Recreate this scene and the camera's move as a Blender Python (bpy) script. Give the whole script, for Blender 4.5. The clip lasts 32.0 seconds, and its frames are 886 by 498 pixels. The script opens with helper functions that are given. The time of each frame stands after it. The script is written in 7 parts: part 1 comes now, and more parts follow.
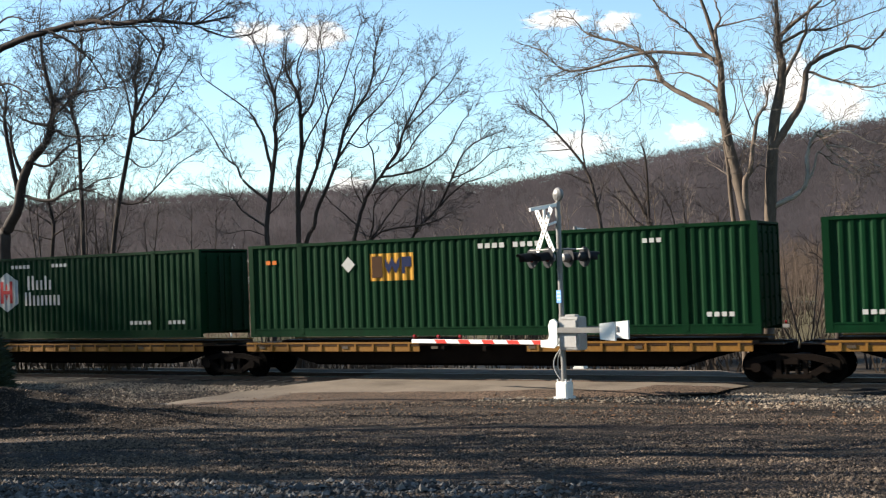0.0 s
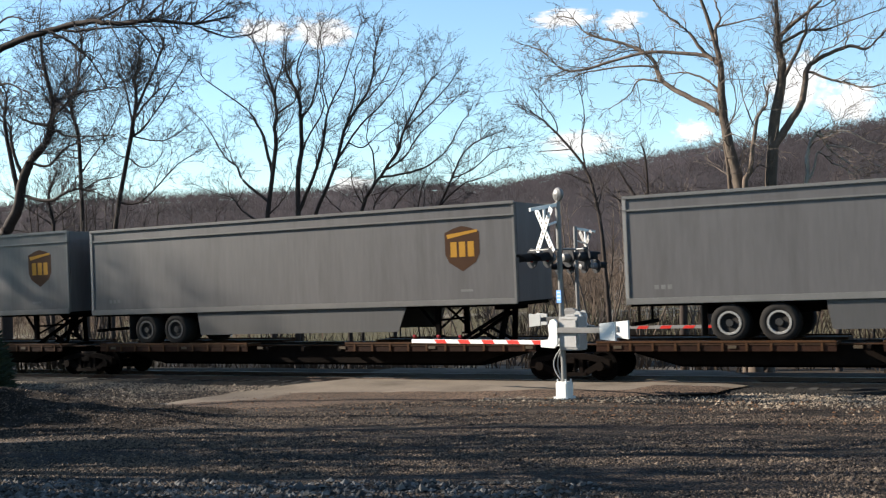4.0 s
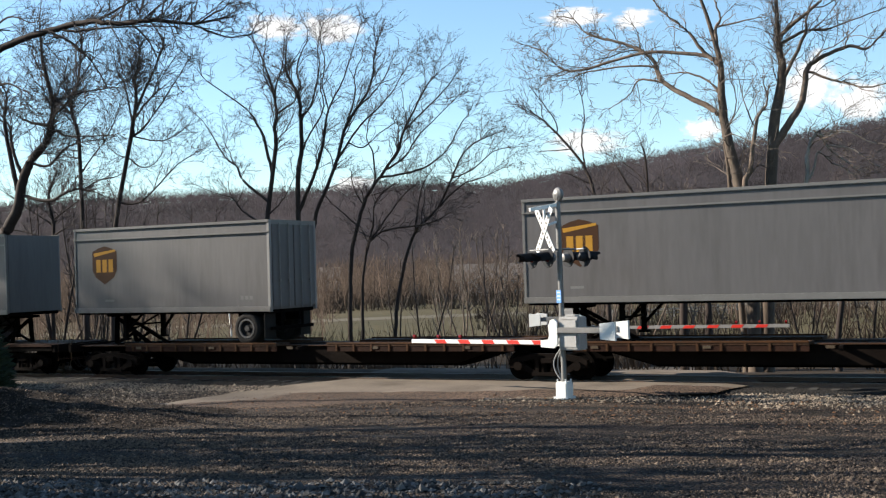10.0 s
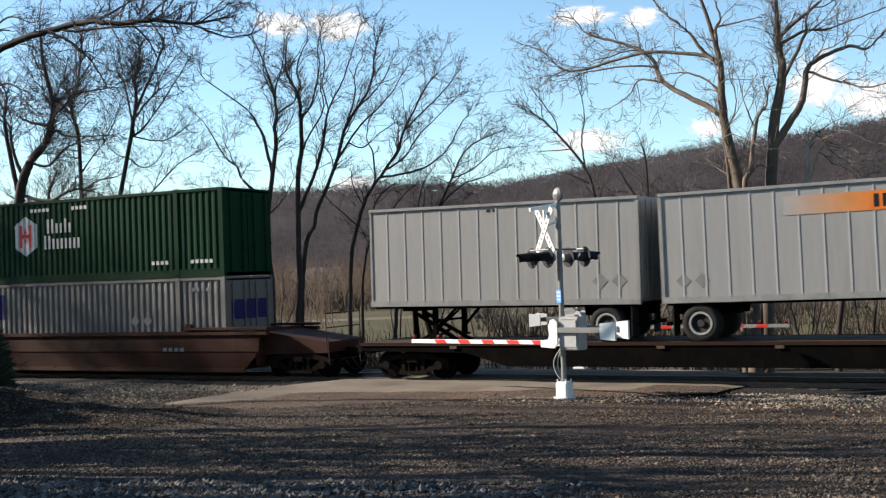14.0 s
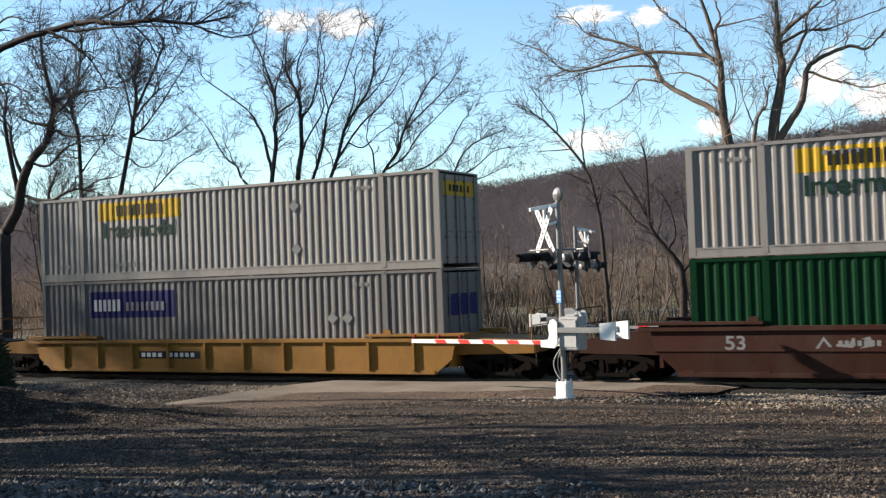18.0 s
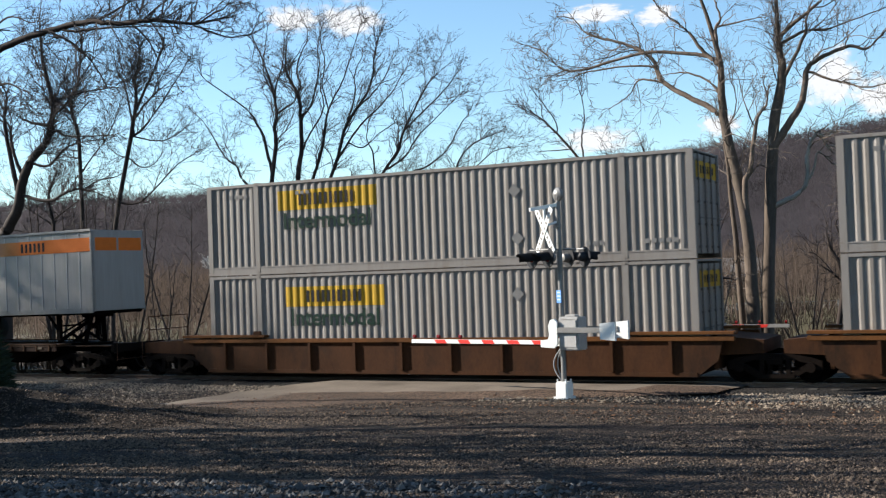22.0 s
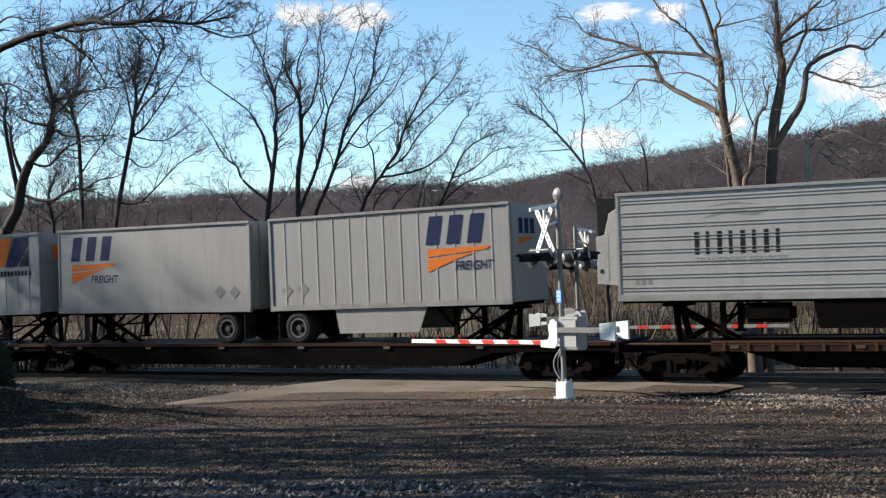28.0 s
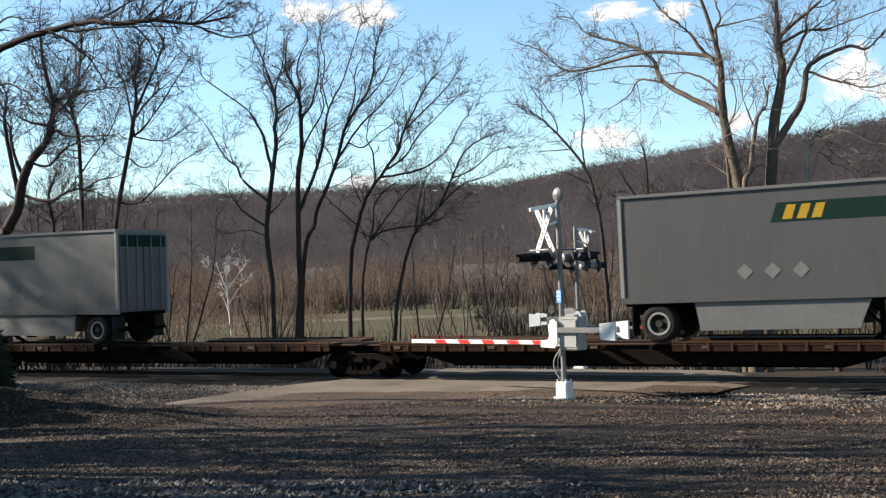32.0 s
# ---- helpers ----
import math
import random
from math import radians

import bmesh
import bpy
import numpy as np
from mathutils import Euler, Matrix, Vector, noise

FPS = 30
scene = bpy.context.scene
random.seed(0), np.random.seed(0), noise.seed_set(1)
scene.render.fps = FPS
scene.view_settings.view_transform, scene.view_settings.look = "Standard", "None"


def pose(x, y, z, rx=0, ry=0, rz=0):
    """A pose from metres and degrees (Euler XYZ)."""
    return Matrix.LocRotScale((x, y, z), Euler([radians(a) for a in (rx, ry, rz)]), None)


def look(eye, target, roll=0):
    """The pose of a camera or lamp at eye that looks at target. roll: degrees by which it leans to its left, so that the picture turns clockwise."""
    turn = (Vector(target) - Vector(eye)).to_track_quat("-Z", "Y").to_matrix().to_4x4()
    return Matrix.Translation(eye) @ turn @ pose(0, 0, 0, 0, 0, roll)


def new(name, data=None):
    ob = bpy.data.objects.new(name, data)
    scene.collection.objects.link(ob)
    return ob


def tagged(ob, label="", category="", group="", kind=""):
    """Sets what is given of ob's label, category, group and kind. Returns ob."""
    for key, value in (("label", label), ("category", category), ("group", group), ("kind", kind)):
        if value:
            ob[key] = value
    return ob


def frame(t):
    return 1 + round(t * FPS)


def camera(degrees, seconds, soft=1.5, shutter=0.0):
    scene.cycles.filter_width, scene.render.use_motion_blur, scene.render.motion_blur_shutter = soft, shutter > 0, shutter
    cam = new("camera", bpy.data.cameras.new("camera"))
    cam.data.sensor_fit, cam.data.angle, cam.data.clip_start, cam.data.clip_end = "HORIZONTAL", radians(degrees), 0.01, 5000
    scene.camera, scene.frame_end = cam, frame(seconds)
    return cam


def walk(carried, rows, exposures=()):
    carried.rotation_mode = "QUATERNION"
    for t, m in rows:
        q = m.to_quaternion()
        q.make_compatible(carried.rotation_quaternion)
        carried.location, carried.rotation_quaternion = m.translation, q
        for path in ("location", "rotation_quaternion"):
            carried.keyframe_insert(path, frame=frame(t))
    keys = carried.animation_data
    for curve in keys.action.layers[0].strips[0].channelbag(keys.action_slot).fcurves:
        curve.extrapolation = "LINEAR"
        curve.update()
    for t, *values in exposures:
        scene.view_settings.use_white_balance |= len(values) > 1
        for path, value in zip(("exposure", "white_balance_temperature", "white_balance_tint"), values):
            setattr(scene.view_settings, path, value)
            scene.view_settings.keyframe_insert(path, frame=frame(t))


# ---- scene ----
# Camera: stands still on the gravel lot beside a level crossing.
YAW, PITCH, ROLL = radians(27.66), radians(1.173), -2.035
EYE = Vector((0.0, -31.39, 3.136))
AHEAD = Vector((-math.sin(YAW) * math.cos(PITCH), math.cos(YAW) * math.cos(PITCH), math.sin(PITCH)))
cam = camera(41.71, 32.0, soft=1.25, shutter=0.06)
walk(cam, [(0.0, look(EYE, EYE + AHEAD, ROLL)), (32.0, look(EYE, EYE + AHEAD, ROLL))], exposures=[(0.0, 1.64, 6800, 10), (2.5, 1.56, 6650, 10), (6.0, 1.47, 6500, 10), (10.0, 1.45, 6520, 10), (14.0, 1.42, 6520, 10), (16.5, 1.52, 6650, 10), (18.0, 1.5, 6600, 10), (20.0, 1.39, 6400, 10), (25.0, 1.35, 6250, 10), (28.0, 1.33, 6300, 10), (31.0, 1.4, 6400, 10), (32.0, 1.47, 6580, 10)])

# Daylight: a low sun from the side, clear sky.
SUN_TO = Vector((-0.94, -0.27, 0.49)).normalized()
SUN_EL, SUN_ROT = math.asin(SUN_TO.z), math.atan2(SUN_TO.x, SUN_TO.y)
world = bpy.data.worlds.new("world")
scene.world = world
world.use_nodes = True
wn = world.node_tree.nodes
sky = wn.new("ShaderNodeTexSky")
sky.sky_type, sky.sun_disc = "NISHITA", False
sky.sun_elevation, sky.sun_rotation = SUN_EL, SUN_ROT
sky.air_density, sky.dust_density, sky.ozone_density = 1.0, 0.1, 1.6
wn["Background"].inputs["Strength"].default_value = 0.076
tone = wn.new("ShaderNodeMix")
tone.data_type, tone.blend_type = "RGBA", "MULTIPLY"
tone.inputs["Factor"].default_value, tone.inputs["B"].default_value = 1.0, (0.86, 0.985, 1.02, 1)
world.node_tree.links.new(sky.outputs["Color"], tone.inputs["A"])
world.node_tree.links.new(tone.outputs["Result"], wn["Background"].inputs["Color"])
sun_data = bpy.data.lights.new("sun", "SUN")
sun_data.energy, sun_data.angle, sun_data.color = 5.0, radians(0.55), (1.0, 0.92, 0.8)
sun = new("sun", sun_data)
sun.matrix_world = look(SUN_TO * 300, (0, 0, 0))

SPEED = 17.59          # the train, metres a second along +x
MOVERS = []            # (thing, place along the train, y, z)


# ---- materials ----
def mat(name, color, rough=0.6, metal=0.0, vary=0.25, scale=3.0, fine=40.0, bump=0.1, spec=0.5, dirt=None, dirt_amount=0.0, dirt_scale=1.5, stretch=(1, 1, 1), per_piece=0.0):
    """A painted or natural surface: two scales of tone, fine relief, optional dirt."""
    m = bpy.data.materials.new(name)
    m.use_nodes = True
    nt = m.node_tree
    n, ln = nt.nodes, nt.links
    b = n["Principled BSDF"]
    b.inputs["Roughness"].default_value, b.inputs["Metallic"].default_value = rough, metal
    b.inputs["Specular IOR Level"].default_value = spec
    co = n.new("ShaderNodeTexCoord")
    mp = n.new("ShaderNodeMapping")
    mp.inputs["Scale"].default_value = stretch
    ln.new(co.outputs["Object"], mp.inputs["Vector"])
    big, small = n.new("ShaderNodeTexNoise"), n.new("ShaderNodeTexNoise")
    big.inputs["Scale"].default_value, small.inputs["Scale"].default_value = scale, fine
    big.inputs["Detail"].default_value, small.inputs["Detail"].default_value = 5, 4
    for q in (big, small):
        ln.new(mp.outputs["Vector"], q.inputs["Vector"])
    add = n.new("ShaderNodeMath")
    add.operation = "ADD"
    ln.new(big.outputs["Fac"], add.inputs[0])
    ln.new(small.outputs["Fac"], add.inputs[1])
    rng = n.new("ShaderNodeMapRange")
    rng.inputs["From Min"].default_value, rng.inputs["From Max"].default_value = 0.6, 1.4
    rng.inputs["To Min"].default_value, rng.inputs["To Max"].default_value = 1 - vary, 1 + vary
    ln.new(add.outputs[0], rng.inputs["Value"])
    mul = n.new("ShaderNodeMix")
    mul.data_type, mul.blend_type = "RGBA", "MULTIPLY"
    mul.inputs["Factor"].default_value = 1.0
    mul.inputs["A"].default_value = (*color, 1)
    ln.new(rng.outputs["Result"], mul.inputs["B"])
    out = mul.outputs["Result"]
    if per_piece:
        info = n.new("ShaderNodeObjectInfo")
        pr = n.new("ShaderNodeMapRange")
        pr.inputs["To Min"].default_value, pr.inputs["To Max"].default_value = 1 - per_piece, 1 + per_piece
        ln.new(info.outputs["Random"], pr.inputs["Value"])
        m2 = n.new("ShaderNodeMix")
        m2.data_type, m2.blend_type = "RGBA", "MULTIPLY"
        m2.inputs["Factor"].default_value = 1.0
        ln.new(out, m2.inputs["A"])
        ln.new(pr.outputs["Result"], m2.inputs["B"])
        out = m2.outputs["Result"]
    if dirt:
        dn = n.new("ShaderNodeTexNoise")
        dn.inputs["Scale"].default_value, dn.inputs["Detail"].default_value, dn.inputs["Roughness"].default_value = dirt_scale, 8, 0.7
        ln.new(mp.outputs["Vector"], dn.inputs["Vector"])
        dr = n.new("ShaderNodeMapRange")
        dr.inputs["From Min"].default_value, dr.inputs["From Max"].default_value = 0.48, 0.72
        dr.inputs["To Max"].default_value = dirt_amount
        ln.new(dn.outputs["Fac"], dr.inputs["Value"])
        dm = n.new("ShaderNodeMix")
        dm.data_type = "RGBA"
        dm.inputs["B"].default_value = (*dirt, 1)
        ln.new(dr.outputs["Result"], dm.inputs["Factor"])
        ln.new(out, dm.inputs["A"])
        out = dm.outputs["Result"]
    ln.new(out, b.inputs["Base Color"])
    if bump:
        bp = n.new("ShaderNodeBump")
        bp.inputs["Strength"].default_value, bp.inputs["Distance"].default_value = bump, 0.02
        ln.new(add.outputs[0], bp.inputs["Height"])
        ln.new(bp.outputs["Normal"], b.inputs["Normal"])
    return m


STREAK = (1.6, 1.6, 0.18)   # tall streaks of grime on upright sheets
M_GREEN = mat("green_container_paint", (0.0012, 0.0205, 0.0068), 0.55, spec=0.06, vary=0.25, scale=0.8, fine=9, bump=0.04, dirt=(0.003, 0.0125, 0.0055), dirt_amount=0.5, stretch=STREAK)
M_WHITE_C = mat("off_white_container_paint", (0.165, 0.148, 0.134), 0.65, vary=0.1, scale=0.7, fine=9, bump=0.04, dirt=(0.11, 0.082, 0.056), dirt_amount=0.65, stretch=STREAK)
M_GREY_C = mat("dull_grey_container_paint", (0.088, 0.078, 0.072), 0.65, vary=0.12, scale=0.7, fine=9, bump=0.04, dirt=(0.075, 0.06, 0.05), dirt_amount=0.6, stretch=STREAK)
M_GREY_T = mat("weathered_grey_trailer_sheet", (0.082, 0.0755, 0.075), 0.5, vary=0.14, scale=0.6, fine=7, bump=0.03, dirt=(0.05, 0.044, 0.042), dirt_amount=0.75, dirt_scale=1.0, stretch=STREAK)
M_WHITE_T = mat("dirty_white_trailer_sheet", (0.215, 0.203, 0.193), 0.5, vary=0.08, scale=0.6, fine=7, bump=0.03, dirt=(0.16, 0.145, 0.13), dirt_amount=0.7, dirt_scale=1.2, stretch=STREAK)
M_MID_T = mat("dull_mid_grey_trailer_sheet", (0.08, 0.075, 0.072), 0.5, vary=0.12, scale=0.6, fine=7, bump=0.03, dirt=(0.065, 0.06, 0.056), dirt_amount=0.7, dirt_scale=1.0, stretch=STREAK)
M_PALE_T = mat("pale_grey_trailer_sheet", (0.07, 0.065, 0.063), 0.55, vary=0.18, scale=0.6, fine=7, bump=0.03, dirt=(0.08, 0.073, 0.068), dirt_amount=0.7, dirt_scale=1.0, stretch=STREAK)
M_DULL_T = mat("dull_dark_grey_trailer_sheet", (0.053, 0.05, 0.049), 0.55, vary=0.18, scale=0.6, fine=7, bump=0.03, dirt=(0.06, 0.055, 0.052), dirt_amount=0.7, dirt_scale=1.0, stretch=STREAK)
M_TARP = mat("creased_white_trailer_sheet", (0.262, 0.247, 0.234), 0.6, vary=0.07, scale=1.2, fine=5, bump=0.12, dirt=(0.2, 0.187, 0.175), dirt_amount=0.45, dirt_scale=1.4, stretch=(1.5, 1.5, 0.4))
M_ALU = mat("ribbed_aluminium", (0.25, 0.238, 0.228), 0.4, 0.05, vary=0.1, scale=0.8, fine=12, bump=0.03, dirt=(0.17, 0.155, 0.142), dirt_amount=0.6, stretch=STREAK)
M_TRIM = mat("bare_aluminium_rail", (0.135, 0.127, 0.119), 0.4, 0.1, vary=0.15, scale=2, fine=20, bump=0.05)
M_TRIM_L = mat("dull_white_trailer_rail", (0.2, 0.19, 0.18), 0.45, 0.05, vary=0.2, scale=2, fine=20, bump=0.05, dirt=(0.1, 0.085, 0.07), dirt_amount=0.6)
M_POST = mat("pale_side_post_metal", (0.3, 0.287, 0.274), 0.45, vary=0.1, scale=2, fine=20, bump=0.03)
M_SKIRT = mat("pale_side_skirt_sheet", (0.115, 0.11, 0.106), 0.5, vary=0.15, scale=0.8, fine=9, bump=0.03, dirt=(0.075, 0.068, 0.06), dirt_amount=0.6)
# Near-black: the shade under the cars is put into this steel's colour.
M_DARK = mat("shade_black_underframe_steel", (0.0026, 0.0021, 0.0019), 0.9, spec=0.03, vary=0.35, scale=3, fine=30, bump=0.15, dirt=(0.0075, 0.0046, 0.0033), dirt_amount=0.5)
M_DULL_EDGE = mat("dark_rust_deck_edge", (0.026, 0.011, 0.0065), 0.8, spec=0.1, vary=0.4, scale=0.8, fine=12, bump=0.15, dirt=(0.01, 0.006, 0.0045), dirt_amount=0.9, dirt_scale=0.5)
M_DULL_YEL = mat("dirty_yellow_reflector", (0.045, 0.026, 0.009), 0.6, vary=0.3)
# Rust brown taken nearly black for the shade around bogies and sills.
M_RUST = mat("shade_dark_rusty_car_steel", (0.0062, 0.0039, 0.0029), 0.85, spec=0.06, vary=0.35, scale=2, fine=25, bump=0.15, dirt=(0.0105, 0.007, 0.0052), dirt_amount=0.7)
M_DECK = mat("worn_brown_deck_steel", (0.042, 0.019, 0.009), 0.75, spec=0.15, vary=0.35, scale=2, fine=25, bump=0.15, dirt=(0.0272, 0.0204, 0.0136), dirt_amount=0.8)
M_YELLOW = mat("faded_yellow_car_paint", (0.19, 0.087, 0.014), 0.7, spec=0.2, vary=0.2, scale=1.5, fine=20, bump=0.08, dirt=(0.0816, 0.0476, 0.0204), dirt_amount=0.7, stretch=(1, 1, 0.4))
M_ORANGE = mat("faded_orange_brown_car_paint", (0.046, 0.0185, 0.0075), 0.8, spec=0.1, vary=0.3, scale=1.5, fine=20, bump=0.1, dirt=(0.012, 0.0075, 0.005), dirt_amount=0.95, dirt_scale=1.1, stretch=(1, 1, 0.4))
# Paler copy of the orange: sunlight on chords and walkways put into colour.
M_ORANGE_LIT = mat("sunlit_orange_brown_chord_paint", (0.1, 0.04, 0.0125), 0.8, spec=0.1, vary=0.3, scale=1.5, fine=20, bump=0.1, dirt=(0.03, 0.015, 0.008), dirt_amount=0.8, dirt_scale=1.1)
M_MAROON = mat("rusty_maroon_car_paint", (0.034, 0.0115, 0.007), 0.75, spec=0.12, vary=0.3, scale=1.2, fine=20, bump=0.1, dirt=(0.042, 0.026, 0.019), dirt_amount=0.8, dirt_scale=0.9, stretch=(1, 1, 0.4))
M_BROWN = mat("dark_red_brown_car_paint", (0.021, 0.0088, 0.0056), 0.8, spec=0.1, vary=0.3, scale=1.2, fine=20, bump=0.1, dirt=(0.03, 0.016, 0.0105), dirt_amount=0.4, stretch=(1, 1, 0.3))
# Brighter copy of the edge rust, with sunlight put into the colour.
M_EDGE_LIT = mat("sunlit_rust_deck_edge", (0.056, 0.0235, 0.0085), 0.75, spec=0.15, vary=0.4, scale=0.8, fine=12, bump=0.15, dirt=(0.025, 0.014, 0.009), dirt_amount=0.95, dirt_scale=0.5)
M_TYRE = mat("dusty_black_rubber", (0.016, 0.0145, 0.0135), 0.9, spec=0.15, vary=0.2, scale=6, fine=50, bump=0.1)
M_RIM = mat("dusty_white_rim", (0.24, 0.23, 0.215), 0.5, vary=0.25, scale=8, fine=40)
M_RIM_MID = mat("worn_grey_rim_flange", (0.065, 0.061, 0.058), 0.5, vary=0.3, scale=8, fine=40)
M_RIM_DARK = mat("dirty_steel_rim", (0.011, 0.0098, 0.009), 0.6, vary=0.3, scale=8, fine=40)
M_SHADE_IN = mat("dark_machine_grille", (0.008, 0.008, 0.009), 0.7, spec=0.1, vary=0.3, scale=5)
M_BADGE = mat("brown_badge", (0.045, 0.019, 0.0075), 0.75, spec=0.15, vary=0.15, bump=0)
M_GOLD = mat("gold_badge_paint", (0.36, 0.18, 0.022), 0.75, spec=0.15, vary=0.12, bump=0)
M_BLUE = mat("navy_blue_print", (0.006, 0.013, 0.05), 0.75, spec=0.15, vary=0.12, bump=0)
M_PURPLE = mat("purple_blue_panel_paint", (0.014, 0.013, 0.068), 0.75, spec=0.15, vary=0.15, bump=0)
M_OR_PRINT = mat("orange_print", (0.5, 0.125, 0.018), 0.75, spec=0.15, vary=0.15, bump=0)
M_YE_PRINT = mat("yellow_print", (0.37, 0.225, 0.018), 0.75, spec=0.15, vary=0.12, bump=0, dirt=(0.26, 0.15, 0.04), dirt_amount=0.5)
M_DG_PRINT = mat("dark_green_print", (0.003, 0.019, 0.0125), 0.75, spec=0.15, vary=0.12, bump=0)
M_BK_PRINT = mat("black_print", (0.009, 0.009, 0.011), 0.75, spec=0.15, vary=0.12, bump=0)
M_WH_PRINT = mat("white_print", (0.42, 0.41, 0.39), 0.75, spec=0.15, vary=0.12, bump=0)
M_RED_PRINT = mat("dark_red_print", (0.35, 0.03, 0.03), 0.75, spec=0.15, vary=0.12, bump=0)
M_TAN_PRINT = mat("tan_swoosh_print", (0.11, 0.09, 0.068), 0.75, spec=0.15, vary=0.15, bump=0)
M_GREY_PRINT = mat("grey_print", (0.15, 0.145, 0.14), 0.75, spec=0.15, vary=0.15, bump=0)
M_WPAINT = mat("white_signal_paint", (0.62, 0.62, 0.6), 0.45, vary=0.06, scale=4, fine=30, bump=0.05)
# Paler than the mast's cast metal.
M_MACHINE = mat("pale_grey_casing", (0.3, 0.29, 0.28), 0.5, vary=0.15, scale=5, fine=30)
M_SILVER = mat("grey_cast_aluminium", (0.15, 0.145, 0.14), 0.5, 0.2, vary=0.15, scale=6, fine=30)
# Darker white, for the gate beyond the track.
M_WDULL = mat("darker_white_signal_paint", (0.22, 0.21, 0.2), 0.6, vary=0.15, scale=4, fine=30, bump=0.05)
M_BLACKP = mat("black_signal_paint", (0.02, 0.02, 0.022), 0.5, spec=0.15, vary=0.15, scale=6, fine=30)
M_REDTAPE = mat("red_reflective_tape", (0.6, 0.03, 0.02), 0.4, vary=0.12, bump=0)
M_LENS = mat("dark_red_lens", (0.16, 0.01, 0.01), 0.15, vary=0.1, bump=0)
M_BLUESIGN = mat("blue_sign_sheet", (0.09, 0.22, 0.5), 0.4, vary=0.08, bump=0)
M_CABLE = mat("grey_conduit", (0.2, 0.2, 0.2), 0.6, vary=0.2)


def faded(name, stops):
    """Sprayed stripe whose colour changes along its length."""
    m = mat(name, (1, 1, 1), 0.75, vary=0.12, bump=0, spec=0.15)
    n, ln = m.node_tree.nodes, m.node_tree.links
    co, sep, ramp = n.new("ShaderNodeTexCoord"), n.new("ShaderNodeSeparateXYZ"), n.new("ShaderNodeValToRGB")
    ln.new(co.outputs["Generated"], sep.inputs[0])
    ln.new(sep.outputs["X"], ramp.inputs["Fac"])
    while len(ramp.color_ramp.elements) < len(stops):
        ramp.color_ramp.elements.new(0.5)
    for e, (at, c) in zip(ramp.color_ramp.elements, stops):
        e.position, e.color = at, (*c, 1)
    ln.new(ramp.outputs["Color"], [q for q in n if q.type == "MIX"][0].inputs["A"])
    return m


M_FADE_IN = faded("orange_stripe_fading_in", ((0.0, (0.26, 0.245, 0.23)), (0.3, (0.4, 0.17, 0.06)), (0.45, (0.5, 0.13, 0.02)), (1.0, (0.5, 0.12, 0.017))))
M_FADE_OUT = faded("yellow_to_orange_stripe", ((0.0, (0.5, 0.3, 0.02)), (0.3, (0.52, 0.22, 0.02)), (0.6, (0.48, 0.16, 0.04)), (1.0, (0.29, 0.25, 0.22))))


# ---- mesh helpers ----
def mesh_of(bm, name, material, smooth=False):
    me = bpy.data.meshes.new(name)
    bm.to_mesh(me)
    bm.free()
    if material:
        me.materials.append(material)
    if smooth:
        for p in me.polygons:
            p.use_smooth = True
    return me


def part(name, bm, material, parent=None, label="", smooth=False):
    """Links a bmesh (or a ready mesh) as one mesh object under a thing or part."""
    me = bm if isinstance(bm, bpy.types.Mesh) else mesh_of(bm, name, material, smooth)
    ob = new(name, me)
    if parent:
        ob.parent = parent
    if label:
        tagged(ob, label)
    if name in ("lettering", "panel_mark", "name_mark", "badge_mark", "banner_mark", "brand_mark", "reflector_strip", "scrawl"):
        tagged(ob, kind="stuff")
    return ob


def piece(name, me, parent, m, label=""):
    ob = new(name, me)
    ob.parent = parent
    ob.matrix_basis = m
    if label:
        tagged(ob, label)
    return ob


def add_box(bm, x0, x1, y0, y1, z0, z1, bevel=0.0, turn=None):
    r = bmesh.ops.create_cube(bm, size=1.0)
    vs = r["verts"]
    for v in vs:
        v.co = Vector(((x0 + x1) / 2 + v.co.x * (x1 - x0), (y0 + y1) / 2 + v.co.y * (y1 - y0), (z0 + z1) / 2 + v.co.z * (z1 - z0)))
    if bevel:
        es = list({e for v in vs for e in v.link_edges})
        g = bmesh.ops.bevel(bm, geom=es, offset=bevel, segments=2, affect="EDGES")
        vs = g["verts"]
    if turn is not None:
        bmesh.ops.transform(bm, matrix=turn, verts=vs)
    return bm


def box(x0, x1, y0, y1, z0, z1, bevel=0.0):
    return add_box(bmesh.new(), x0, x1, y0, y1, z0, z1, bevel)


def add_bar(bm, a, b, w, h=None, sides=0):
    """A straight bar from a to b: square w by h, or round with that many sides."""
    a, b = Vector(a), Vector(b)
    d = b - a
    q = d.to_track_quat("Z", "Y").to_matrix().to_4x4()
    m = Matrix.Translation((a + b) / 2) @ q
    if sides:
        bmesh.ops.create_cone(bm, cap_ends=True, segments=sides, radius1=w / 2, radius2=(h if h is not None else w) / 2, depth=d.length, matrix=m)
    else:
        bmesh.ops.create_cube(bm, size=1.0, matrix=m @ Matrix.Diagonal((w, h or w, d.length, 1)))
    return bm


def prism(outline, y0, y1, bevel=0.0):
    """An outline in x and z, with depth from y0 to y1."""
    bm = bmesh.new()
    f = bm.faces.new([bm.verts.new((x, y0, z)) for x, z in outline])
    g = bmesh.ops.extrude_face_region(bm, geom=[f])
    bmesh.ops.translate(bm, vec=(0, y1 - y0, 0), verts=[v for v in g["geom"] if isinstance(v, bmesh.types.BMVert)])
    bmesh.ops.recalc_face_normals(bm, faces=bm.faces)
    if bevel:
        bmesh.ops.bevel(bm, geom=list(bm.edges), offset=bevel, segments=1, affect="EDGES")
    return bm


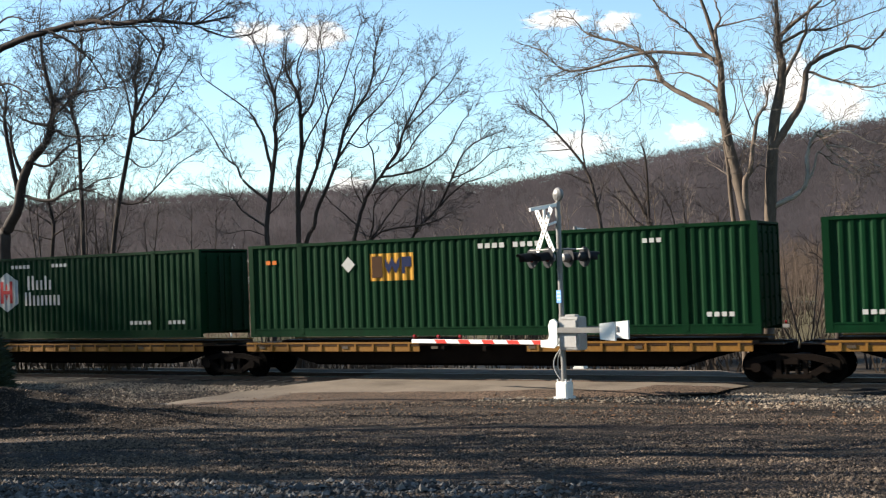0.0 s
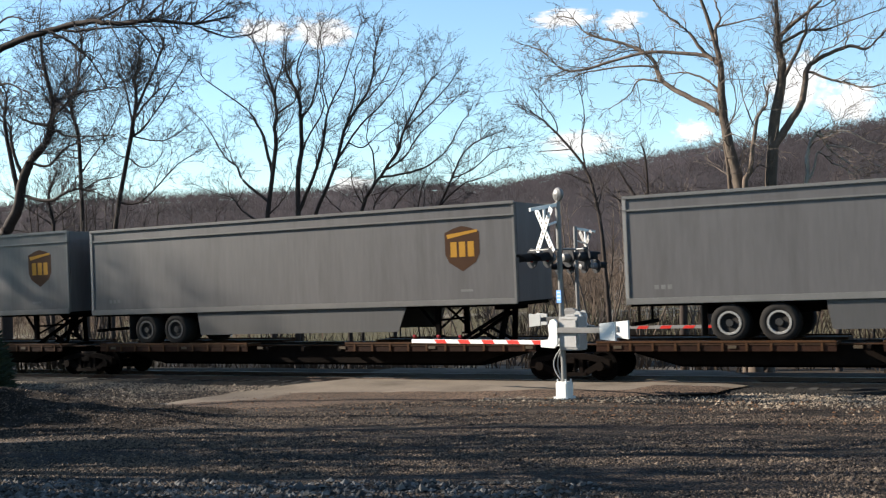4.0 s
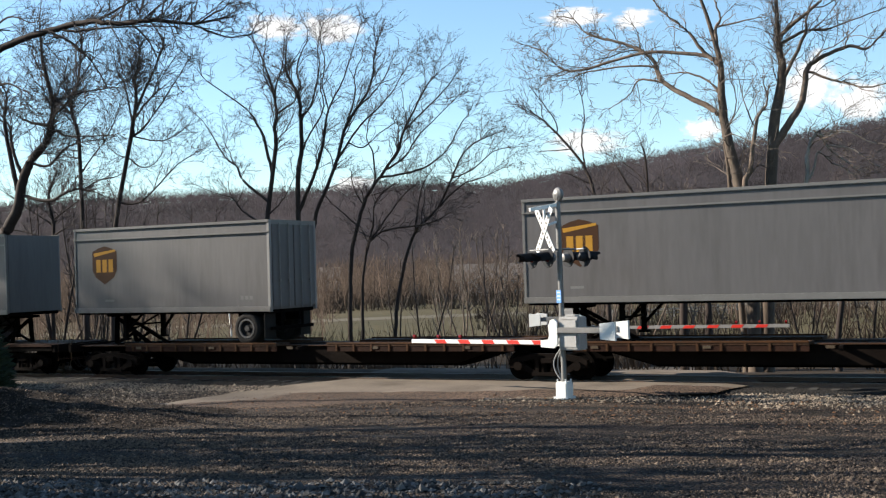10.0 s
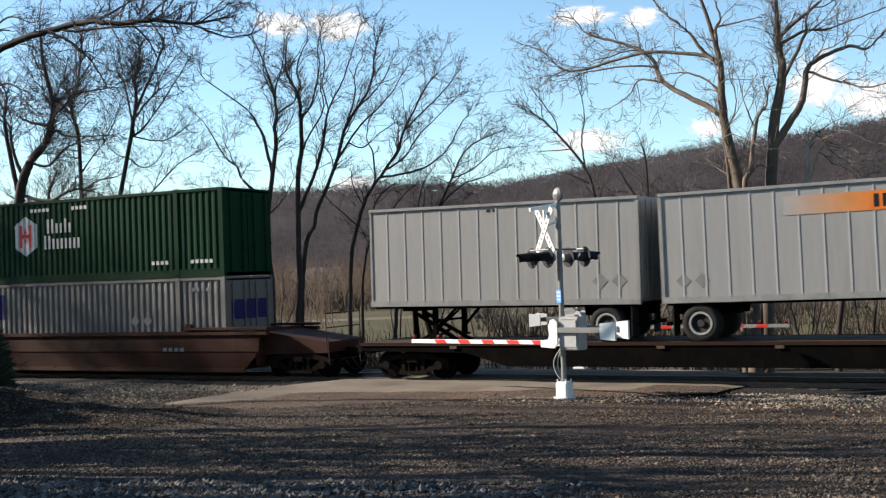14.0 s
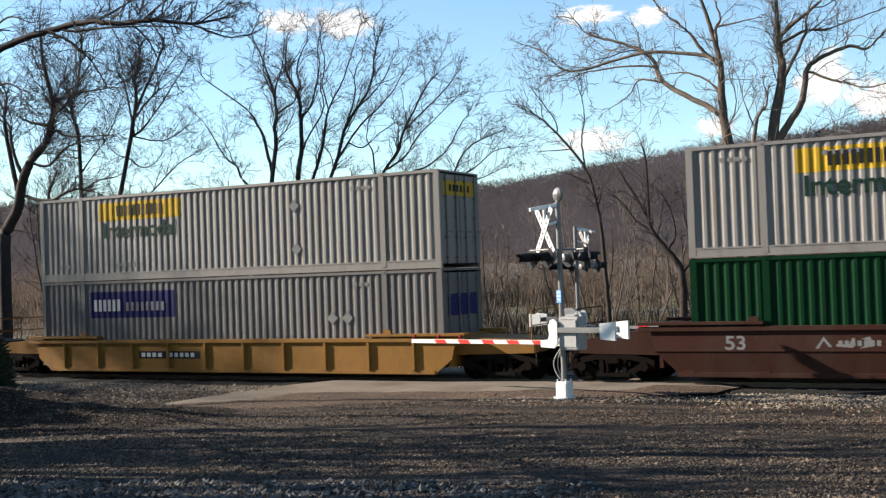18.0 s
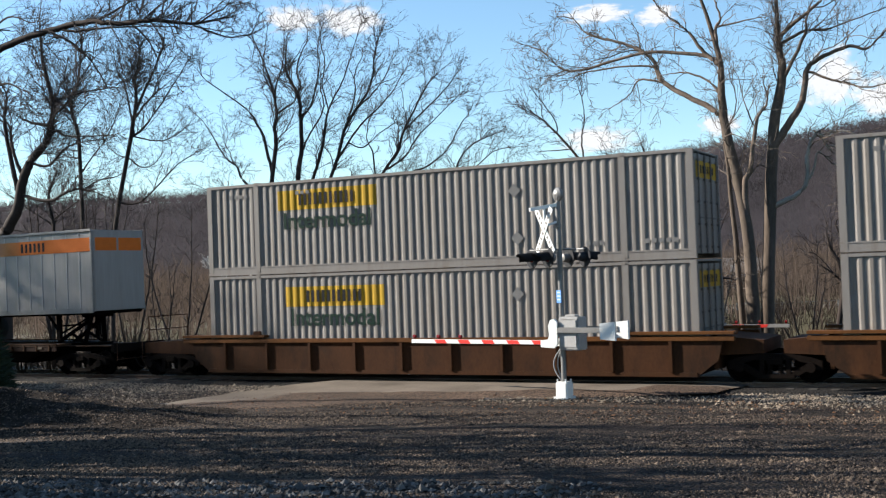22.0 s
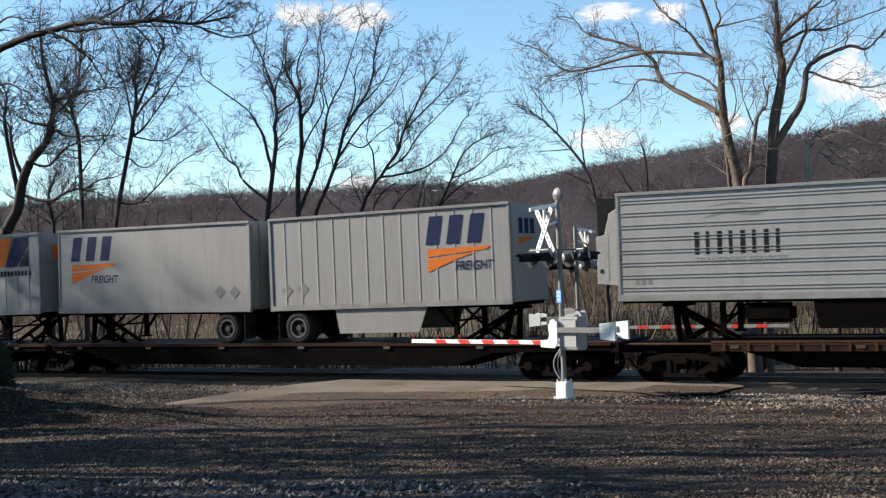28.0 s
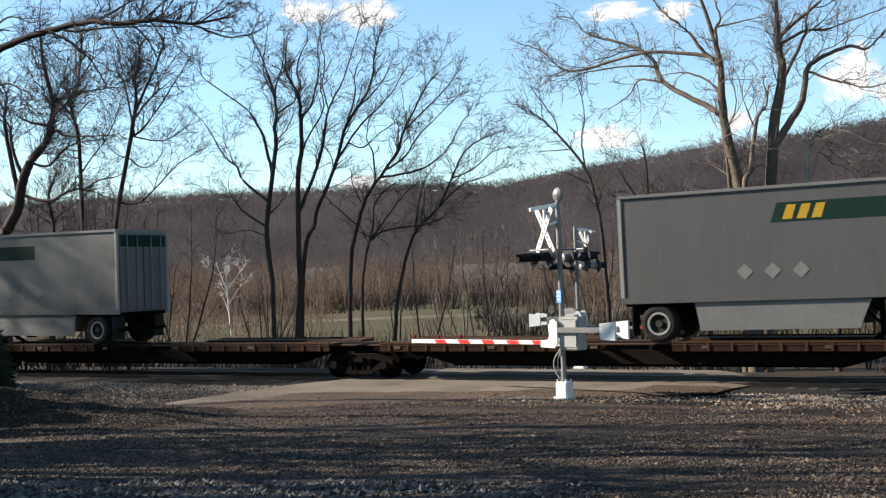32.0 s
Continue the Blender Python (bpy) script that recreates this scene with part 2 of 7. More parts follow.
def lathe(profile, axis="Y", steps=24):
    """A turned body: profile of (radius, along)."""
    bm = bmesh.new()
    rings = []
    for r, a in profile:
        ring = []
        for k in range(steps):
            c, s = r * math.cos(2 * math.pi * k / steps), r * math.sin(2 * math.pi * k / steps)
            ring.append(bm.verts.new((c, a, s) if axis == "Y" else (c, s, a) if axis == "Z" else (a, c, s)))
        rings.append(ring)
    for p, q in zip(rings, rings[1:]):
        for k in range(steps):
            bm.faces.new((p[k], p[(k + 1) % steps], q[(k + 1) % steps], q[k]))
    for end in (rings[0], rings[-1]):
        bm.faces.new(end)
    bmesh.ops.recalc_face_normals(bm, faces=bm.faces)
    return bm


def sheet(points, y):
    """Thin flat print in the plane y, facing the camera side: outlines in x and z."""
    bm = bmesh.new()
    for outline in points:
        bm.faces.new([bm.verts.new((x, y, z)) for x, z in outline])
    return bm


def rect(x0, x1, z0, z1, lean=0.0):
    return [(x0, z0), (x1, z0), (x1 + lean, z1), (x0 + lean, z1)]


def smooth_line(pts, per=5, rng=None, wob=0.0):
    """A soft curve through the given points."""
    out = []
    for i in range(len(pts) - 1):
        p0, p1, p2, p3 = pts[max(i - 1, 0)], pts[i], pts[i + 1], pts[min(i + 2, len(pts) - 1)]
        for k in range(per):
            t = k / per
            q = 0.5 * ((2 * p1) + (p2 - p0) * t + (2 * p0 - 5 * p1 + 4 * p2 - p3) * t * t + (3 * p1 - p0 - 3 * p2 + p3) * t ** 3)
            if rng and wob:
                q = q + Vector((rng.uniform(-wob, wob), rng.uniform(-wob, wob), rng.uniform(-wob, wob)))
            out.append(q)
    out.append(pts[-1])
    return out


class Wood:
    """Collects tapered tubes into one mesh."""

    def __init__(self):
        self.v, self.f = [], []

    def tube(self, pts, radii, sides):
        base = len(self.v)
        for i, p in enumerate(pts):
            d = (pts[min(i + 1, len(pts) - 1)] - pts[max(i - 1, 0)]).normalized()
            a = d.orthogonal().normalized()
            b = d.cross(a)
            for k in range(sides):
                w = 2 * math.pi * k / sides
                self.v.append(p + (a * math.cos(w) + b * math.sin(w)) * radii[i])
        for i in range(len(pts) - 1):
            for k in range(sides):
                j = (k + 1) % sides
                self.f.append((base + i * sides + k, base + i * sides + j, base + (i + 1) * sides + j, base + (i + 1) * sides + k))
        self.f.append(tuple(base + (len(pts) - 1) * sides + k for k in range(sides)))

    def mesh(self, name, material, smooth=True):
        me = bpy.data.meshes.new(name)
        me.from_pydata([tuple(p) for p in self.v], [], self.f)
        me.materials.append(material)
        if smooth:
            me.polygons.foreach_set("use_smooth", [True] * len(me.polygons))
        return me


TEXTS = {}


def lettering(words, size, width, material, parent, x, y, z, end_face=False, name="lettering", lean=0.0):
    """Readable words as a flat mesh, width metres long, lower left corner at x, z."""
    key = (words, size, width, material.name, lean)
    if key not in TEXTS:
        cu = bpy.data.curves.new("words", "FONT")
        cu.body, cu.size, cu.shear, cu.offset = words, size, lean, size * 0.02
        ob = new("words", cu)
        bpy.context.view_layer.update()
        me = bpy.data.meshes.new_from_object(ob.evaluated_get(bpy.context.evaluated_depsgraph_get()))
        bpy.data.objects.remove(ob)
        xs = [v.co.x for v in me.vertices]
        k = width / (max(xs) - min(xs))
        lo = min(xs)
        for v in me.vertices:
            v.co = Vector(((v.co.x - lo) * k, 0, v.co.y))
        me.materials.clear()
        me.materials.append(material)
        TEXTS[key] = me
    return piece(name, TEXTS[key], parent, pose(x, y, z))

# ---- the train ----
WID = 2.6
NEAR = -WID / 2


def mover(name, label, category, q, y=0.0, z=0.0, group="", tilt=0.0):
    ob = new(name)
    ob.empty_display_size = 0.3
    tagged(ob, label, category, group)
    MOVERS.append((ob, q, y, z, tilt))
    return ob


def wheel_mesh(r=0.5, w=0.56, rim=None):
    key = ("road_wheel", r, rim)
    if key not in TEXTS:
        tyre = lathe([(r * 0.56, -w / 2 + 0.05), (r * 0.6, -w / 2), (r * 0.93, -w / 2), (r, -w / 2 + 0.05), (r, w / 2 - 0.05), (r * 0.93, w / 2), (r * 0.6, w / 2)], "Y", 28)
        hub = lathe([(0.09, -w / 2 + 0.01), (0.11, -w / 2 + 0.06), (0.12, -w / 2 + 0.14), (r * 0.4, -w / 2 + 0.17), (r * 0.5, -w / 2 + 0.12), (r * 0.52, -w / 2 + 0.02), (r * 0.6, -w / 2 - 0.005), (r * 0.6, -w / 2 + 0.03), (r * 0.55, w / 2)], "Y", 28)
        ring = lathe([(r * 0.5, -w / 2 + 0.03), (r * 0.52, -w / 2 - 0.012), (r * 0.62, -w / 2 - 0.012), (r * 0.63, -w / 2 + 0.02)], "Y", 28)
        bmesh.ops.delete(ring, geom=[f for f in ring.faces if len(f.verts) > 4], context="FACES")
        TEXTS[key] = (mesh_of(tyre, "tyre", M_TYRE, True), mesh_of(hub, "rim", M_RIM_DARK, False), mesh_of(ring, "rim_flange", M_RIM if rim is M_RIM else M_RIM_MID, False))
    return TEXTS[key]


RIB, FLAT, FLANK, DEEP = 0.264, 0.08, 0.05, 0.03


def corr(u):
    """Depth of the corrugation at u along a container's side: 0 on the outer ribs."""
    p = u % RIB
    if p < FLAT:
        return 0.0
    if p < FLAT + FLANK:
        return (p - FLAT) / FLANK * DEEP
    if p < RIB - FLANK:
        return DEEP
    return (RIB - p) / FLANK * DEEP


def corr_cuts(u0, u1):
    k0, k1 = math.floor(u0 / RIB) - 1, math.ceil(u1 / RIB) + 1
    cuts = [u0] + [c for k in range(k0, k1) for c in (k * RIB, k * RIB + FLAT, k * RIB + FLAT + FLANK, (k + 1) * RIB - FLANK) if u0 + 1e-4 < c < u1 - 1e-4] + [u1]
    return sorted(cuts)


def corr_panel(bm, u0, u1, z0, z1, y, side, lift=0.0, z0b=None, z1b=None):
    """A strip of side sheet that follows the corrugation; side -1 faces the camera."""
    cuts = corr_cuts(u0, u1)
    row = []
    for u in cuts:
        k = (u - u0) / (u1 - u0)
        a = z0 + ((z0b if z0b is not None else z0) - z0) * k
        b = z1 + ((z1b if z1b is not None else z1) - z1) * k
        yy = y - side * corr(u) + side * lift
        row.append((bm.verts.new((u, yy, a)), bm.verts.new((u, yy, b))))
    for (a, b), (c, d) in zip(row, row[1:]):
        bm.faces.new((a, c, d, b) if side < 0 else (c, a, b, d))


CLEN, CH = 16.154, 2.9
CACHE = {}


def container_meshes(material):
    """Side sheets, rails, posts, castings, roof, doors of a 16 m container; origin at the bottom, middle."""
    if material.name in CACHE:
        return CACHE[material.name]
    h, ln = CH, CLEN / 2
    out = {}
    bm = bmesh.new()
    for side in (-1, 1):
        y = side * (WID / 2 - 0.025)
        for a, b in ((-ln + 0.09, -6.2), (-6.0, 6.0), (6.2, ln - 0.09)):
            corr_panel(bm, a, b, 0.26, h - 0.1, y, side)
    out["side_sheet"] = mesh_of(bm, "side_sheet", material)
    bm = bmesh.new()
    add_box(bm, -ln + 0.02, ln - 0.02, NEAR + 0.02, -NEAR - 0.02, h - 0.06, h - 0.015)
    for k in range(40):
        x = -ln + 0.3 + k * 0.4
        add_box(bm, x, x + 0.18, NEAR + 0.12, -NEAR - 0.12, h - 0.015, h + 0.005)
    out["roof"] = mesh_of(bm, "roof", material)
    out["top_rail"] = mesh_of(box(-ln, ln, -0.05, 0.05, -0.1, 0.0, 0.012), "top_rail", material)
    bm = bmesh.new()
    add_box(bm, -ln, ln, -0.045, 0.045, 0.0, 0.26, 0.012)
    add_box(bm, -ln, ln, -0.06, 0.06, 0.0, 0.05)
    add_box(bm, -ln, ln, -0.055, 0.055, 0.215, 0.25)
    out["bottom_rail"] = mesh_of(bm, "bottom_rail", material)
    out["post"] = mesh_of(box(-0.1, 0.1, -0.05, 0.05, 0.0, h - 0.02, 0.015), "post", material)
    bm = bmesh.new()
    add_box(bm, -0.1, 0.1, -0.09, 0.09, 0, 0.13, 0.015)
    add_bar(bm, (0, -0.1, 0.065), (0, -0.08, 0.065), 0.06, sides=8)
    out["corner_casting"] = mesh_of(bm, "corner_casting", material)
    bm = box(-0.03, 0.03, NEAR + 0.06, -NEAR - 0.06, 0.1, h - 0.08)
    for k in range(8):
        y = NEAR + 0.22 + k * 0.31
        add_box(bm, -0.05, 0.05, y, y + 0.1, 0.25, h - 0.2)
    out["end_wall"] = mesh_of(bm, "end_wall", material)
    out["door_leaf"] = mesh_of(box(-0.03, 0.03, -0.61, 0.61, 0.12, h - 0.12, 0.01), "door_leaf", material)
    bm = bmesh.new()
    add_bar(bm, (0.07, 0, 0.1), (0.07, 0, h - 0.1), 0.045, sides=8)
    for z in (0.3, 0.9, 1.5, 2.1, 2.6):
        add_box(bm, 0.03, 0.1, -0.05, 0.05, z - 0.03, z + 0.03)
    add_box(bm, 0.06, 0.1, 0.02, 0.34, 1.05, 1.09)
    out["lock_rod"] = mesh_of(bm, "lock_rod", M_GREY_C if material is not M_GREEN else M_GREEN)
    CACHE[material.name] = out
    return out


def diamonds(parent, places, y, r=0.19, material=None):
    for x, z in places:
        part("placard", prism([(x - r, z), (x, z - r), (x + r, z), (x, z + r)], y, y + 0.006), material or M_GREY_PRINT, parent, "faded grey diamond placard")


def bars(parent, x, z, n, w, h, y, material, name="lettering", step=None):
    """A line of unreadable marking as plain bars."""
    step = step or w * 1.5
    part(name, sheet([rect(x + k * step, x + k * step + w, z, z + h) for k in range(n)], y), material, parent)


def container(q_left, z, paint, label, print_kind=None, seed=0):
    """One 16 m container, its rear end at q_left along the train."""
    me = container_meshes(paint)
    ob = mover("shipping_container", label, "container", q_left + CLEN / 2, 0, z, "containers on the train")
    ln = CLEN / 2
    part("side_sheet", me["side_sheet"], None, ob)
    part("roof", me["roof"], None, ob)
    for s in (-1, 1):
        piece("top_rail", me["top_rail"], ob, pose(0, s * (WID / 2 - 0.05), CH))
        piece("bottom_rail", me["bottom_rail"], ob, pose(0, s * (WID / 2 - 0.05), 0))
        for x in (-ln + 0.1, -6.1, 6.1, ln - 0.1):
            piece("post", me["post"], ob, pose(x, s * (WID / 2 - 0.048), 0.01))
        for x in (-6.1, 6.1):
            for zz in (0.0, CH - 0.11):
                piece("corner_casting", me["corner_casting"], ob, pose(x, s * (WID / 2 - 0.085), zz))
    piece("end_wall", me["end_wall"], ob, pose(-ln + 0.05, 0, 0))
    for y in (-0.63, 0.63):
        door = piece("door", me["door_leaf"], ob, pose(ln - 0.04, y, 0))
        for k in (-0.32, 0.32):
            piece("lock_rod", me["lock_rod"], door, pose(0, k, 0))
    y = NEAR + 0.025
    rng = random.Random(seed)
    # corner marking, data plates
    for x in (-ln + 0.9, -4.6, 5.0, ln - 1.4):
        if rng.random() < 0.75 and not (print_kind is print_square and x < -4):
            bars(ob, x, 2.45 if rng.random() < 0.5 else 0.45, rng.randint(3, 5), 0.13, 0.12, y - 0.006, M_WH_PRINT if paint is M_GREEN else M_GREY_PRINT)
    if print_kind:
        print_kind(ob, y, ln)
    return ob


def corr_print(parent, name, u0, u1, z0, z1, y, material, label="", z0b=None, z1b=None):
    bm = bmesh.new()
    corr_panel(bm, u0, u1, z0, z1, y, -1, 0.005, z0b, z1b)
    return part(name, bm, material, parent, label)


def print_hex(ob, y, ln, u=-0.87):
    """White hexagon badge with a red centre mark, and two rows of white bars beside it."""
    c, z = u, 1.68
    pts = [(c + 0.62 * math.sin(k * math.pi / 3), z + 0.8 * math.cos(k * math.pi / 3)) for k in range(6)]
    corr_print(ob, "badge", c - 0.55, c, z - 0.4, z + 0.4, y, M_WH_PRINT, "white hexagon badge", z - 0.72, z + 0.72)
    corr_print(ob, "badge", c, c + 0.55, z - 0.72, z + 0.72, y, M_WH_PRINT, "white hexagon badge", z - 0.4, z + 0.4)
    part("badge_mark", sheet([rect(c - 0.3, c - 0.16, z - 0.4, z + 0.4), rect(c + 0.16, c + 0.3, z - 0.4, z + 0.4), rect(c - 0.16, c + 0.16, z - 0.07, z + 0.07), [(c - 0.07, z + 0.1), (c + 0.07, z + 0.1), (c, z + 0.34)], [(c - 0.07, z - 0.1), (c, z - 0.34), (c + 0.07, z - 0.1)]], y - 0.012), M_RED_PRINT, ob)
    a = c + 0.92
    w = M_WH_PRINT
    part("brand_mark", sheet([rect(a + 0.15 + k * 0.21, a + 0.25 + k * 0.21, z + 0.06, z + (0.56, 0.56, 0.4, 0.4, 0.56, 0.4)[k]) for k in range(6)], y - 0.008), w, ob)
    part("brand_mark", sheet([rect(a + k * 0.2, a + k * 0.2 + 0.1, z - 0.5, z - (0.02 if k < 2 else 0.14)) for k in range(9)], y - 0.008), w, ob)
    bars(ob, -0.6, 2.52, 5, 0.13, 0.12, y - 0.006, w)
    bars(ob, 1.4, 2.52, 4, 0.13, 0.12, y - 0.006, w)


def print_square(ob, y, ln):
    """Orange-yellow square panel with brown and blue blocks, a white diamond beside it."""
    c = -3.52
    corr_print(ob, "panel", c - 0.05, c + 1.47, 1.66, 2.48, y, M_GOLD, "orange-yellow square panel")
    part("panel_mark", sheet([rect(c + 0.04, c + 0.4, 1.76, 2.4)], y - 0.012), M_BADGE, ob)
    part("panel_mark", sheet([[(c + 0.5, 2.1), (c + 0.62, 1.86), (c + 0.74, 2.1), (c + 0.86, 1.86), (c + 1.0, 2.1), (c + 1.0, 2.36), (c + 0.86, 2.14), (c + 0.74, 2.36), (c + 0.62, 2.14), (c + 0.5, 2.36)], rect(c + 1.08, c + 1.18, 1.86, 2.36), rect(c + 1.18, c + 1.4, 2.06, 2.36)], y - 0.012), M_BLUE, ob)
    diamonds(ob, [(-4.32, 2.18)], y - 0.016, 0.24, M_WH_PRINT)
    bars(ob, 0.1, 2.5, 4, 0.15, 0.14, y - 0.006, M_WH_PRINT)
    bars(ob, 1.2, 2.5, 4, 0.15, 0.14, y - 0.006, M_WH_PRINT)
    bars(ob, -7.4, 2.28, 2, 0.16, 0.12, y - 0.006, M_OR_PRINT)


def print_yellow_panel(u, zt):
    def draw(ob, y, ln):
        """Yellow panel with a row of dark bars and a readable green word below."""
        x0, x1 = u, u + 3.62
        corr_print(ob, "panel", x0, x1, zt - 0.62, zt, y, M_YE_PRINT, "yellow name panel")
        zz = zt - 0.5
        rs = [rect(x0 + 0.8 + k * 0.19, x0 + 0.91 + k * 0.19, zz + 0.02, zz + 0.38) for k in range(11)]
        part("panel_mark", sheet(rs, y - 0.012), M_BK_PRINT, ob)
        lettering("Intermodal", 0.72, 3.2, M_DG_PRINT, ob, x0 + 0.22, y - 0.012, zt - 1.2)
        e = ln + 0.005
        bm = bmesh.new()
        bm.faces.new([bm.verts.new(v) for v in ((e, -1.1, 2.15), (e, 0.95, 2.15), (e, 0.95, 2.6), (e, -1.1, 2.6))])
        part("end_panel", bm, M_YE_PRINT, ob)
        bm = bmesh.new()
        for k in range(6):
            bm.faces.new([bm.verts.new(v) for v in ((e + 0.006, -0.7 + k * 0.24, 2.27), (e + 0.006, -0.56 + k * 0.24, 2.27), (e + 0.006, -0.56 + k * 0.24, 2.48), (e + 0.006, -0.7 + k * 0.24, 2.48))])
        part("panel_mark", bm, M_BK_PRINT, ob)
        diamonds(ob, [(2.9, 2.1), (2.95, 0.75)], y - 0.016, 0.2)
    return draw


def print_purple(ob, y, ln):
    """Purple-blue panel with white blocks."""
    x0 = -5.8
    corr_print(ob, "panel", x0, x0 + 3.78, 1.63, 2.53, y, M_PURPLE, "dark purple-blue name panel")
    bars(ob, x0 + 0.2, 1.86, 6, 0.13, 0.4, y - 0.012, M_WH_PRINT, "panel_mark", 0.21)
    bars(ob, x0 + 1.65, 1.86, 8, 0.12, 0.3, y - 0.012, M_GREY_PRINT, step=0.22)
    e = ln + 0.005
    bm = bmesh.new()
    bm.faces.new([bm.verts.new(v) for v in ((e, -1.0, 1.5), (e, 0.9, 1.5), (e, 0.9, 2.15), (e, -1.0, 2.15))])
    part("end_panel", bm, M_PURPLE, ob)
    diamonds(ob, [(4.2, 1.5), (4.75, 1.5)], y - 0.016, 0.2, M_GREY_PRINT)


# ---- road trailers that ride on the train ----
def landing_gear(ob, x, d):
    for s in (-1, 1):
        bm = bmesh.new()
        add_box(bm, x - 0.07, x + 0.07, s * 0.95 - 0.07, s * 0.95 + 0.07, 0.16, 1.1)
        add_box(bm, x - 0.14, x + 0.14, s * 0.95 - 0.12, s * 0.95 + 0.12, 0.1, 0.16)
        add_bar(bm, (x, s * 0.95, 0.35), (x - d * 0.75, s * 0.8, 1.08), 0.07)
        part("landing_leg", bm, M_DARK, ob)
    bm = bmesh.new()
    add_bar(bm, (x, -0.95, 0.6), (x, 0.95, 0.6), 0.06)
    add_bar(bm, (x, -0.95, 0.3), (x, 0.95, 1.0), 0.05)
    part("leg_brace", bm, M_DARK, ob)


def trailer(q_left, length, nose, label, sheet_mat, print_kind=None, style="smooth", axles=2, skirt=None, reefer=False, rim=None, lean=0.0, top=3.97, skirt_mat=None, axle_at=None):
    """A box trailer on its wheels; nose +1 points along the way of travel. Base at the tyres' foot."""
    ob = mover("box_trailer", label, "trailer", q_left + length / 2, 0, 1.1, "trailers on the train", -nose * (0.35 if length > 10 else 0.5))
    d, h = nose, length / 2
    trim = M_TRIM if sheet_mat in (M_GREY_T, M_MID_T, M_PALE_T, M_DULL_T) else M_TRIM_L
    zb, zt = 1.08, top
    r = 0.5
    X = lambda u: d * u      # u: metres from the middle towards the nose
    side_y = WID / 2 - 0.02
    bm = bmesh.new()
    add_box(bm, -h + 0.06, h - 0.06, -side_y, side_y, zb + 0.02, zt - 0.03, 0.02)
    if style == "creased":
        bmesh.ops.subdivide_edges(bm, edges=[e for e in bm.edges if abs(e.verts[0].co.x - e.verts[1].co.x) > 2 or abs(e.verts[0].co.z - e.verts[1].co.z) > 1.5], cuts=22, use_grid_fill=True)
        for v in bm.verts:
            if abs(v.co.y) > side_y - 0.02 and zb + 0.15 < v.co.z < zt - 0.12:
                k = noise.noise(Vector((v.co.x * 1.4 + q_left, v.co.z * 0.6, 3.0)))
                v.co.y -= math.copysign(0.055 * abs(k), v.co.y)
    body = part("body", bm, sheet_mat, ob, smooth=False)
    if style == "creased":
        for p in body.data.polygons:
            p.use_smooth = abs(p.normal.y) > 0.9
    for s in (-1, 1):
        part("top_rail", box(-h, h, s * (WID / 2) - 0.03, s * (WID / 2) + 0.012, zt - 0.09, zt, 0.01), trim, ob)
        if style == "panel":
            part("upper_band", box(-h, h, s * (WID / 2) - 0.03, s * (WID / 2) + 0.018, zt - 0.42, zt - 0.37, 0.006), trim, ob, "pale aluminium band below the roof")
        part("bottom_rail", box(-h, h, s * (WID / 2) - 0.03, s * (WID / 2) + 0.016, zb - 0.04, zb + 0.13, 0.01), trim if style != "plain" else sheet_mat, ob)
    # reflectors along the bottom rail
    bm = bmesh.new()
    k = -h + 0.5
    while k < h - 0.6:
        for x0 in (k,):
            add_box(bm, x0, x0 + 0.28, NEAR - 0.021, NEAR - 0.016, zb + 0.02, zb + 0.065)
        k += 1.0
    part("reflector_strip", bm, M_RED_PRINT, ob, "short dull red reflectors")
    if style in ("posts", "ribbed"):
        n = int((length - 0.3) / 0.61)
        if style == "posts":
            me = mesh_of(box(-0.022, 0.022, -0.004, 0.012, zb + 0.13, zt - 0.13), "side_post", M_POST)
            for k in range(1, n + 1):
                for s in (-1, 1):
                    piece("side_post", me, ob, pose(-h + k * length / (n + 1), s * (WID / 2 - 0.012), 0))
        else:
            # Ribs paler than the sheet: their thin highlight is put into the colour.
            me = mesh_of(box(-h + 0.08, h - 0.08, -0.01, 0.01, -0.007, 0.007, 0.003), "side_rib", M_RIM)
            for k in range(20):
                z = zb + 0.24 + (k // 2) * 0.335 + (0.085 if k % 2 else 0.0)
                if z < zt - 0.14:
                    piece("side_rib", me, ob, pose(0, NEAR + 0.008, z))
                    piece("side_rib", me, ob, pose(0, -NEAR - 0.008, z))
    # nose posts, rear frame with two doors
    for s in (-1, 1):
        part("corner_post", box(X(h - 0.05) - 0.05, X(h - 0.05) + 0.05, s * 1.25 - 0.05, s * 1.25 + 0.05, zb, zt - 0.02, 0.02), trim, ob)
        part("rear_post", box(X(-h + 0.05) - 0.055, X(-h + 0.05) + 0.055, s * 1.255 - 0.055, s * 1.255 + 0.055, zb - 0.05, zt, 0.012), M_WHITE_T if style != "posts" else trim, ob)
        door = part("door", box(X(-h) - 0.02, X(-h) + 0.02, min(s * 0.02, s * 1.18), max(s * 0.02, s * 1.18), zb + 0.1, zt - 0.15, 0.008), sheet_mat, ob)
        for y in (0.35, 0.85):
            bm = bmesh.new()
            add_bar(bm, (X(-h - 0.06), s * y, zb + 0.05), (X(-h - 0.06), s * y, zt - 0.1), 0.035, sides=8)
            add_box(bm, min(X(-h - 0.03), X(-h - 0.09)), max(X(-h - 0.03), X(-h - 0.09)), s * y - 0.04, s * y + 0.04, zb + 0.9, zb + 0.98)
            part("lock_rod", bm, M_TRIM, door)
    part("rear_header", box(X(-h + 0.05) - 0.05, X(-h + 0.05) + 0.05, -1.2, 1.2, zt - 0.16, zt - 0.005), trim, ob)
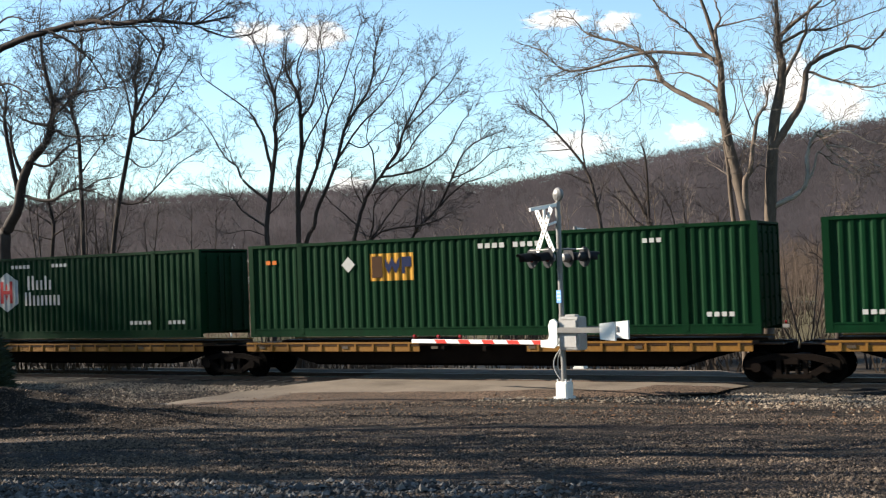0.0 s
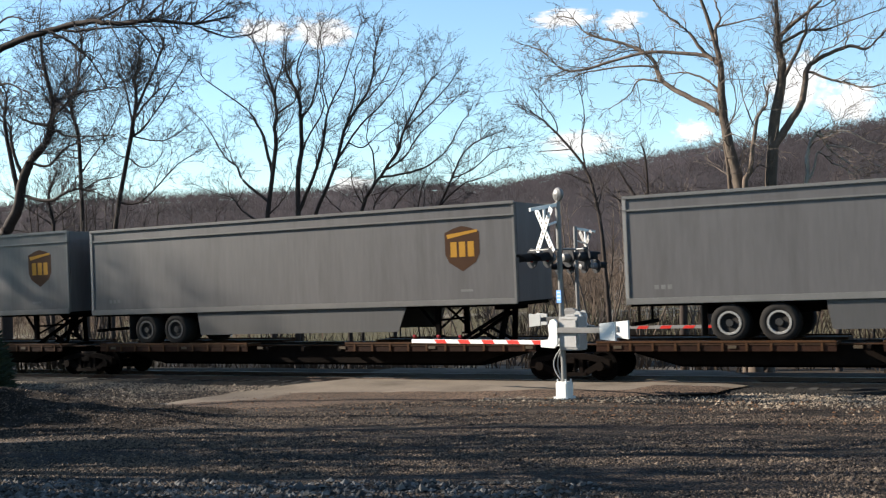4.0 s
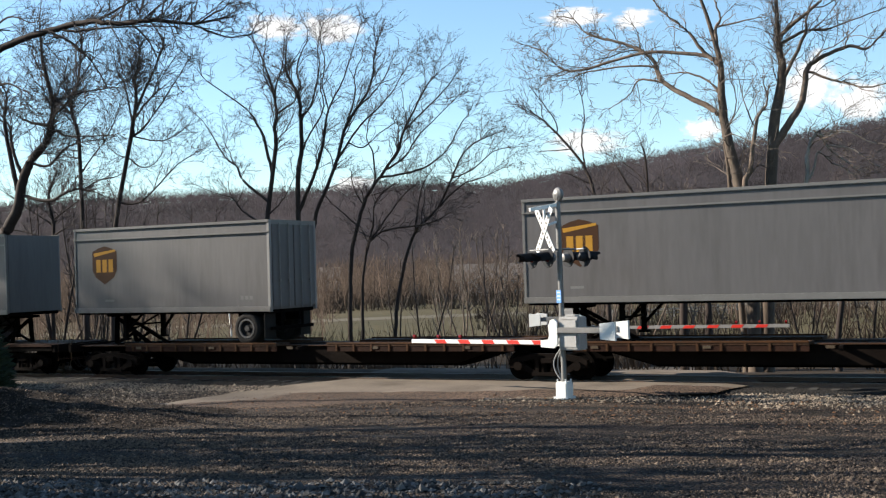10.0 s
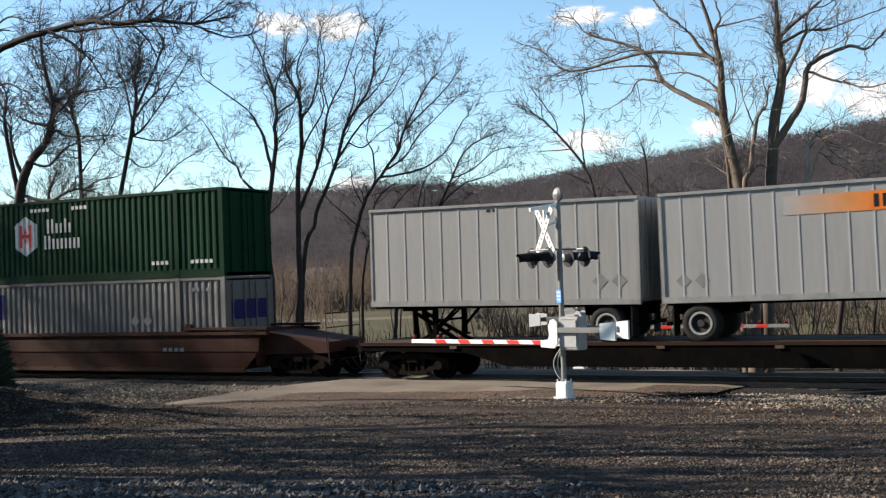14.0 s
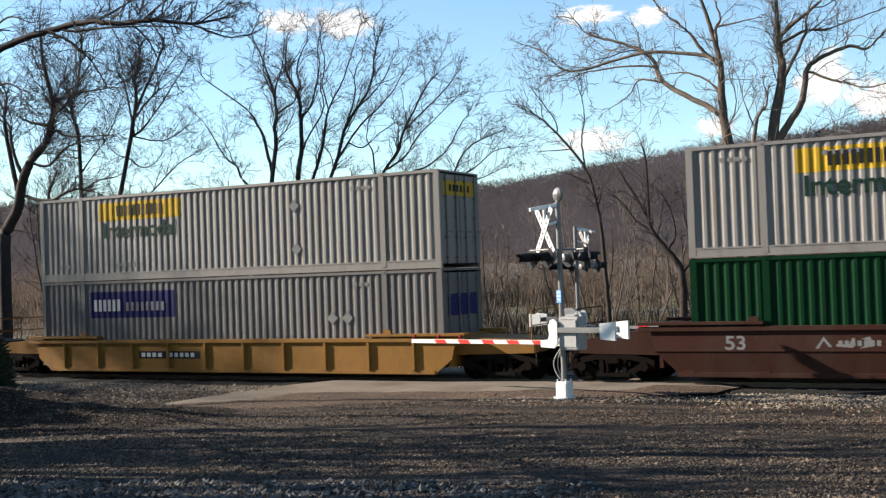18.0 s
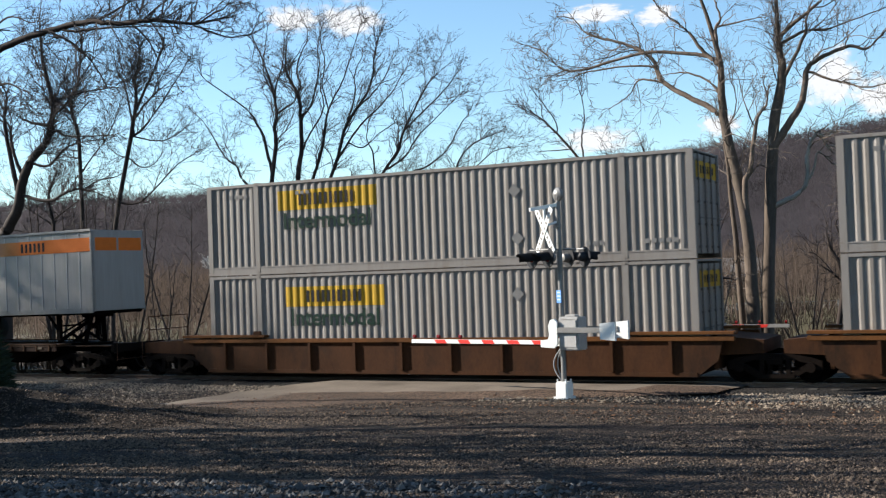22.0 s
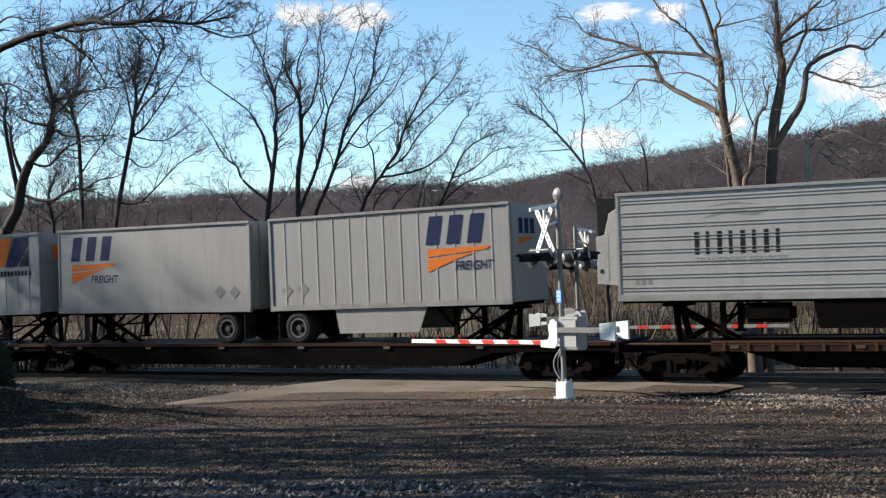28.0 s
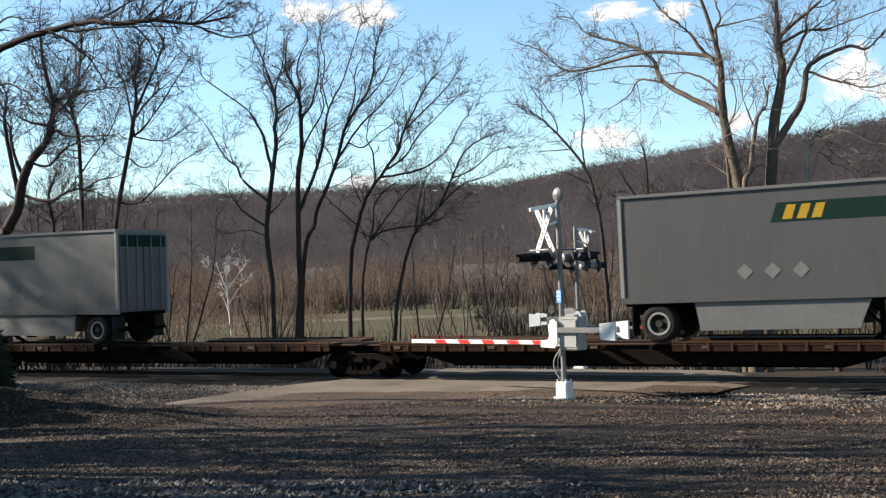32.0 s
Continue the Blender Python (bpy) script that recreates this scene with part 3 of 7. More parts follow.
    part("nose_sheet", box(X(h) - 0.02, X(h) + 0.02, -1.22, 1.22, zb + 0.02, zt - 0.04, 0.01), sheet_mat, ob)
    # floor beams, axles and wheels
    bm = box(-h + 0.1, h - 0.1, -1.22, 1.22, zb - 0.1, zb + 0.02)
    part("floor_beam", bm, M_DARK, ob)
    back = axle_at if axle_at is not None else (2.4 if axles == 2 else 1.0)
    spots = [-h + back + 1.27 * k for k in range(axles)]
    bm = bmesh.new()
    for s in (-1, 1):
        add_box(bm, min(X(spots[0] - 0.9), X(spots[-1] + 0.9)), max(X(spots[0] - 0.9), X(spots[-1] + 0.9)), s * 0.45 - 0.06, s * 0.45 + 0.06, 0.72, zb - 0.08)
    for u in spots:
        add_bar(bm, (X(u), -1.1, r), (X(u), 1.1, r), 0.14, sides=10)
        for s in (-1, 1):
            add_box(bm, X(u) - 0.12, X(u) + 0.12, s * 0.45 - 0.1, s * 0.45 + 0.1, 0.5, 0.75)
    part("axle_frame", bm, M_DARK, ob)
    tyre, hub, ring = wheel_mesh(rim=rim or M_RIM_DARK)
    for u in spots:
        for s in (-1, 1):
            w = piece("wheel", tyre, ob, pose(X(u), s * 0.99, r, 0, 0, 0 if s < 0 else 180))
            piece("rim", hub, w, pose(0, 0, 0))
            piece("rim_flange", ring, w, pose(0, 0, 0))
    for s in (-1, 1):
        u = spots[0] - 0.72
        part("mud_flap", box(X(u) - 0.012, X(u) + 0.012, s * 0.99 - 0.3, s * 0.99 + 0.3, 0.18, zb - 0.1), M_TYRE, ob)
    bm = bmesh.new()
    for s in (-1, 1):
        add_bar(bm, (X(-h + 0.12), s * 0.6, 0.5), (X(-h + 0.12), s * 0.6, zb), 0.07)
    add_bar(bm, (X(-h + 0.1), -1.15, 0.5), (X(-h + 0.1), 1.15, 0.5), 0.1)
    part("bumper", bm, M_DARK, ob)
    landing_gear(ob, X(h - 2.75 if length > 10 else h - 2.0), d)
    if skirt:
        u0, u1 = skirt
        if style == "panel":
            skirt_mat = M_DULL_T
        xs = sorted((X(-h + u0), X(-h + u1)))
        out = [(xs[0], zb - 0.05), (xs[0] + 0.12, 0.3), (xs[1] - (0.12 if d < 0 else 0.3), 0.3), (xs[1], zb - 0.05)]
        part("side_skirt", prism(out, NEAR + 0.04, NEAR + 0.07), skirt_mat or sheet_mat, ob, "flat side skirt below the body")
        part("side_skirt", prism(out, -NEAR - 0.07, -NEAR - 0.04), skirt_mat or sheet_mat, ob)
    if reefer:
        zl, zm, zu = zb + 0.38, zt - 1.15, zt - 0.1
        unit = part("cooling_unit", prism([(X(h + a), z) for a, z in ((0.02, zl), (0.64, zl + 0.06), (0.66, zm), (0.42, zm + 0.04), (0.27, zu - 0.42), (0.02, zu - 0.28))], -1.08, 1.08, 0.012), M_RIM, ob, "white refrigeration unit with a sloping black upper housing")
        part("upper_housing", prism([(X(h + a), z) for a, z in ((0.02, zu - 0.26), (0.29, zu - 0.4), (0.44, zm + 0.06), (0.63, zm + 0.02), (0.63, zu), (0.02, zu))], -1.06, 1.06, 0.015), M_SHADE_IN, unit, "black upper housing")
        part("seam", box(min(X(h + 0.3), X(h + 0.31)), max(X(h + 0.3), X(h + 0.31)), -1.084, -1.07, zl + 0.1, zm), M_GREY_PRINT, unit)
        part("latch", box(min(X(h + 0.5), X(h + 0.56)), max(X(h + 0.5), X(h + 0.56)), -1.1, -1.07, zl + 0.35, zl + 0.47, 0.01), M_BK_PRINT, unit)
        part("fuel_tank", box(min(X(h - 4.6), X(h - 3.3)), max(X(h - 4.6), X(h - 3.3)), NEAR + 0.1, NEAR + 0.65, 0.45, 0.95, 0.1), M_DARK, ob)
    if print_kind:
        print_kind(ob, h, d, zb, zt)
    return ob


PY = NEAR + 0.0165


def t_shield(ob, h, d, zb, zt):
    """Brown shield badge with gold blocks near the nose."""
    c = d * (h - 1.7) if h > 5 else d * (h - 1.4)
    z = zb + 1.6
    w, t = 0.56, 0.66
    def outline(k, dz=0.0):
        pts = [(c - w * k, z + t * k * 0.72 + dz), (c - w * k * 0.5, z + t * k * 0.9 + dz), (c, z + t * k + dz), (c + w * k * 0.5, z + t * k * 0.9 + dz), (c + w * k, z + t * k * 0.72 + dz), (c + w * k, z - t * k * 0.25 + dz), (c + w * k * 0.75, z - t * k * 0.62 + dz), (c, z - t * k + dz), (c - w * k * 0.75, z - t * k * 0.62 + dz), (c - w * k, z - t * k * 0.25 + dz)]
        return pts[::-1]
    part("badge", sheet([outline(1.0)], PY), M_BADGE, ob, "brown shield badge with gold lettering blocks")
    g = []
    g += [[(c - 0.5, z + 0.42), (c + 0.5, z + 0.54), (c + 0.5, z + 0.47), (c - 0.46, z + 0.3)]]
    for x in (-0.38, -0.1, 0.18):
        g += [rect(c + x, c + x + 0.2, z - 0.24, z + 0.2)]
    part("badge_mark", sheet(g, PY - 0.003), M_GOLD, ob)
    part("panel_mark", sheet([rect(d * (h - 1.6) - 0.2, d * (h - 1.6) + 0.2, zb + 0.35, zb + 0.42)], PY), M_GREY_PRINT, ob)
    bars(ob, d * (-h + 1.0) - 0.2, zb + 0.35, 3, 0.12, 0.12, PY, M_GREY_PRINT)


def t_banner(front):
    def draw(ob, h, d, zb, zt):
        """Slanted dark green banner with a yellow mark, three grey diamonds."""
        x0, x1 = (-0.25, h - 0.05) if d > 0 else (-h + 0.5, h - 3.9)
        part("banner", sheet([[(x0, zt - 0.95), (x1, zt - 0.95), (x1, zt - 0.45), (x0 + 0.18, zt - 0.45)]], PY), M_DG_PRINT, ob, "dark green slanted banner")
        g = []
        for k in range(3):
            x = x0 + 0.3 + k * 0.36
            g += [[(x, zt - 0.88), (x + 0.24, zt - 0.88), (x + 0.36, zt - 0.52), (x + 0.14, zt - 0.52)]]
        part("banner_mark", sheet(g, PY - 0.003), M_YE_PRINT, ob, "yellow slanted lettering blocks")
        e = h + 0.026
        if d > 0:
            bm = bmesh.new()
            bm.faces.new([bm.verts.new(v) for v in ((e, -1.2, zt - 0.85), (e, 1.2, zt - 0.85), (e, 1.2, zt - 0.38), (e, -1.2, zt - 0.38))])
            part("banner", bm, M_DG_PRINT, ob)
            bm = bmesh.new()
            bm.faces.new([bm.verts.new(v) for v in ((e + 0.005, -0.3, zt - 0.78), (e + 0.005, 0.5, zt - 0.78), (e + 0.005, 0.5, zt - 0.45), (e + 0.005, -0.3, zt - 0.45))])
            part("banner_mark", bm, M_YE_PRINT, ob)
        else:
            e2 = h + 0.026
            bm = bmesh.new()
            bm.faces.new([bm.verts.new(v) for v in ((e2, -1.15, zt - 0.6), (e2, 1.15, zt - 0.6), (e2, 1.15, zt - 0.2), (e2, -1.15, zt - 0.2))])
            part("banner", bm, M_DG_PRINT, ob)
        diamonds(ob, [(-0.95, zb + 0.72), (-0.25, zb + 0.72), (0.46, zb + 0.72)], PY - 0.005, 0.21)
    return draw


def t_stripe(x0f, x1f, posts=True, fade=False):
    def draw(ob, h, d, zb, zt):
        """Orange stripe below the roof, with a darker name block."""
        x0, x1 = x0f, x1f
        y = PY if not posts else NEAR + 0.006
        part("stripe", sheet([rect(x0, x1, zt - 0.78, zt - 0.3)], y), M_FADE_OUT if fade else M_FADE_IN, ob, "orange stripe that fades along its length")
        m = x0 + (x1 - x0) * (0.42 if not fade else 0.36)
        g = []
        part("name_block", sheet([rect(m - 0.05, m + 1.3, zt - 0.76, zt - 0.32)], y - 0.003), M_OR_PRINT, ob)
        for k in range(6):
            x = m + 0.02 + k * 0.21
            g += [rect(x, x + 0.12, zt - 0.7, zt - 0.38)]
        part("name_mark", sheet(g, y - 0.006), M_BK_PRINT, ob)
        if d > 0:
            e = h + 0.026
            for a, b in ((-1.15, -0.1), (0.0, 1.15)):
                bm = bmesh.new()
                bm.faces.new([bm.verts.new(v) for v in ((e, a, zt - 0.76), (e, b, zt - 0.76), (e, b, zt - 0.3), (e, a, zt - 0.3))])
                part("stripe", bm, M_OR_PRINT, ob)
        diamonds(ob, [(-d * (h - 0.6), zb + 0.55), (-d * (h - 1.1), zb + 0.55)], PY - 0.005, 0.2)
    return draw


def t_swoosh(text, sub):
    def draw(ob, h, d, zb, zt):
        """Tan double swoosh, dark name blocks with a rule below, a line of readable words."""
        y = NEAR + 0.0165
        far = -h + 0.1 if d > 0 else h - 0.1
        s = 1 if d > 0 else -1
        bands = (((0.41, 0.31), (1.89, 0.94), (4.27, 1.39), (5.84, 1.41), (7.77, 1.19)), ((1.5, 0.35), (2.85, 0.88), (4.71, 1.19), (6.27, 1.25), (7.77, 1.17))), (((2.46, 0.24), (3.78, 0.8), (5.16, 1.13), (6.27, 1.2), (7.45, 1.17)), ((4.22, 0.2), (5.14, 0.67), (6.26, 1.0), (6.92, 1.11), (7.45, 1.14)))
        for top, low in bands:
            a = smooth_line([Vector((far + s * u, 0, zb + v)) for u, v in top], 4)
            b = smooth_line([Vector((far + s * u, 0, zb + v)) for u, v in low], 4)
            part("swoosh", sheet([[(a[i].x, a[i].z), (b[i].x, b[i].z), (b[i + 1].x, b[i + 1].z), (a[i + 1].x, a[i + 1].z)][::s] for i in range(len(a) - 1)], y), M_TAN_PRINT, ob, "grey-tan curved swoosh")
        nx = h - 4.15 if d > 0 else -h + 2.14
        g = [rect(nx + 0.3 * k, nx + 0.3 * k + (0.1 if k % 2 else 0.13), zb + 1.16, zb + 1.76) for k in range(8)]
        part("name_mark", sheet(g, y), M_BK_PRINT, ob, "black lettering blocks")
        lettering("TRANSPORT SERVICES", 0.2, 2.4, M_GREY_PRINT, ob, nx, y, zb + 0.94)
        part("emblem", sheet([[(nx + 0.2, zb + 2.1), (nx + 0.9, zb + 2.2), (nx + 1.6, zb + 2.12), (nx + 2.2, zb + 2.3), (nx + 1.5, zb + 2.26), (nx + 0.9, zb + 2.34)], [(nx + 0.35, zb + 2.4), (nx + 1.0, zb + 2.5), (nx + 1.7, zb + 2.42), (nx + 1.0, zb + 2.44)]], y), M_GREY_PRINT, ob, "grey running emblem")
        tx = -h + 0.48 if d > 0 else h - 5.4
        lettering(text, 0.42, 4.15, M_BK_PRINT, ob, tx if d > 0 else tx - 0.2, y, zt - 0.86, lean=0.0 if d > 0 else 0.2)
        lettering(sub, 0.42, 3.3, M_BK_PRINT, ob, tx if d > 0 else tx + 1.2, y, zt - 1.34, lean=0.0 if d > 0 else 0.2)
        bars(ob, d * (h - 0.6) - 0.1, zb + 0.4, 3, 0.12, 0.14, y, M_GREY_PRINT)
    return draw


def t_wedge(words=True, posts=True, tail=()):
    def draw(ob, h, d, zb, zt):
        """Three navy letters' blocks over an orange double wedge and a readable word."""
        y = NEAR + (0.006 if posts else 0.0165)
        x0 = h - 2.75 if d > 0 else -h + 0.6
        z0, z1 = zt - 1.12, zt - 0.28
        g = [[(x0 + a, z0), (x0 + a + 0.42, z0), (x0 + a + 0.58, z1), (x0 + a + 0.16, z1)] for a in (0.0, 0.68, 1.36)]
        part("name_mark", sheet(g, y), M_BLUE, ob, "navy blue lettering blocks")
        part("wedge", sheet([[(x0 + 0.05, z0 - 0.12), (x0 + 2.1, z0 - 0.1), (x0 + 2.0, z0 - 0.2), (x0 + 0.05, z0 - 0.36)], [(x0 + 0.05, z0 - 0.42), (x0 + 1.7, z0 - 0.26), (x0 + 1.1, z0 - 0.42), (x0 + 0.05, z0 - 0.8)]], y), M_OR_PRINT, ob, "orange double wedge")
        if words:
            lettering("FREIGHT", 0.36, 1.25, M_BLUE, ob, x0 + 0.95, y, z0 - 0.76, lean=0.2)
        diamonds(ob, [(-d * (h - 0.65), zb + 0.6), (-d * (h - 1.25), zb + 0.62)], PY - 0.005, 0.21)
        if d > 0:
            e = h + 0.026
            bm = bmesh.new()
            for k in range(3):
                bm.faces.new([bm.verts.new(v) for v in ((e, -0.75 + k * 0.42, zt - 0.9), (e, -0.45 + k * 0.42, zt - 0.9), (e, -0.45 + k * 0.42, zt - 0.45), (e, -0.75 + k * 0.42, zt - 0.45))])
            part("name_mark", bm, M_BLUE, ob)
            bm = bmesh.new()
            bm.faces.new([bm.verts.new(v) for v in ((e, -0.75, zt - 1.25), (e, 0.4, zt - 1.0), (e, -0.75, zt - 1.0))])
            part("wedge", bm, M_OR_PRINT, ob)
    return draw


def t_square(ob, h, d, zb, zt):
    """Square mark of orange chevron and blue blocks, with a dark line of lettering below."""
    y = NEAR + 0.006
    x = h - 2.5
    z = zt - 1.2
    part("square_mark", sheet([[(x, z), (x + 0.72, z), (x + 0.95, z + 0.52), (x + 0.38, z + 0.52), (x, z + 0.14)], [(x, z + 0.9), (x + 0.38, z + 0.52), (x + 0.95, z + 0.52), (x + 1.18, z + 1.05), (x, z + 1.05)]], y), M_OR_PRINT, ob, "orange chevron")
    part("square_mark", sheet([[(x + 0.78, z), (x + 1.36, z), (x + 1.95, z + 0.72), (x + 1.95, z + 1.05), (x + 1.24, z + 1.05)]], y), M_BLUE, ob, "navy blue slanted block")
    part("square_mark", sheet([[(x + 1.44, z), (x + 1.95, z), (x + 1.95, z + 0.62)]], y), M_DG_PRINT, ob, "dark green corner block")
    bars(ob, x, z - 0.32, 12, 0.11, 0.18, y, M_BK_PRINT, step=0.175)
    diamonds(ob, [(-h + 0.65, zb + 0.6), (-h + 1.15, zb + 0.6)], PY - 0.005, 0.2)
    e = h + 0.026
    bm = bmesh.new()
    bm.faces.new([bm.verts.new(v) for v in ((e, -0.7, zt - 1.0), (e, 0.5, zt - 1.0), (e, 0.5, zt - 0.45), (e, -0.7, zt - 0.45))])
    part("square_mark", bm, M_OR_PRINT, ob)


def t_road(ob, h, d, zb, zt):
    """Large dark lettering blocks and the readable words beside them."""
    y = NEAR + 0.006
    g = []
    for k in range(8):
        a = -6.7 + k * 0.98
        g += [rect(a, a + 0.24, zb + 0.9, zb + 1.75 + (0.45 if k == 4 else 0)), rect(a + 0.42, a + 0.66, zb + 0.9, zb + 1.75)]
    part("name_mark", sheet(g, y), M_BLUE, ob, "large navy lettering blocks")
    lettering("your way.", 0.62, 3.5, M_BLUE, ob, 2.25, y, zb + 1.05)


def t_plain(ob, h, d, zb, zt):
    diamonds(ob, [(-d * (h - 0.6), zb + 0.6), (-d * (h - 1.15), zb + 0.6)], PY - 0.005, 0.22)
    bars(ob, -0.3, zt - 0.25, 2, 0.12, 0.08, PY - 0.003, M_BK_PRINT)


def t_patches(ob, h, d, zb, zt):
    """A blank sheet with taped patches and peeled diamonds."""
    for x, z, w, k in ((-0.2, 0.95, 0.22, 0.34), (1.0, 1.9, 0.2, 0.14), (2.2, 1.15, 0.55, 0.18), (1.5, 0.5, 0.3, 0.16), (2.6, 2.3, 0.25, 0.3), (-3.4, 0.3, 0.5, 0.35)):
        part("patch", sheet([rect(x, x + w, zb + z, zb + z + k)], PY - 0.002), M_GREY_PRINT, ob, "grey taped patch")
    diamonds(ob, [(-d * (h - 0.7), zb + 0.6), (-d * (h - 1.3), zb + 0.6)], PY - 0.005, 0.22)


def truck_meshes():
    if "truck" in CACHE:
        return CACHE["truck"]
    out = {}
    r = 0.42
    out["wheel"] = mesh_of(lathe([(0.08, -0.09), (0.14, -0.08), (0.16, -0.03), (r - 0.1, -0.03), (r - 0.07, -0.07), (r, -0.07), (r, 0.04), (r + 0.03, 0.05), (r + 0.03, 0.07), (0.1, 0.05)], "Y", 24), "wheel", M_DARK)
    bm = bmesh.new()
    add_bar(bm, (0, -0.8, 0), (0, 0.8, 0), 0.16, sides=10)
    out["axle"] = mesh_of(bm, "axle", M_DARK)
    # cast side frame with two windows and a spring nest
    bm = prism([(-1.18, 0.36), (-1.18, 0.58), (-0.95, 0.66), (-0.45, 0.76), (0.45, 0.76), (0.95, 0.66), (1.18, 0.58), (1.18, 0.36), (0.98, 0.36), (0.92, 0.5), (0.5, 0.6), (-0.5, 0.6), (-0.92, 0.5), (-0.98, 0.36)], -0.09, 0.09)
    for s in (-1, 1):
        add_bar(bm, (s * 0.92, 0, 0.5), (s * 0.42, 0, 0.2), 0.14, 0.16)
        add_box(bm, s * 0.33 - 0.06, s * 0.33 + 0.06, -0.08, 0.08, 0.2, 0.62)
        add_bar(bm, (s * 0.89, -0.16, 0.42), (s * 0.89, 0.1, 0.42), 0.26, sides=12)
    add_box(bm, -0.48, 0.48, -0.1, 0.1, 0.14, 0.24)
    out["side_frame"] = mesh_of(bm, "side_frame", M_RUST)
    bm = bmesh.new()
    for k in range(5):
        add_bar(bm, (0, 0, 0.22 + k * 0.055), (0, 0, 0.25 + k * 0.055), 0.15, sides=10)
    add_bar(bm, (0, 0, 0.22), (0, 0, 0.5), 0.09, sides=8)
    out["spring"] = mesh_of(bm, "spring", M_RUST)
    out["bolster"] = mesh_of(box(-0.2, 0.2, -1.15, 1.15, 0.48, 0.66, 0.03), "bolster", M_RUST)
    CACHE["truck"] = out
    return out


WHEELS = []


def truck(parent, x):
    me = truck_meshes()
    frame_ob = piece("bogie", me["bolster"], parent, pose(x, 0, 0), "two-axle bogie, grimy rust brown")
    for s in (-1, 1):
        piece("side_frame", me["side_frame"], frame_ob, pose(0, s * 1.0, 0))
        for dx in (-0.14, 0.14):
            piece("spring", me["spring"], frame_ob, pose(dx, s * 1.0, 0))
    for dx in (-0.89, 0.89):
        piece("axle", me["axle"], frame_ob, pose(dx, 0, 0.42))
        for s in (-1, 1):
            w = piece("wheel", me["wheel"], frame_ob, pose(dx, s * 0.76, 0.42, 0, 0, 0 if s < 0 else 180))


def coupler(parent, x, s):
    bm = bmesh.new()
    add_box(bm, min(x, x + s * 0.9), max(x, x + s * 0.9), -0.09, 0.09, 0.72, 0.9, 0.02)
    add_box(bm, min(x + s * 0.75, x + s * 1.05), max(x + s * 0.75, x + s * 1.05), -0.16, 0.16, 0.68, 0.95, 0.05)
    part("coupler", bm, M_RUST, parent)
    hose = Wood()
    hose.tube([Vector((x + s * (0.1 + 0.1 * k), -0.35, 0.62 - 0.4 * math.sin(math.pi * k / 8))) for k in range(9)], [0.023] * 9, 6)
    part("air_hose", hose.mesh("air_hose", M_TYRE), None, parent)
    bm = bmesh.new()
    e = x + s * 0.08
    for y in (-1.15, 1.15):
        add_bar(bm, (e, y, 0.5), (e, y, 1.2), 0.03, sides=6)
    add_bar(bm, (e, -1.15, 0.55), (e, 1.15, 0.55), 0.03, sides=6)
    part("grab_iron", bm, M_DECK, parent)


def hitch(parent, x, d):
    """Folding stand under a trailer's nose: a raked pair of struts, a plate on top."""
    bm = bmesh.new()
    for s in (-1, 1):
        add_bar(bm, (x - d * 0.15, s * 0.5, 1.05), (x, s * 0.28, 2.02), 0.16, 0.12)
        add_bar(bm, (x - d * 1.6, s * 0.42, 1.05), (x - d * 0.1, s * 0.28, 1.9), 0.12, 0.1)
        add_bar(bm, (x - d * 0.15, s * 0.5, 1.05), (x - d * 0.9, s * 0.4, 1.45), 0.08)
    add_box(bm, x - 0.35, x + 0.35, -0.45, 0.45, 2.0, 2.1, 0.02)
    add_box(bm, min(x - d * 1.7, x + 0.2), max(x - d * 1.7, x + 0.2), -0.55, 0.55, 1.0, 1.08)
    part("trailer_hitch", bm, M_DARK, parent, "black braced hitch stand")


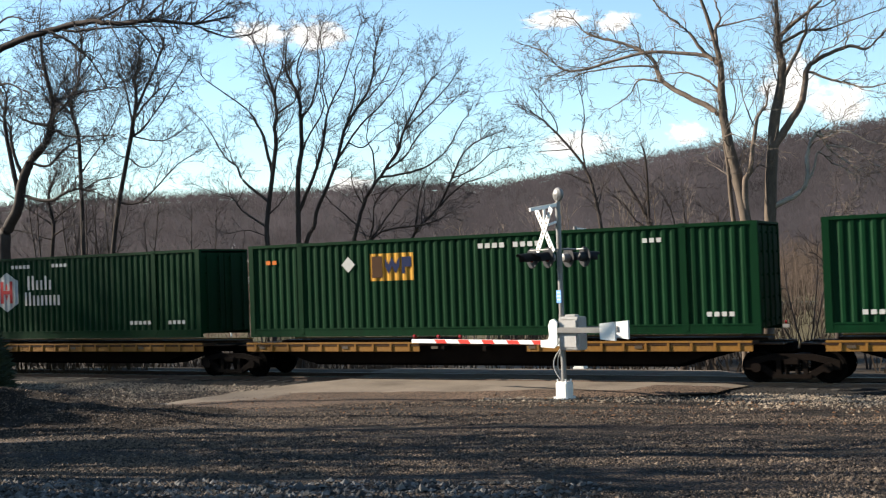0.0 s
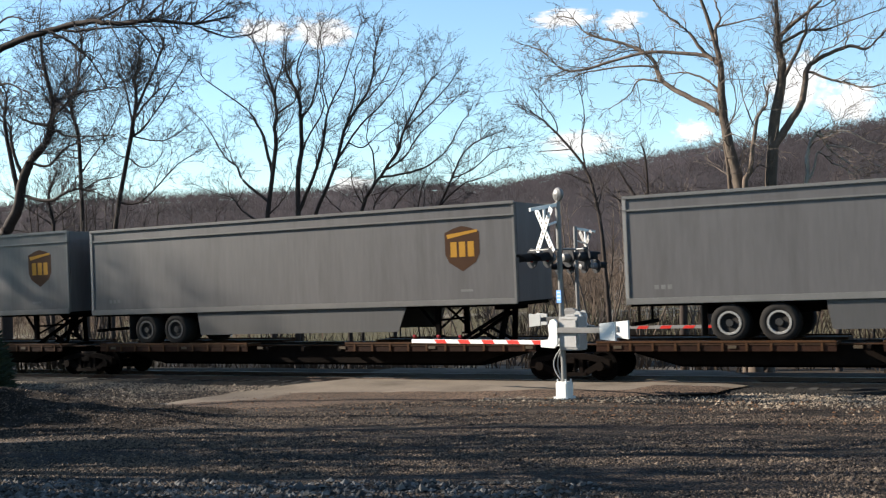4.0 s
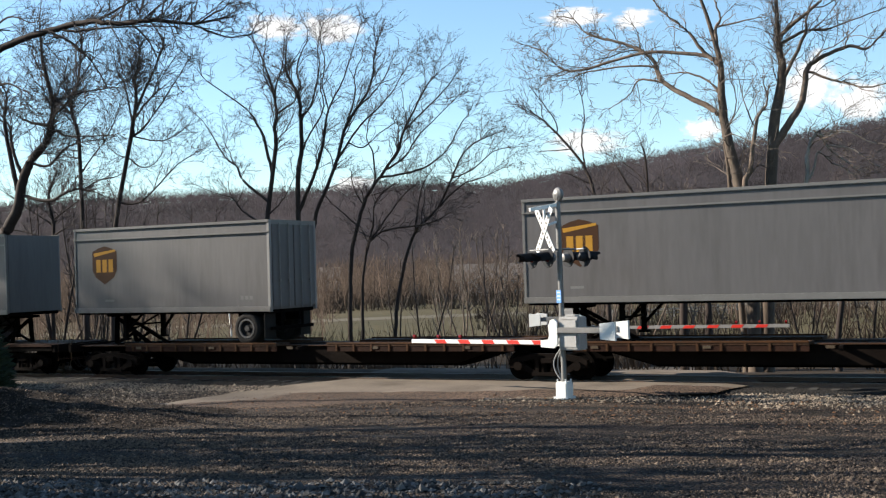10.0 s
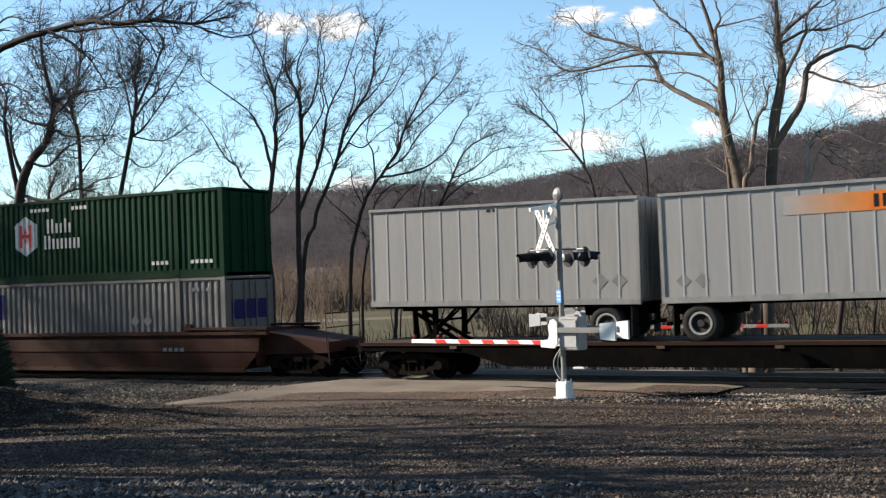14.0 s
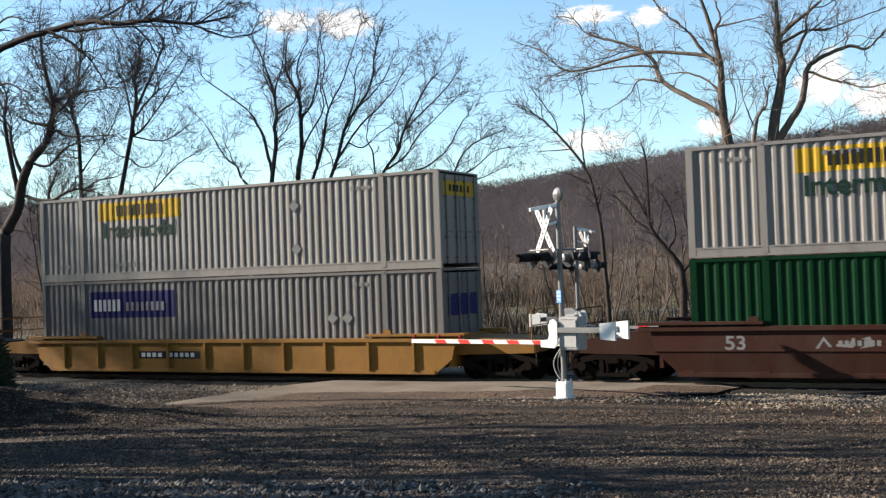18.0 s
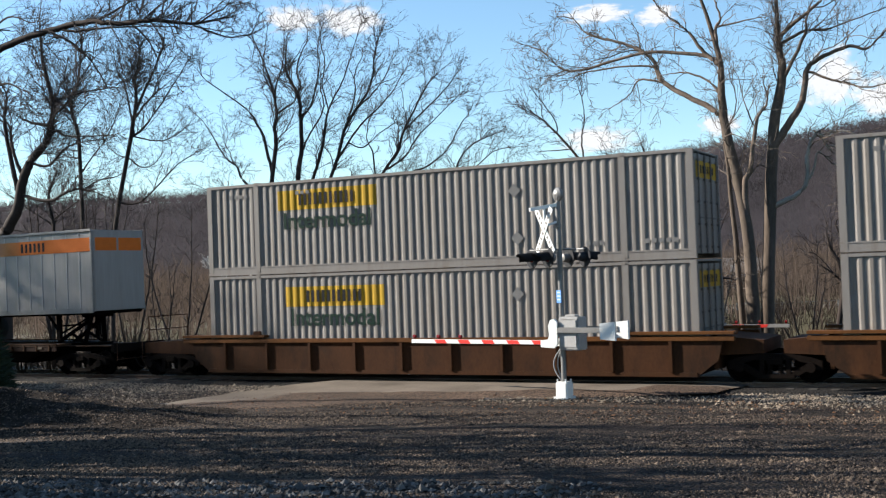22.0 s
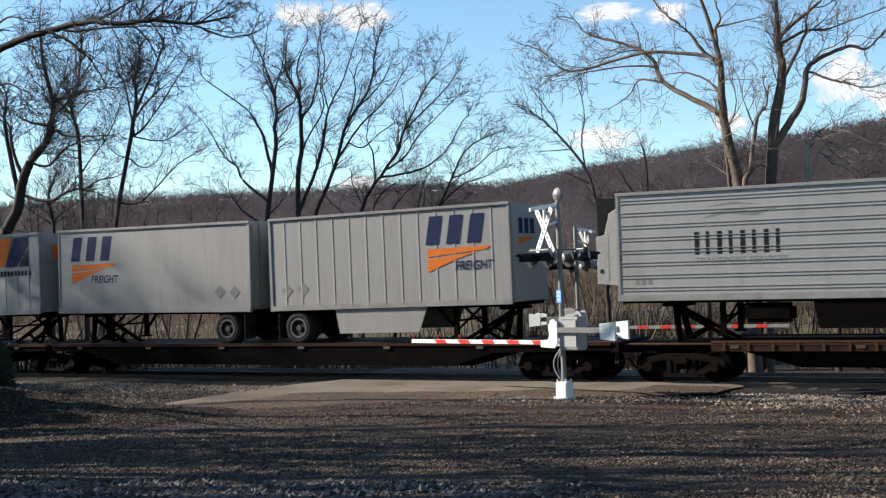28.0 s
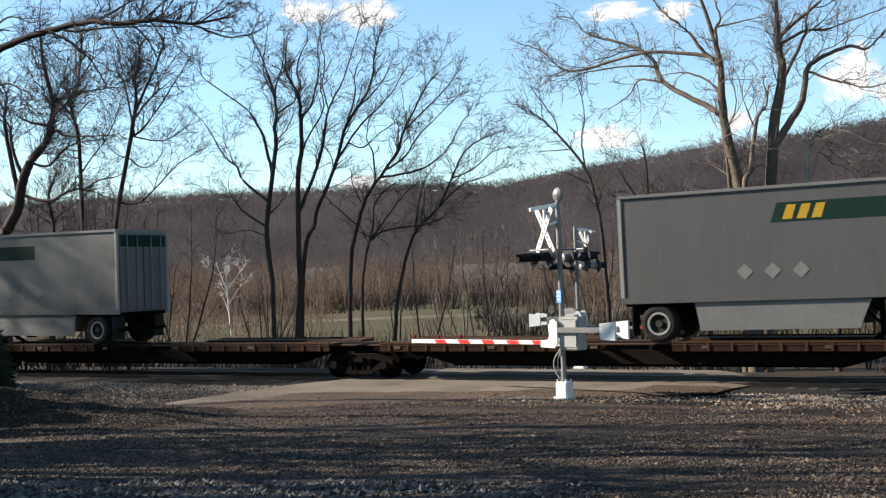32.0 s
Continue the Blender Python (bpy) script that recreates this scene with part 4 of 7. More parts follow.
def spine_car(qa, qb, kind="spine", trucks=(True, True), ends=(False, False), hitches=(), label=None):
    """One platform of a spine car or flat, between bogie places qa (rear) and qb (front)."""
    ob = mover("flat_car", label or "rusty dark brown low flat car platform of the train", "rail car", (qa + qb) / 2, 0, 0, "flat cars of the train")
    h = (qb - qa) / 2
    x0, x1 = -h - (1.7 if ends[0] else -0.1), h + (1.7 if ends[1] else -0.1)
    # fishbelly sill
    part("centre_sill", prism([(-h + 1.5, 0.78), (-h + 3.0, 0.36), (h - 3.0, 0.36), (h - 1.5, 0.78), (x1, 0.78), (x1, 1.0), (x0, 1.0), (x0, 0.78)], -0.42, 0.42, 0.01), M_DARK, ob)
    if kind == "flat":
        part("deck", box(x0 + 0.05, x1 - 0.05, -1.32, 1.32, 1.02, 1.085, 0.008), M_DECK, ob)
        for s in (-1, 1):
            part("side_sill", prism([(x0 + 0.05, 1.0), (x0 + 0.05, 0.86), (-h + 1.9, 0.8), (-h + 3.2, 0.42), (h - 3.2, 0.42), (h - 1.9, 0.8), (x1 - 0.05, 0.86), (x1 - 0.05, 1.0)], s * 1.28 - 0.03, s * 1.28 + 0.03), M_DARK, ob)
            part("deck_edge", box(x0 + 0.05, x1 - 0.05, s * 1.325 - 0.02, s * 1.325 + 0.02, 1.0, 1.1, 0.006), M_DULL_EDGE, ob)
    else:
        # wheel platforms at the sides, on brackets
        for a, b in ((-h + 0.9, -h + 7.2), (h - 7.2, h - 0.9)):
            for s in (-1, 1):
                part("wheel_platform", box(a, b, s * 0.95 - 0.4, s * 0.95 + 0.36, 1.0, 1.08, 0.01), M_DECK, ob)
                # Lip and ribs are paler than the side: sunlight put into the rust.
                lit = M_EDGE_LIT if kind == "spine" else M_YELLOW
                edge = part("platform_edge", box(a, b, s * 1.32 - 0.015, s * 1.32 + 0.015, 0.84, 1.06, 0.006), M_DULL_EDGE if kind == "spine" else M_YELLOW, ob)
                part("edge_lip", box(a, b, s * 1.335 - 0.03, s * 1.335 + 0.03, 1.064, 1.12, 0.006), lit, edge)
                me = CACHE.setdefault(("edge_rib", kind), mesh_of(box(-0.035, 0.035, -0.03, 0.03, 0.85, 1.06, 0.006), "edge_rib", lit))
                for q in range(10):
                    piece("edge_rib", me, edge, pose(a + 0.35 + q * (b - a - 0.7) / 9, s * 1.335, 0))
        for s in (-1, 1):
            part("side_sill", prism([(-h + 1.6, 0.9), (-h + 3.0, 0.46), (h - 3.0, 0.46), (h - 1.6, 0.9), (h - 1.6, 0.98), (-h + 1.6, 0.98)], s * 0.8 - 0.03, s * 0.8 + 0.03), M_RUST, ob)
            part("walkway", box(x0 + 0.1, x1 - 0.1, s * 0.68 - 0.22, s * 0.68 + 0.22, 0.985, 1.015), M_DECK, ob)
        bm = bmesh.new()
        k = -h + 1.2
        while k < h - 1:
            add_box(bm, k - 0.05, k + 0.05, -1.3, 1.3, 0.86, 0.99)
            k += 1.35
        part("cross_bearer", bm, M_RUST, ob)
    # reflectors
    bm = bmesh.new()
    k = -h + 1.4
    while k < h - 1:
        add_box(bm, k, k + 0.22, -1.356, -1.347, 0.92, 1.0)
        k += 3.1
    part("reflector_strip", bm, M_DULL_YEL, ob)
    part("brake_gear", box(-1.6, 0.6, -0.7, 0.7, 0.5, 0.8, 0.05), M_DARK, ob)
    for flag, x, s in ((trucks[0], -h, -1), (trucks[1], h, 1)):
        if flag:
            truck(ob, x)
    for flag, x, s in ((ends[0], x0, -1), (ends[1], x1, 1)):
        if flag:
            coupler(ob, x, s)
            part("end_sill", box(x - 0.08, x + 0.08, -1.3, 1.3, 0.8, 1.08, 0.02), M_RUST, ob)
    for x, d in hitches:
        hitch(ob, x - (qa + qb) / 2, d)
    return ob


def well_car(qa, qb, paint, label, trucks=(True, True), ends=(False, False), smooth=False, mark=None, high=1.25, chord=None):
    """One deep well between bogies; containers sit down in it."""
    ob = mover("well_car", label, "rail car", (qa + qb) / 2, 0, 0, "well cars of the train")
    h = (qb - qa) / 2
    ze = 1.35
    for s in (-1, 1):
        y = s * 1.42
        if smooth:
            # flat upper strake, lower strake that leans in
            part("side_wall", prism([(-h + 1.3, 0.85), (h - 1.3, 0.85), (h - 1.2, high), (-h + 1.2, high)], y - 0.02, y + 0.02), paint, ob)
            bm = bmesh.new()
            vs = [bm.verts.new(v) for v in ((-h + 1.3, y, 0.86), (h - 1.3, y, 0.86), (h - 1.9, y - s * 0.085, 0.28), (-h + 1.9, y - s * 0.085, 0.28))]
            bm.faces.new(vs if s < 0 else vs[::-1])
            bmesh.ops.solidify(bm, geom=bm.faces[:], thickness=0.03)
            part("lower_strake", bm, paint, ob)
        else:
            part("side_wall", prism([(-h + 1.35, 0.62), (-h + 1.9, 0.2), (h - 1.9, 0.2), (h - 1.35, 0.62), (h - 1.2, high), (-h + 1.2, high)], y - 0.02, y + 0.02), paint, ob)
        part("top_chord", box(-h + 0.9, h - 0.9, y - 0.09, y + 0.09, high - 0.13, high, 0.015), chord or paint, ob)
        part("bottom_chord", box(-h + 1.9, h - 1.9, y - s * (0.06 if smooth else 0) - 0.05, y - s * (0.06 if smooth else 0) + 0.05, 0.17, 0.3, 0.015), paint, ob)
        if not smooth:
            me = CACHE.setdefault(("well_rib", paint.name), mesh_of(box(-0.05, 0.05, -0.05, 0.05, 0.3, high - 0.13, 0.01), "side_rib", paint))
            n = 10
            for k in range(n):
                piece("side_rib", me, ob, pose(-h + 2.6 + k * (2 * h - 5.2) / (n - 1), y + s * 0.05, 0))
        for a, b in ((-h + 0.9, -h + 4.2), (h - 4.2, h - 0.9)):
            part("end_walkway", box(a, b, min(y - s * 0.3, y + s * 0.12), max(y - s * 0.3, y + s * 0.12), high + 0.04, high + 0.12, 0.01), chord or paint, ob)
        for x in (-6.1, 6.1):
            part("guide_bracket", prism([(x - 0.16, high), (x + 0.16, high), (x + 0.12, high + 0.24), (x - 0.12, high + 0.24)], y - 0.05, y + 0.05), paint, ob)
    bm = bmesh.new()
    k = -h + 2.2
    while k < h - 2:
        add_box(bm, k - 0.15, k + 0.15, -1.4, 1.4, 0.2, 0.33)
        k += 1.95
    part("floor_beam", bm, paint, ob)
    for flag, s in ((ends[0], -1), (ends[1], 1)):
        e = s * (h + (1.1 if flag else -0.25))
        bm = prism([(s * (h - 1.6), 0.72), (e, 0.78), (e, 1.12), (s * (h - 1.6), high)], -1.1, 1.1)
        bmesh.ops.recalc_face_normals(bm, faces=bm.faces)
        part("end_platform", bm, paint, ob)
        part("bulkhead", box(min(s * (h - 1.5), s * (h - 1.4)), max(s * (h - 1.5), s * (h - 1.4)), -1.3, 1.3, 0.4, high + 0.05), paint, ob)
        if flag:
            coupler(ob, e, s)
            bm = bmesh.new()
            for y in (-1.0, 1.0):
                add_bar(bm, (e - s * 0.1, y, 1.1), (e - s * 0.1, y, 2.0), 0.035, sides=6)
            add_bar(bm, (e - s * 0.1, -1.0, 2.0), (e - s * 0.1, 1.0, 2.0), 0.035, sides=6)
            add_bar(bm, (e - s * 0.1, -1.0, 1.55), (e - s * 0.1, 1.0, 1.55), 0.035, sides=6)
            part("end_railing", bm, paint, ob)
    for flag, s in ((trucks[0], -1), (trucks[1], 1)):
        if flag:
            truck(ob, s * h)
    if mark:
        mark(ob, h, -1.44 - 0.004)
    return ob


def w_plate(ob, h, y):
    part("number_plate", sheet([rect(-3.6, -1.0, 0.62, 0.86)], y - 0.002), M_BK_PRINT, ob)
    bars(ob, -3.5, 0.67, 4, 0.16, 0.14, y - 0.006, M_WH_PRINT)
    bars(ob, -2.3, 0.67, 5, 0.15, 0.14, y - 0.006, M_WH_PRINT)


def w_marks(ob, h, y):
    lettering("53", 0.5, 0.52, M_GREY_PRINT, ob, -h + 3.2, y, 0.9)
    bars(ob, -h + 6.0, 0.98, 7, 0.1, 0.14, y, M_GREY_PRINT)
    part("mark", sheet([rect(1.2 + 0.62 * k, 1.62 + 0.62 * k, 0.95, 1.2, 0.15) for k in range(4)], y), M_DECK, ob, "faded tan slanted lettering blocks")
    part("scrawl", sheet([[(-4.6, 0.92), (-4.4, 1.22), (-4.2, 0.96), (-4.28, 0.96), (-4.4, 1.12), (-4.52, 0.92)], [(-4.1, 0.97), (-3.7, 0.94), (-3.65, 1.18), (-3.72, 1.18), (-3.8, 1.02), (-4.1, 1.04)], [(-3.55, 0.92), (-3.2, 0.98), (-3.3, 1.22), (-3.5, 1.16), (-3.36, 1.12), (-3.4, 1.02)]], y), M_GREY_PRINT, ob, "pale spray-painted scrawl")
    bars(ob, h - 5.2, 0.85, 4, 0.16, 0.12, y, M_GREY_PRINT)


G_C = "dark green corrugated container with white markings on "
# containers on a spine car at the head
container(-5.1, 1.3, M_GREEN, G_C + "spine car", None, 1)
container(-22.82, 1.3, M_GREEN, G_C + "spine car", print_square, 2)
container(-40.97, 1.3, M_GREEN, G_C + "spine car", print_hex, 3)
spine_car(-6.0, 12.0, "yellow", (True, False))
spine_car(-23.85, -6.0, "yellow", (True, False))
spine_car(-38.2, -23.85, "yellow", (True, False), (True, False))
# single deep well, one container low in it
container(-61.75, 0.36, M_GREEN, "dark green corrugated container low in a brown well car", print_square, 4)
well_car(-63.3, -43.4, M_BROWN, "dark brown ribbed well car with one container inside", ends=(True, True))
# trailers on spine cars
U = "weathered grey box trailer with brown shield badge"
P = "panel"
trailer(-80.6, 14.1, 1, U, M_GREY_T, t_shield, P, rim=M_RIM, skirt=(5.2, 9.6), axle_at=2.75)
trailer(-99.95, 16.154, 1, U, M_GREY_T, t_shield, P, skirt=(4.6, 12.5))
trailer(-109.45, 8.45, 1, "short grey trailer with brown shield badge and tan nose", M_GREY_T, t_shield, P, axles=1)
trailer(-134.55, 16.154, 1, U, M_GREY_T, t_shield, P, skirt=(5.6, 11.9), rim=M_RIM_DARK, axle_at=3.15)
trailer(-152.3, 16.0, -1, U, M_GREY_T, t_shield, P, skirt=(5.6, 12.2), axle_at=3.2)
trailer(-171.4, 16.1, 1, U, M_GREY_T, t_shield, P, skirt=(5.2, 11.6), axle_at=2.8)
trailer(-189.15, 16.154, -1, U, M_GREY_T, t_shield, P)
B = [-66.9, -82.4, -100.5, -117.2, -135.4, -153.8, -172.2, -188.6, -204.9]
HB = {0: [(-67.6, 1)], 1: [(-84.6, 1)], 2: [(-101.9, 1)], 3: [(-119.6, 1)], 4: [(-151.0, -1)], 5: [(-156.4, 1)], 6: [(-188.0, -1)], 7: [(-205.3, -1)]}
for k in range(8):
    spine_car(B[k + 1], B[k], "spine", (True, k == 0), (k == 7, k == 0), HB.get(k, ()))
S_U = "short weathered grey trailer with brown shield badge"
trailer(-206.3, 8.4, -1, S_U, M_GREY_T, t_shield, P, axles=1)
trailer(-218.1, 8.5, 1, S_U, M_GREY_T, t_shield, P, axles=1, skirt=(2.0, 6.2))
trailer(-227.4, 8.5, -1, S_U, M_GREY_T, t_shield, P, axles=1)
A_L = "short pale grey trailer with a dark green slanted banner"
trailer(-237.0, 8.5, 1, A_L, M_MID_T, t_banner(True), "plain", axles=1, skirt=(2.1, 6.3), skirt_mat=M_SKIRT)
trailer(-246.0, 8.35, -1, S_U, M_GREY_T, t_shield, P, axles=1)
trailer(-255.5, 8.45, 1, "short white trailer with side posts and an orange stripe", M_WHITE_T, t_stripe(-0.95, 4.15), "posts", axles=1, rim=M_RIM)
trailer(-264.55, 8.45, -1, "short plain white trailer with vertical side posts", M_WHITE_T, t_plain, "posts", axles=1, rim=M_RIM)
C = [-209.1, -228.0, -246.5, -263.3]
HC = {0: [(-210.2, 1), (-226.7, -1)], 1: [(-229.3, 1), (-245.2, -1)], 2: [(-247.9, 1), (-263.6, -1)]}
for k in range(3):
    spine_car(C[k + 1], C[k], "flat", (True, k == 0), (k == 2, k == 0), HC[k])
# three deep wells with stacked containers
WL = "rusty maroon smooth-sided well car with faded markings and scrawls"
Z1, Z2 = 0.36, 3.29
FX = "dull grey corrugated container with purple panel"
JB = "rust-streaked off-white container with yellow panel"
JB2 = JB + ", stacked on another"
container(-286.2, Z1, M_GREY_C, FX + ", in a well car", print_purple, 11)
container(-286.2, Z2, M_GREEN, "dark green corrugated container stacked on a grey one", print_hex, 12)
container(-305.6, Z1, M_GREY_C, FX + ", in a well car", print_purple, 13)
container(-305.6, Z2, M_GREEN, "dark green corrugated container stacked on a grey one", print_hex, 14)
container(-325.1, Z1, M_GREEN, "dark green corrugated container in a maroon well car", print_hex, 15)
container(-325.1, Z2, M_WHITE_C, JB2, print_yellow_panel(-5.28, 2.66), 16)
D = [-267.4, -287.8, -307.3, -327.4]
for k in range(3):
    well_car(D[k + 1], D[k], M_MAROON, WL, (True, k == 0), (k == 2, k == 0), True, w_marks, 1.5)
# yellow single well
container(-348.6, Z1, M_GREY_C, FX + ", in a yellow well car", print_purple, 17)
container(-348.6, Z2, M_WHITE_C, JB2, print_yellow_panel(-5.28, 2.66), 18)
well_car(-350.0, -330.8, M_YELLOW, "faded yellow ribbed well car with a dark number panel", ends=(True, True), mark=w_plate)
# orange-brown wells
for k, (q, u) in enumerate(((-372.0, 1.62), (-391.65, -5.3), (-411.4, -5.1))):
    container(q, Z1, M_WHITE_C, JB + ", in a well car", print_yellow_panel(u, 2.5), 19 + k)
    container(q, Z2, M_WHITE_C, JB2, print_yellow_panel(-5.28, 2.6), 29 + k)
E_ = [-353.2, -373.8, -393.4, -413.3]
for k in range(3):
    well_car(E_[k + 1], E_[k], M_ORANGE, "faded orange-brown ribbed well car carrying two stacked containers", (True, k == 0), (k == 2, k == 0), chord=M_ORANGE_LIT)
# trailers on spine cars again
trailer(-425.0, 8.5, 1, "short white trailer with side posts and an orange stripe", M_WHITE_T, t_stripe(-1.64, 4.2), "posts", axles=1, rim=M_RIM)
K_L = "ribbed silver refrigerated trailer with tan swooshes and black lettering"
trailer(-450.15, 16.0, 1, K_L, M_ALU, t_swoosh("Serving North America", "For Over 50 Years"), "ribbed", reefer=True, rim=M_RIM, skirt=(4.6, 11.8), skirt_mat=M_DARK)
trailer(-467.38, 16.0, 1, K_L, M_ALU, t_swoosh("Serving North America", "For Over 50 Years"), "ribbed", reefer=True, rim=M_RIM, skirt=(4.6, 11.8), skirt_mat=M_DARK)
trailer(-482.2, 13.7, 1, "white trailer with side posts and large navy lettering", M_WHITE_T, t_road, "posts", skirt=(4.2, 9.4), rim=M_RIM)
trailer(-503.0, 16.1, -1, K_L, M_ALU, t_swoosh("Safely Serving North America", "For Over 50 Years"), "ribbed", reefer=True, rim=M_RIM, skirt=(4.6, 11.0), skirt_mat=M_DARK)
F = [-417.4, -433.0, -450.7, -468.0, -485.6, -501.4]
HF = {0: [(-417.6, 1)], 1: [(-435.2, 1)], 2: [(-452.4, 1)], 3: [(-469.5, 1)], 4: [(-501.7, -1)]}
for k in range(5):
    spine_car(F[k + 1], F[k], "spine", (True, k == 0), (k == 4, k == 0), HF.get(k, ()))
# short trailers in pairs on flats
Y_L = "short white trailer with navy lettering and an orange wedge"
trailer(-514.5, 8.4, 1, Y_L + ", side posts", M_WHITE_T, t_wedge(), "posts", axles=1, skirt=(2.4, 5.6))
trailer(-523.7, 8.4, -1, Y_L, M_WHITE_T, t_wedge(posts=False), "plain", axles=1)
trailer(-532.85, 8.3, 1, "short white posted trailer with orange and blue square mark", M_WHITE_T, t_square, "posts", axles=1)
trailer(-542.2, 8.35, -1, "short blank creased white trailer with taped patches", M_TARP, t_patches, "creased", axles=1)
trailer(-551.9, 8.4, 1, Y_L + ", side posts", M_WHITE_T, t_wedge(), "posts", axles=1)
trailer(-560.95, 8.3, -1, "short creased white trailer with a yellow and orange stripe", M_TARP, t_stripe(-4.12, 1.6, False, True), "creased", axles=1)
trailer(-573.25, 8.6, 1, A_L + ", dull", M_DULL_T, t_banner(True), "plain", axles=1, skirt=(2.0, 6.4), skirt_mat=M_SKIRT, rim=M_RIM)
trailer(-599.85, 8.55, -1, A_L, M_PALE_T, t_banner(False), "plain", axles=1, skirt=(2.0, 6.3), skirt_mat=M_SKIRT, rim=M_RIM)
G = [-504.9, -524.2, -542.8, -559.0]
HG = {0: [(-506.6, 1), (-523.0, -1)], 1: [(-525.3, 1), (-541.5, -1)], 2: [(-544.2, 1), (-560.2, -1)]}
for k in range(3):
    spine_car(G[k + 1], G[k], "flat", (True, k == 0), (k == 2, k == 0), HG[k])
spine_car(-581.8, -564.7, "spine", (True, True), (False, True), [(-565.4, 1)])
spine_car(-599.6, -581.8, "spine", (True, False), (False, False), [(-599.2, -1)])
spine_car(-617.0, -599.6, "spine", (True, False), (False, False))

# ---- ground, track, road ----
def stones_nodes(m, scale, dark, light, bump, banded):
    n, ln = m.node_tree.nodes, m.node_tree.links
    b = n["Principled BSDF"]
    b.inputs["Roughness"].default_value = 0.9
    b.inputs["Specular IOR Level"].default_value = 0.25
    co = n.new("ShaderNodeTexCoord")
    vo = n.new("ShaderNodeTexVoronoi")
    vo.inputs["Scale"].default_value = scale
    ln.new(co.outputs["Object"], vo.inputs["Vector"])
    no = n.new("ShaderNodeTexNoise")
    no.inputs["Scale"].default_value, no.inputs["Detail"].default_value = 0.35, 7
    ln.new(co.outputs["Object"], no.inputs["Vector"])
    tone = no.outputs["Fac"]
    if banded:
        # long bands of soil and gravel; the dark ones also stand for tree shade
        mp, rg = n.new("ShaderNodeMapping"), n.new("ShaderNodeMapRange")
        mp.inputs["Rotation"].default_value, mp.inputs["Scale"].default_value = (0, 0, radians(-20)), (0.45, 2.6, 1)
        ln.new(co.outputs["Object"], mp.inputs["Vector"])
        ln.new(mp.outputs["Vector"], no.inputs["Vector"])
        no.inputs["Scale"].default_value = 0.6
        rg.inputs["From Min"].default_value, rg.inputs["From Max"].default_value = 0.4, 0.62
        rg.inputs["To Min"].default_value, rg.inputs["To Max"].default_value = 0.14, 0.75
        ln.new(no.outputs["Fac"], rg.inputs["Value"])
        tone = rg.outputs["Result"]
    sep = n.new("ShaderNodeSeparateColor")
    ln.new(vo.outputs["Color"], sep.inputs["Color"])
    add = n.new("ShaderNodeMath")
    add.operation = "MULTIPLY"
    ln.new(sep.outputs["Red"], add.inputs[0])
    ln.new(tone, add.inputs[1])
    ramp = n.new("ShaderNodeValToRGB")
    ramp.color_ramp.elements[0].position, ramp.color_ramp.elements[0].color = 0.05, (*dark, 1)
    ramp.color_ramp.elements[1].position, ramp.color_ramp.elements[1].color = 0.55, (*light, 1)
    ln.new(add.outputs[0], ramp.inputs["Fac"])
    ln.new(ramp.outputs["Color"], b.inputs["Base Color"])
    bp = n.new("ShaderNodeBump")
    bp.inputs["Strength"].default_value, bp.inputs["Distance"].default_value = bump, 0.07
    ln.new(vo.outputs["Distance"], bp.inputs["Height"])
    bp.invert = True
    ln.new(bp.outputs["Normal"], b.inputs["Normal"])


def stony(name, scale, dark, light, bump=0.8, banded=False):
    m = bpy.data.materials.new(name)
    m.use_nodes = True
    stones_nodes(m, scale, dark, light, bump, banded)
    return m


M_LOT = stony("dark_gravel_lot", 21.0, (0.0035, 0.0024, 0.0017), (0.075, 0.051, 0.035), 0.9, True)
M_BALLAST = stony("tan_grey_track_ballast", 14.0, (0.012, 0.0092, 0.0068), (0.16, 0.126, 0.094))
M_ROAD = mat("worn_grey_asphalt", (0.14, 0.116, 0.094), 0.95, vary=0.3, scale=0.7, fine=30, bump=0.15, spec=0.05, dirt=(0.035, 0.029, 0.023), dirt_amount=0.7, dirt_scale=0.4)
M_FIELD = mat("dull_winter_grass", (0.068, 0.056, 0.03), 0.95, vary=0.45, scale=0.06, fine=1.5, bump=0.3, spec=0.1, dirt=(0.045, 0.046, 0.021), dirt_amount=0.9, dirt_scale=0.05)
M_DIRT = stony("brown_gritty_dirt", 22.0, (0.02, 0.0128, 0.0085), (0.12, 0.077, 0.052), 0.5)
# Shade on the mound is partly put into this soil colour.
M_MOUND = mat("shade_dark_brown_soil", (0.016, 0.011, 0.0077), 0.95, vary=0.5, scale=1.5, fine=12, bump=0.9, spec=0.1)
M_SOIL = mat("brown_leaf_litter", (0.03, 0.022, 0.015), 0.95, vary=0.4, scale=0.5, fine=8, bump=0.4, spec=0.1)
M_RAIL = mat("rusty_rail_steel", (0.09, 0.055, 0.04), 0.55, 0.3, vary=0.2)
M_RAILTOP = mat("polished_rail_head", (0.2, 0.18, 0.16), 0.5, 0.7, vary=0.2)
# Tie colour taken darker too, for the train's shade.
M_TIE = mat("tarred_timber", (0.02, 0.016, 0.013), 0.9, vary=0.35, scale=3, fine=30, per_piece=0.3)


def ground_z(x, y):
    """Height of the land: level at the crossing, lower field beyond the line."""
    z = -0.16
    if y > 3:
        t = min((y - 3) / 9, 1)
        z -= 1.0 * t * t * (3 - 2 * t)
    if y < -3:
        t = min(max((-19 - x) / 8, 0), 1) * min((-3 - y) / 3, 1)
        z -= 0.3 * t
    near = math.exp(-((x + 12) ** 2 + (y + 14) ** 2) / 900)
    z += 0.05 * noise.noise(Vector((x * 0.35, y * 0.35, 0))) * near + 0.02 * noise.noise(Vector((x * 1.3, y * 1.3, 5))) * near
    return z


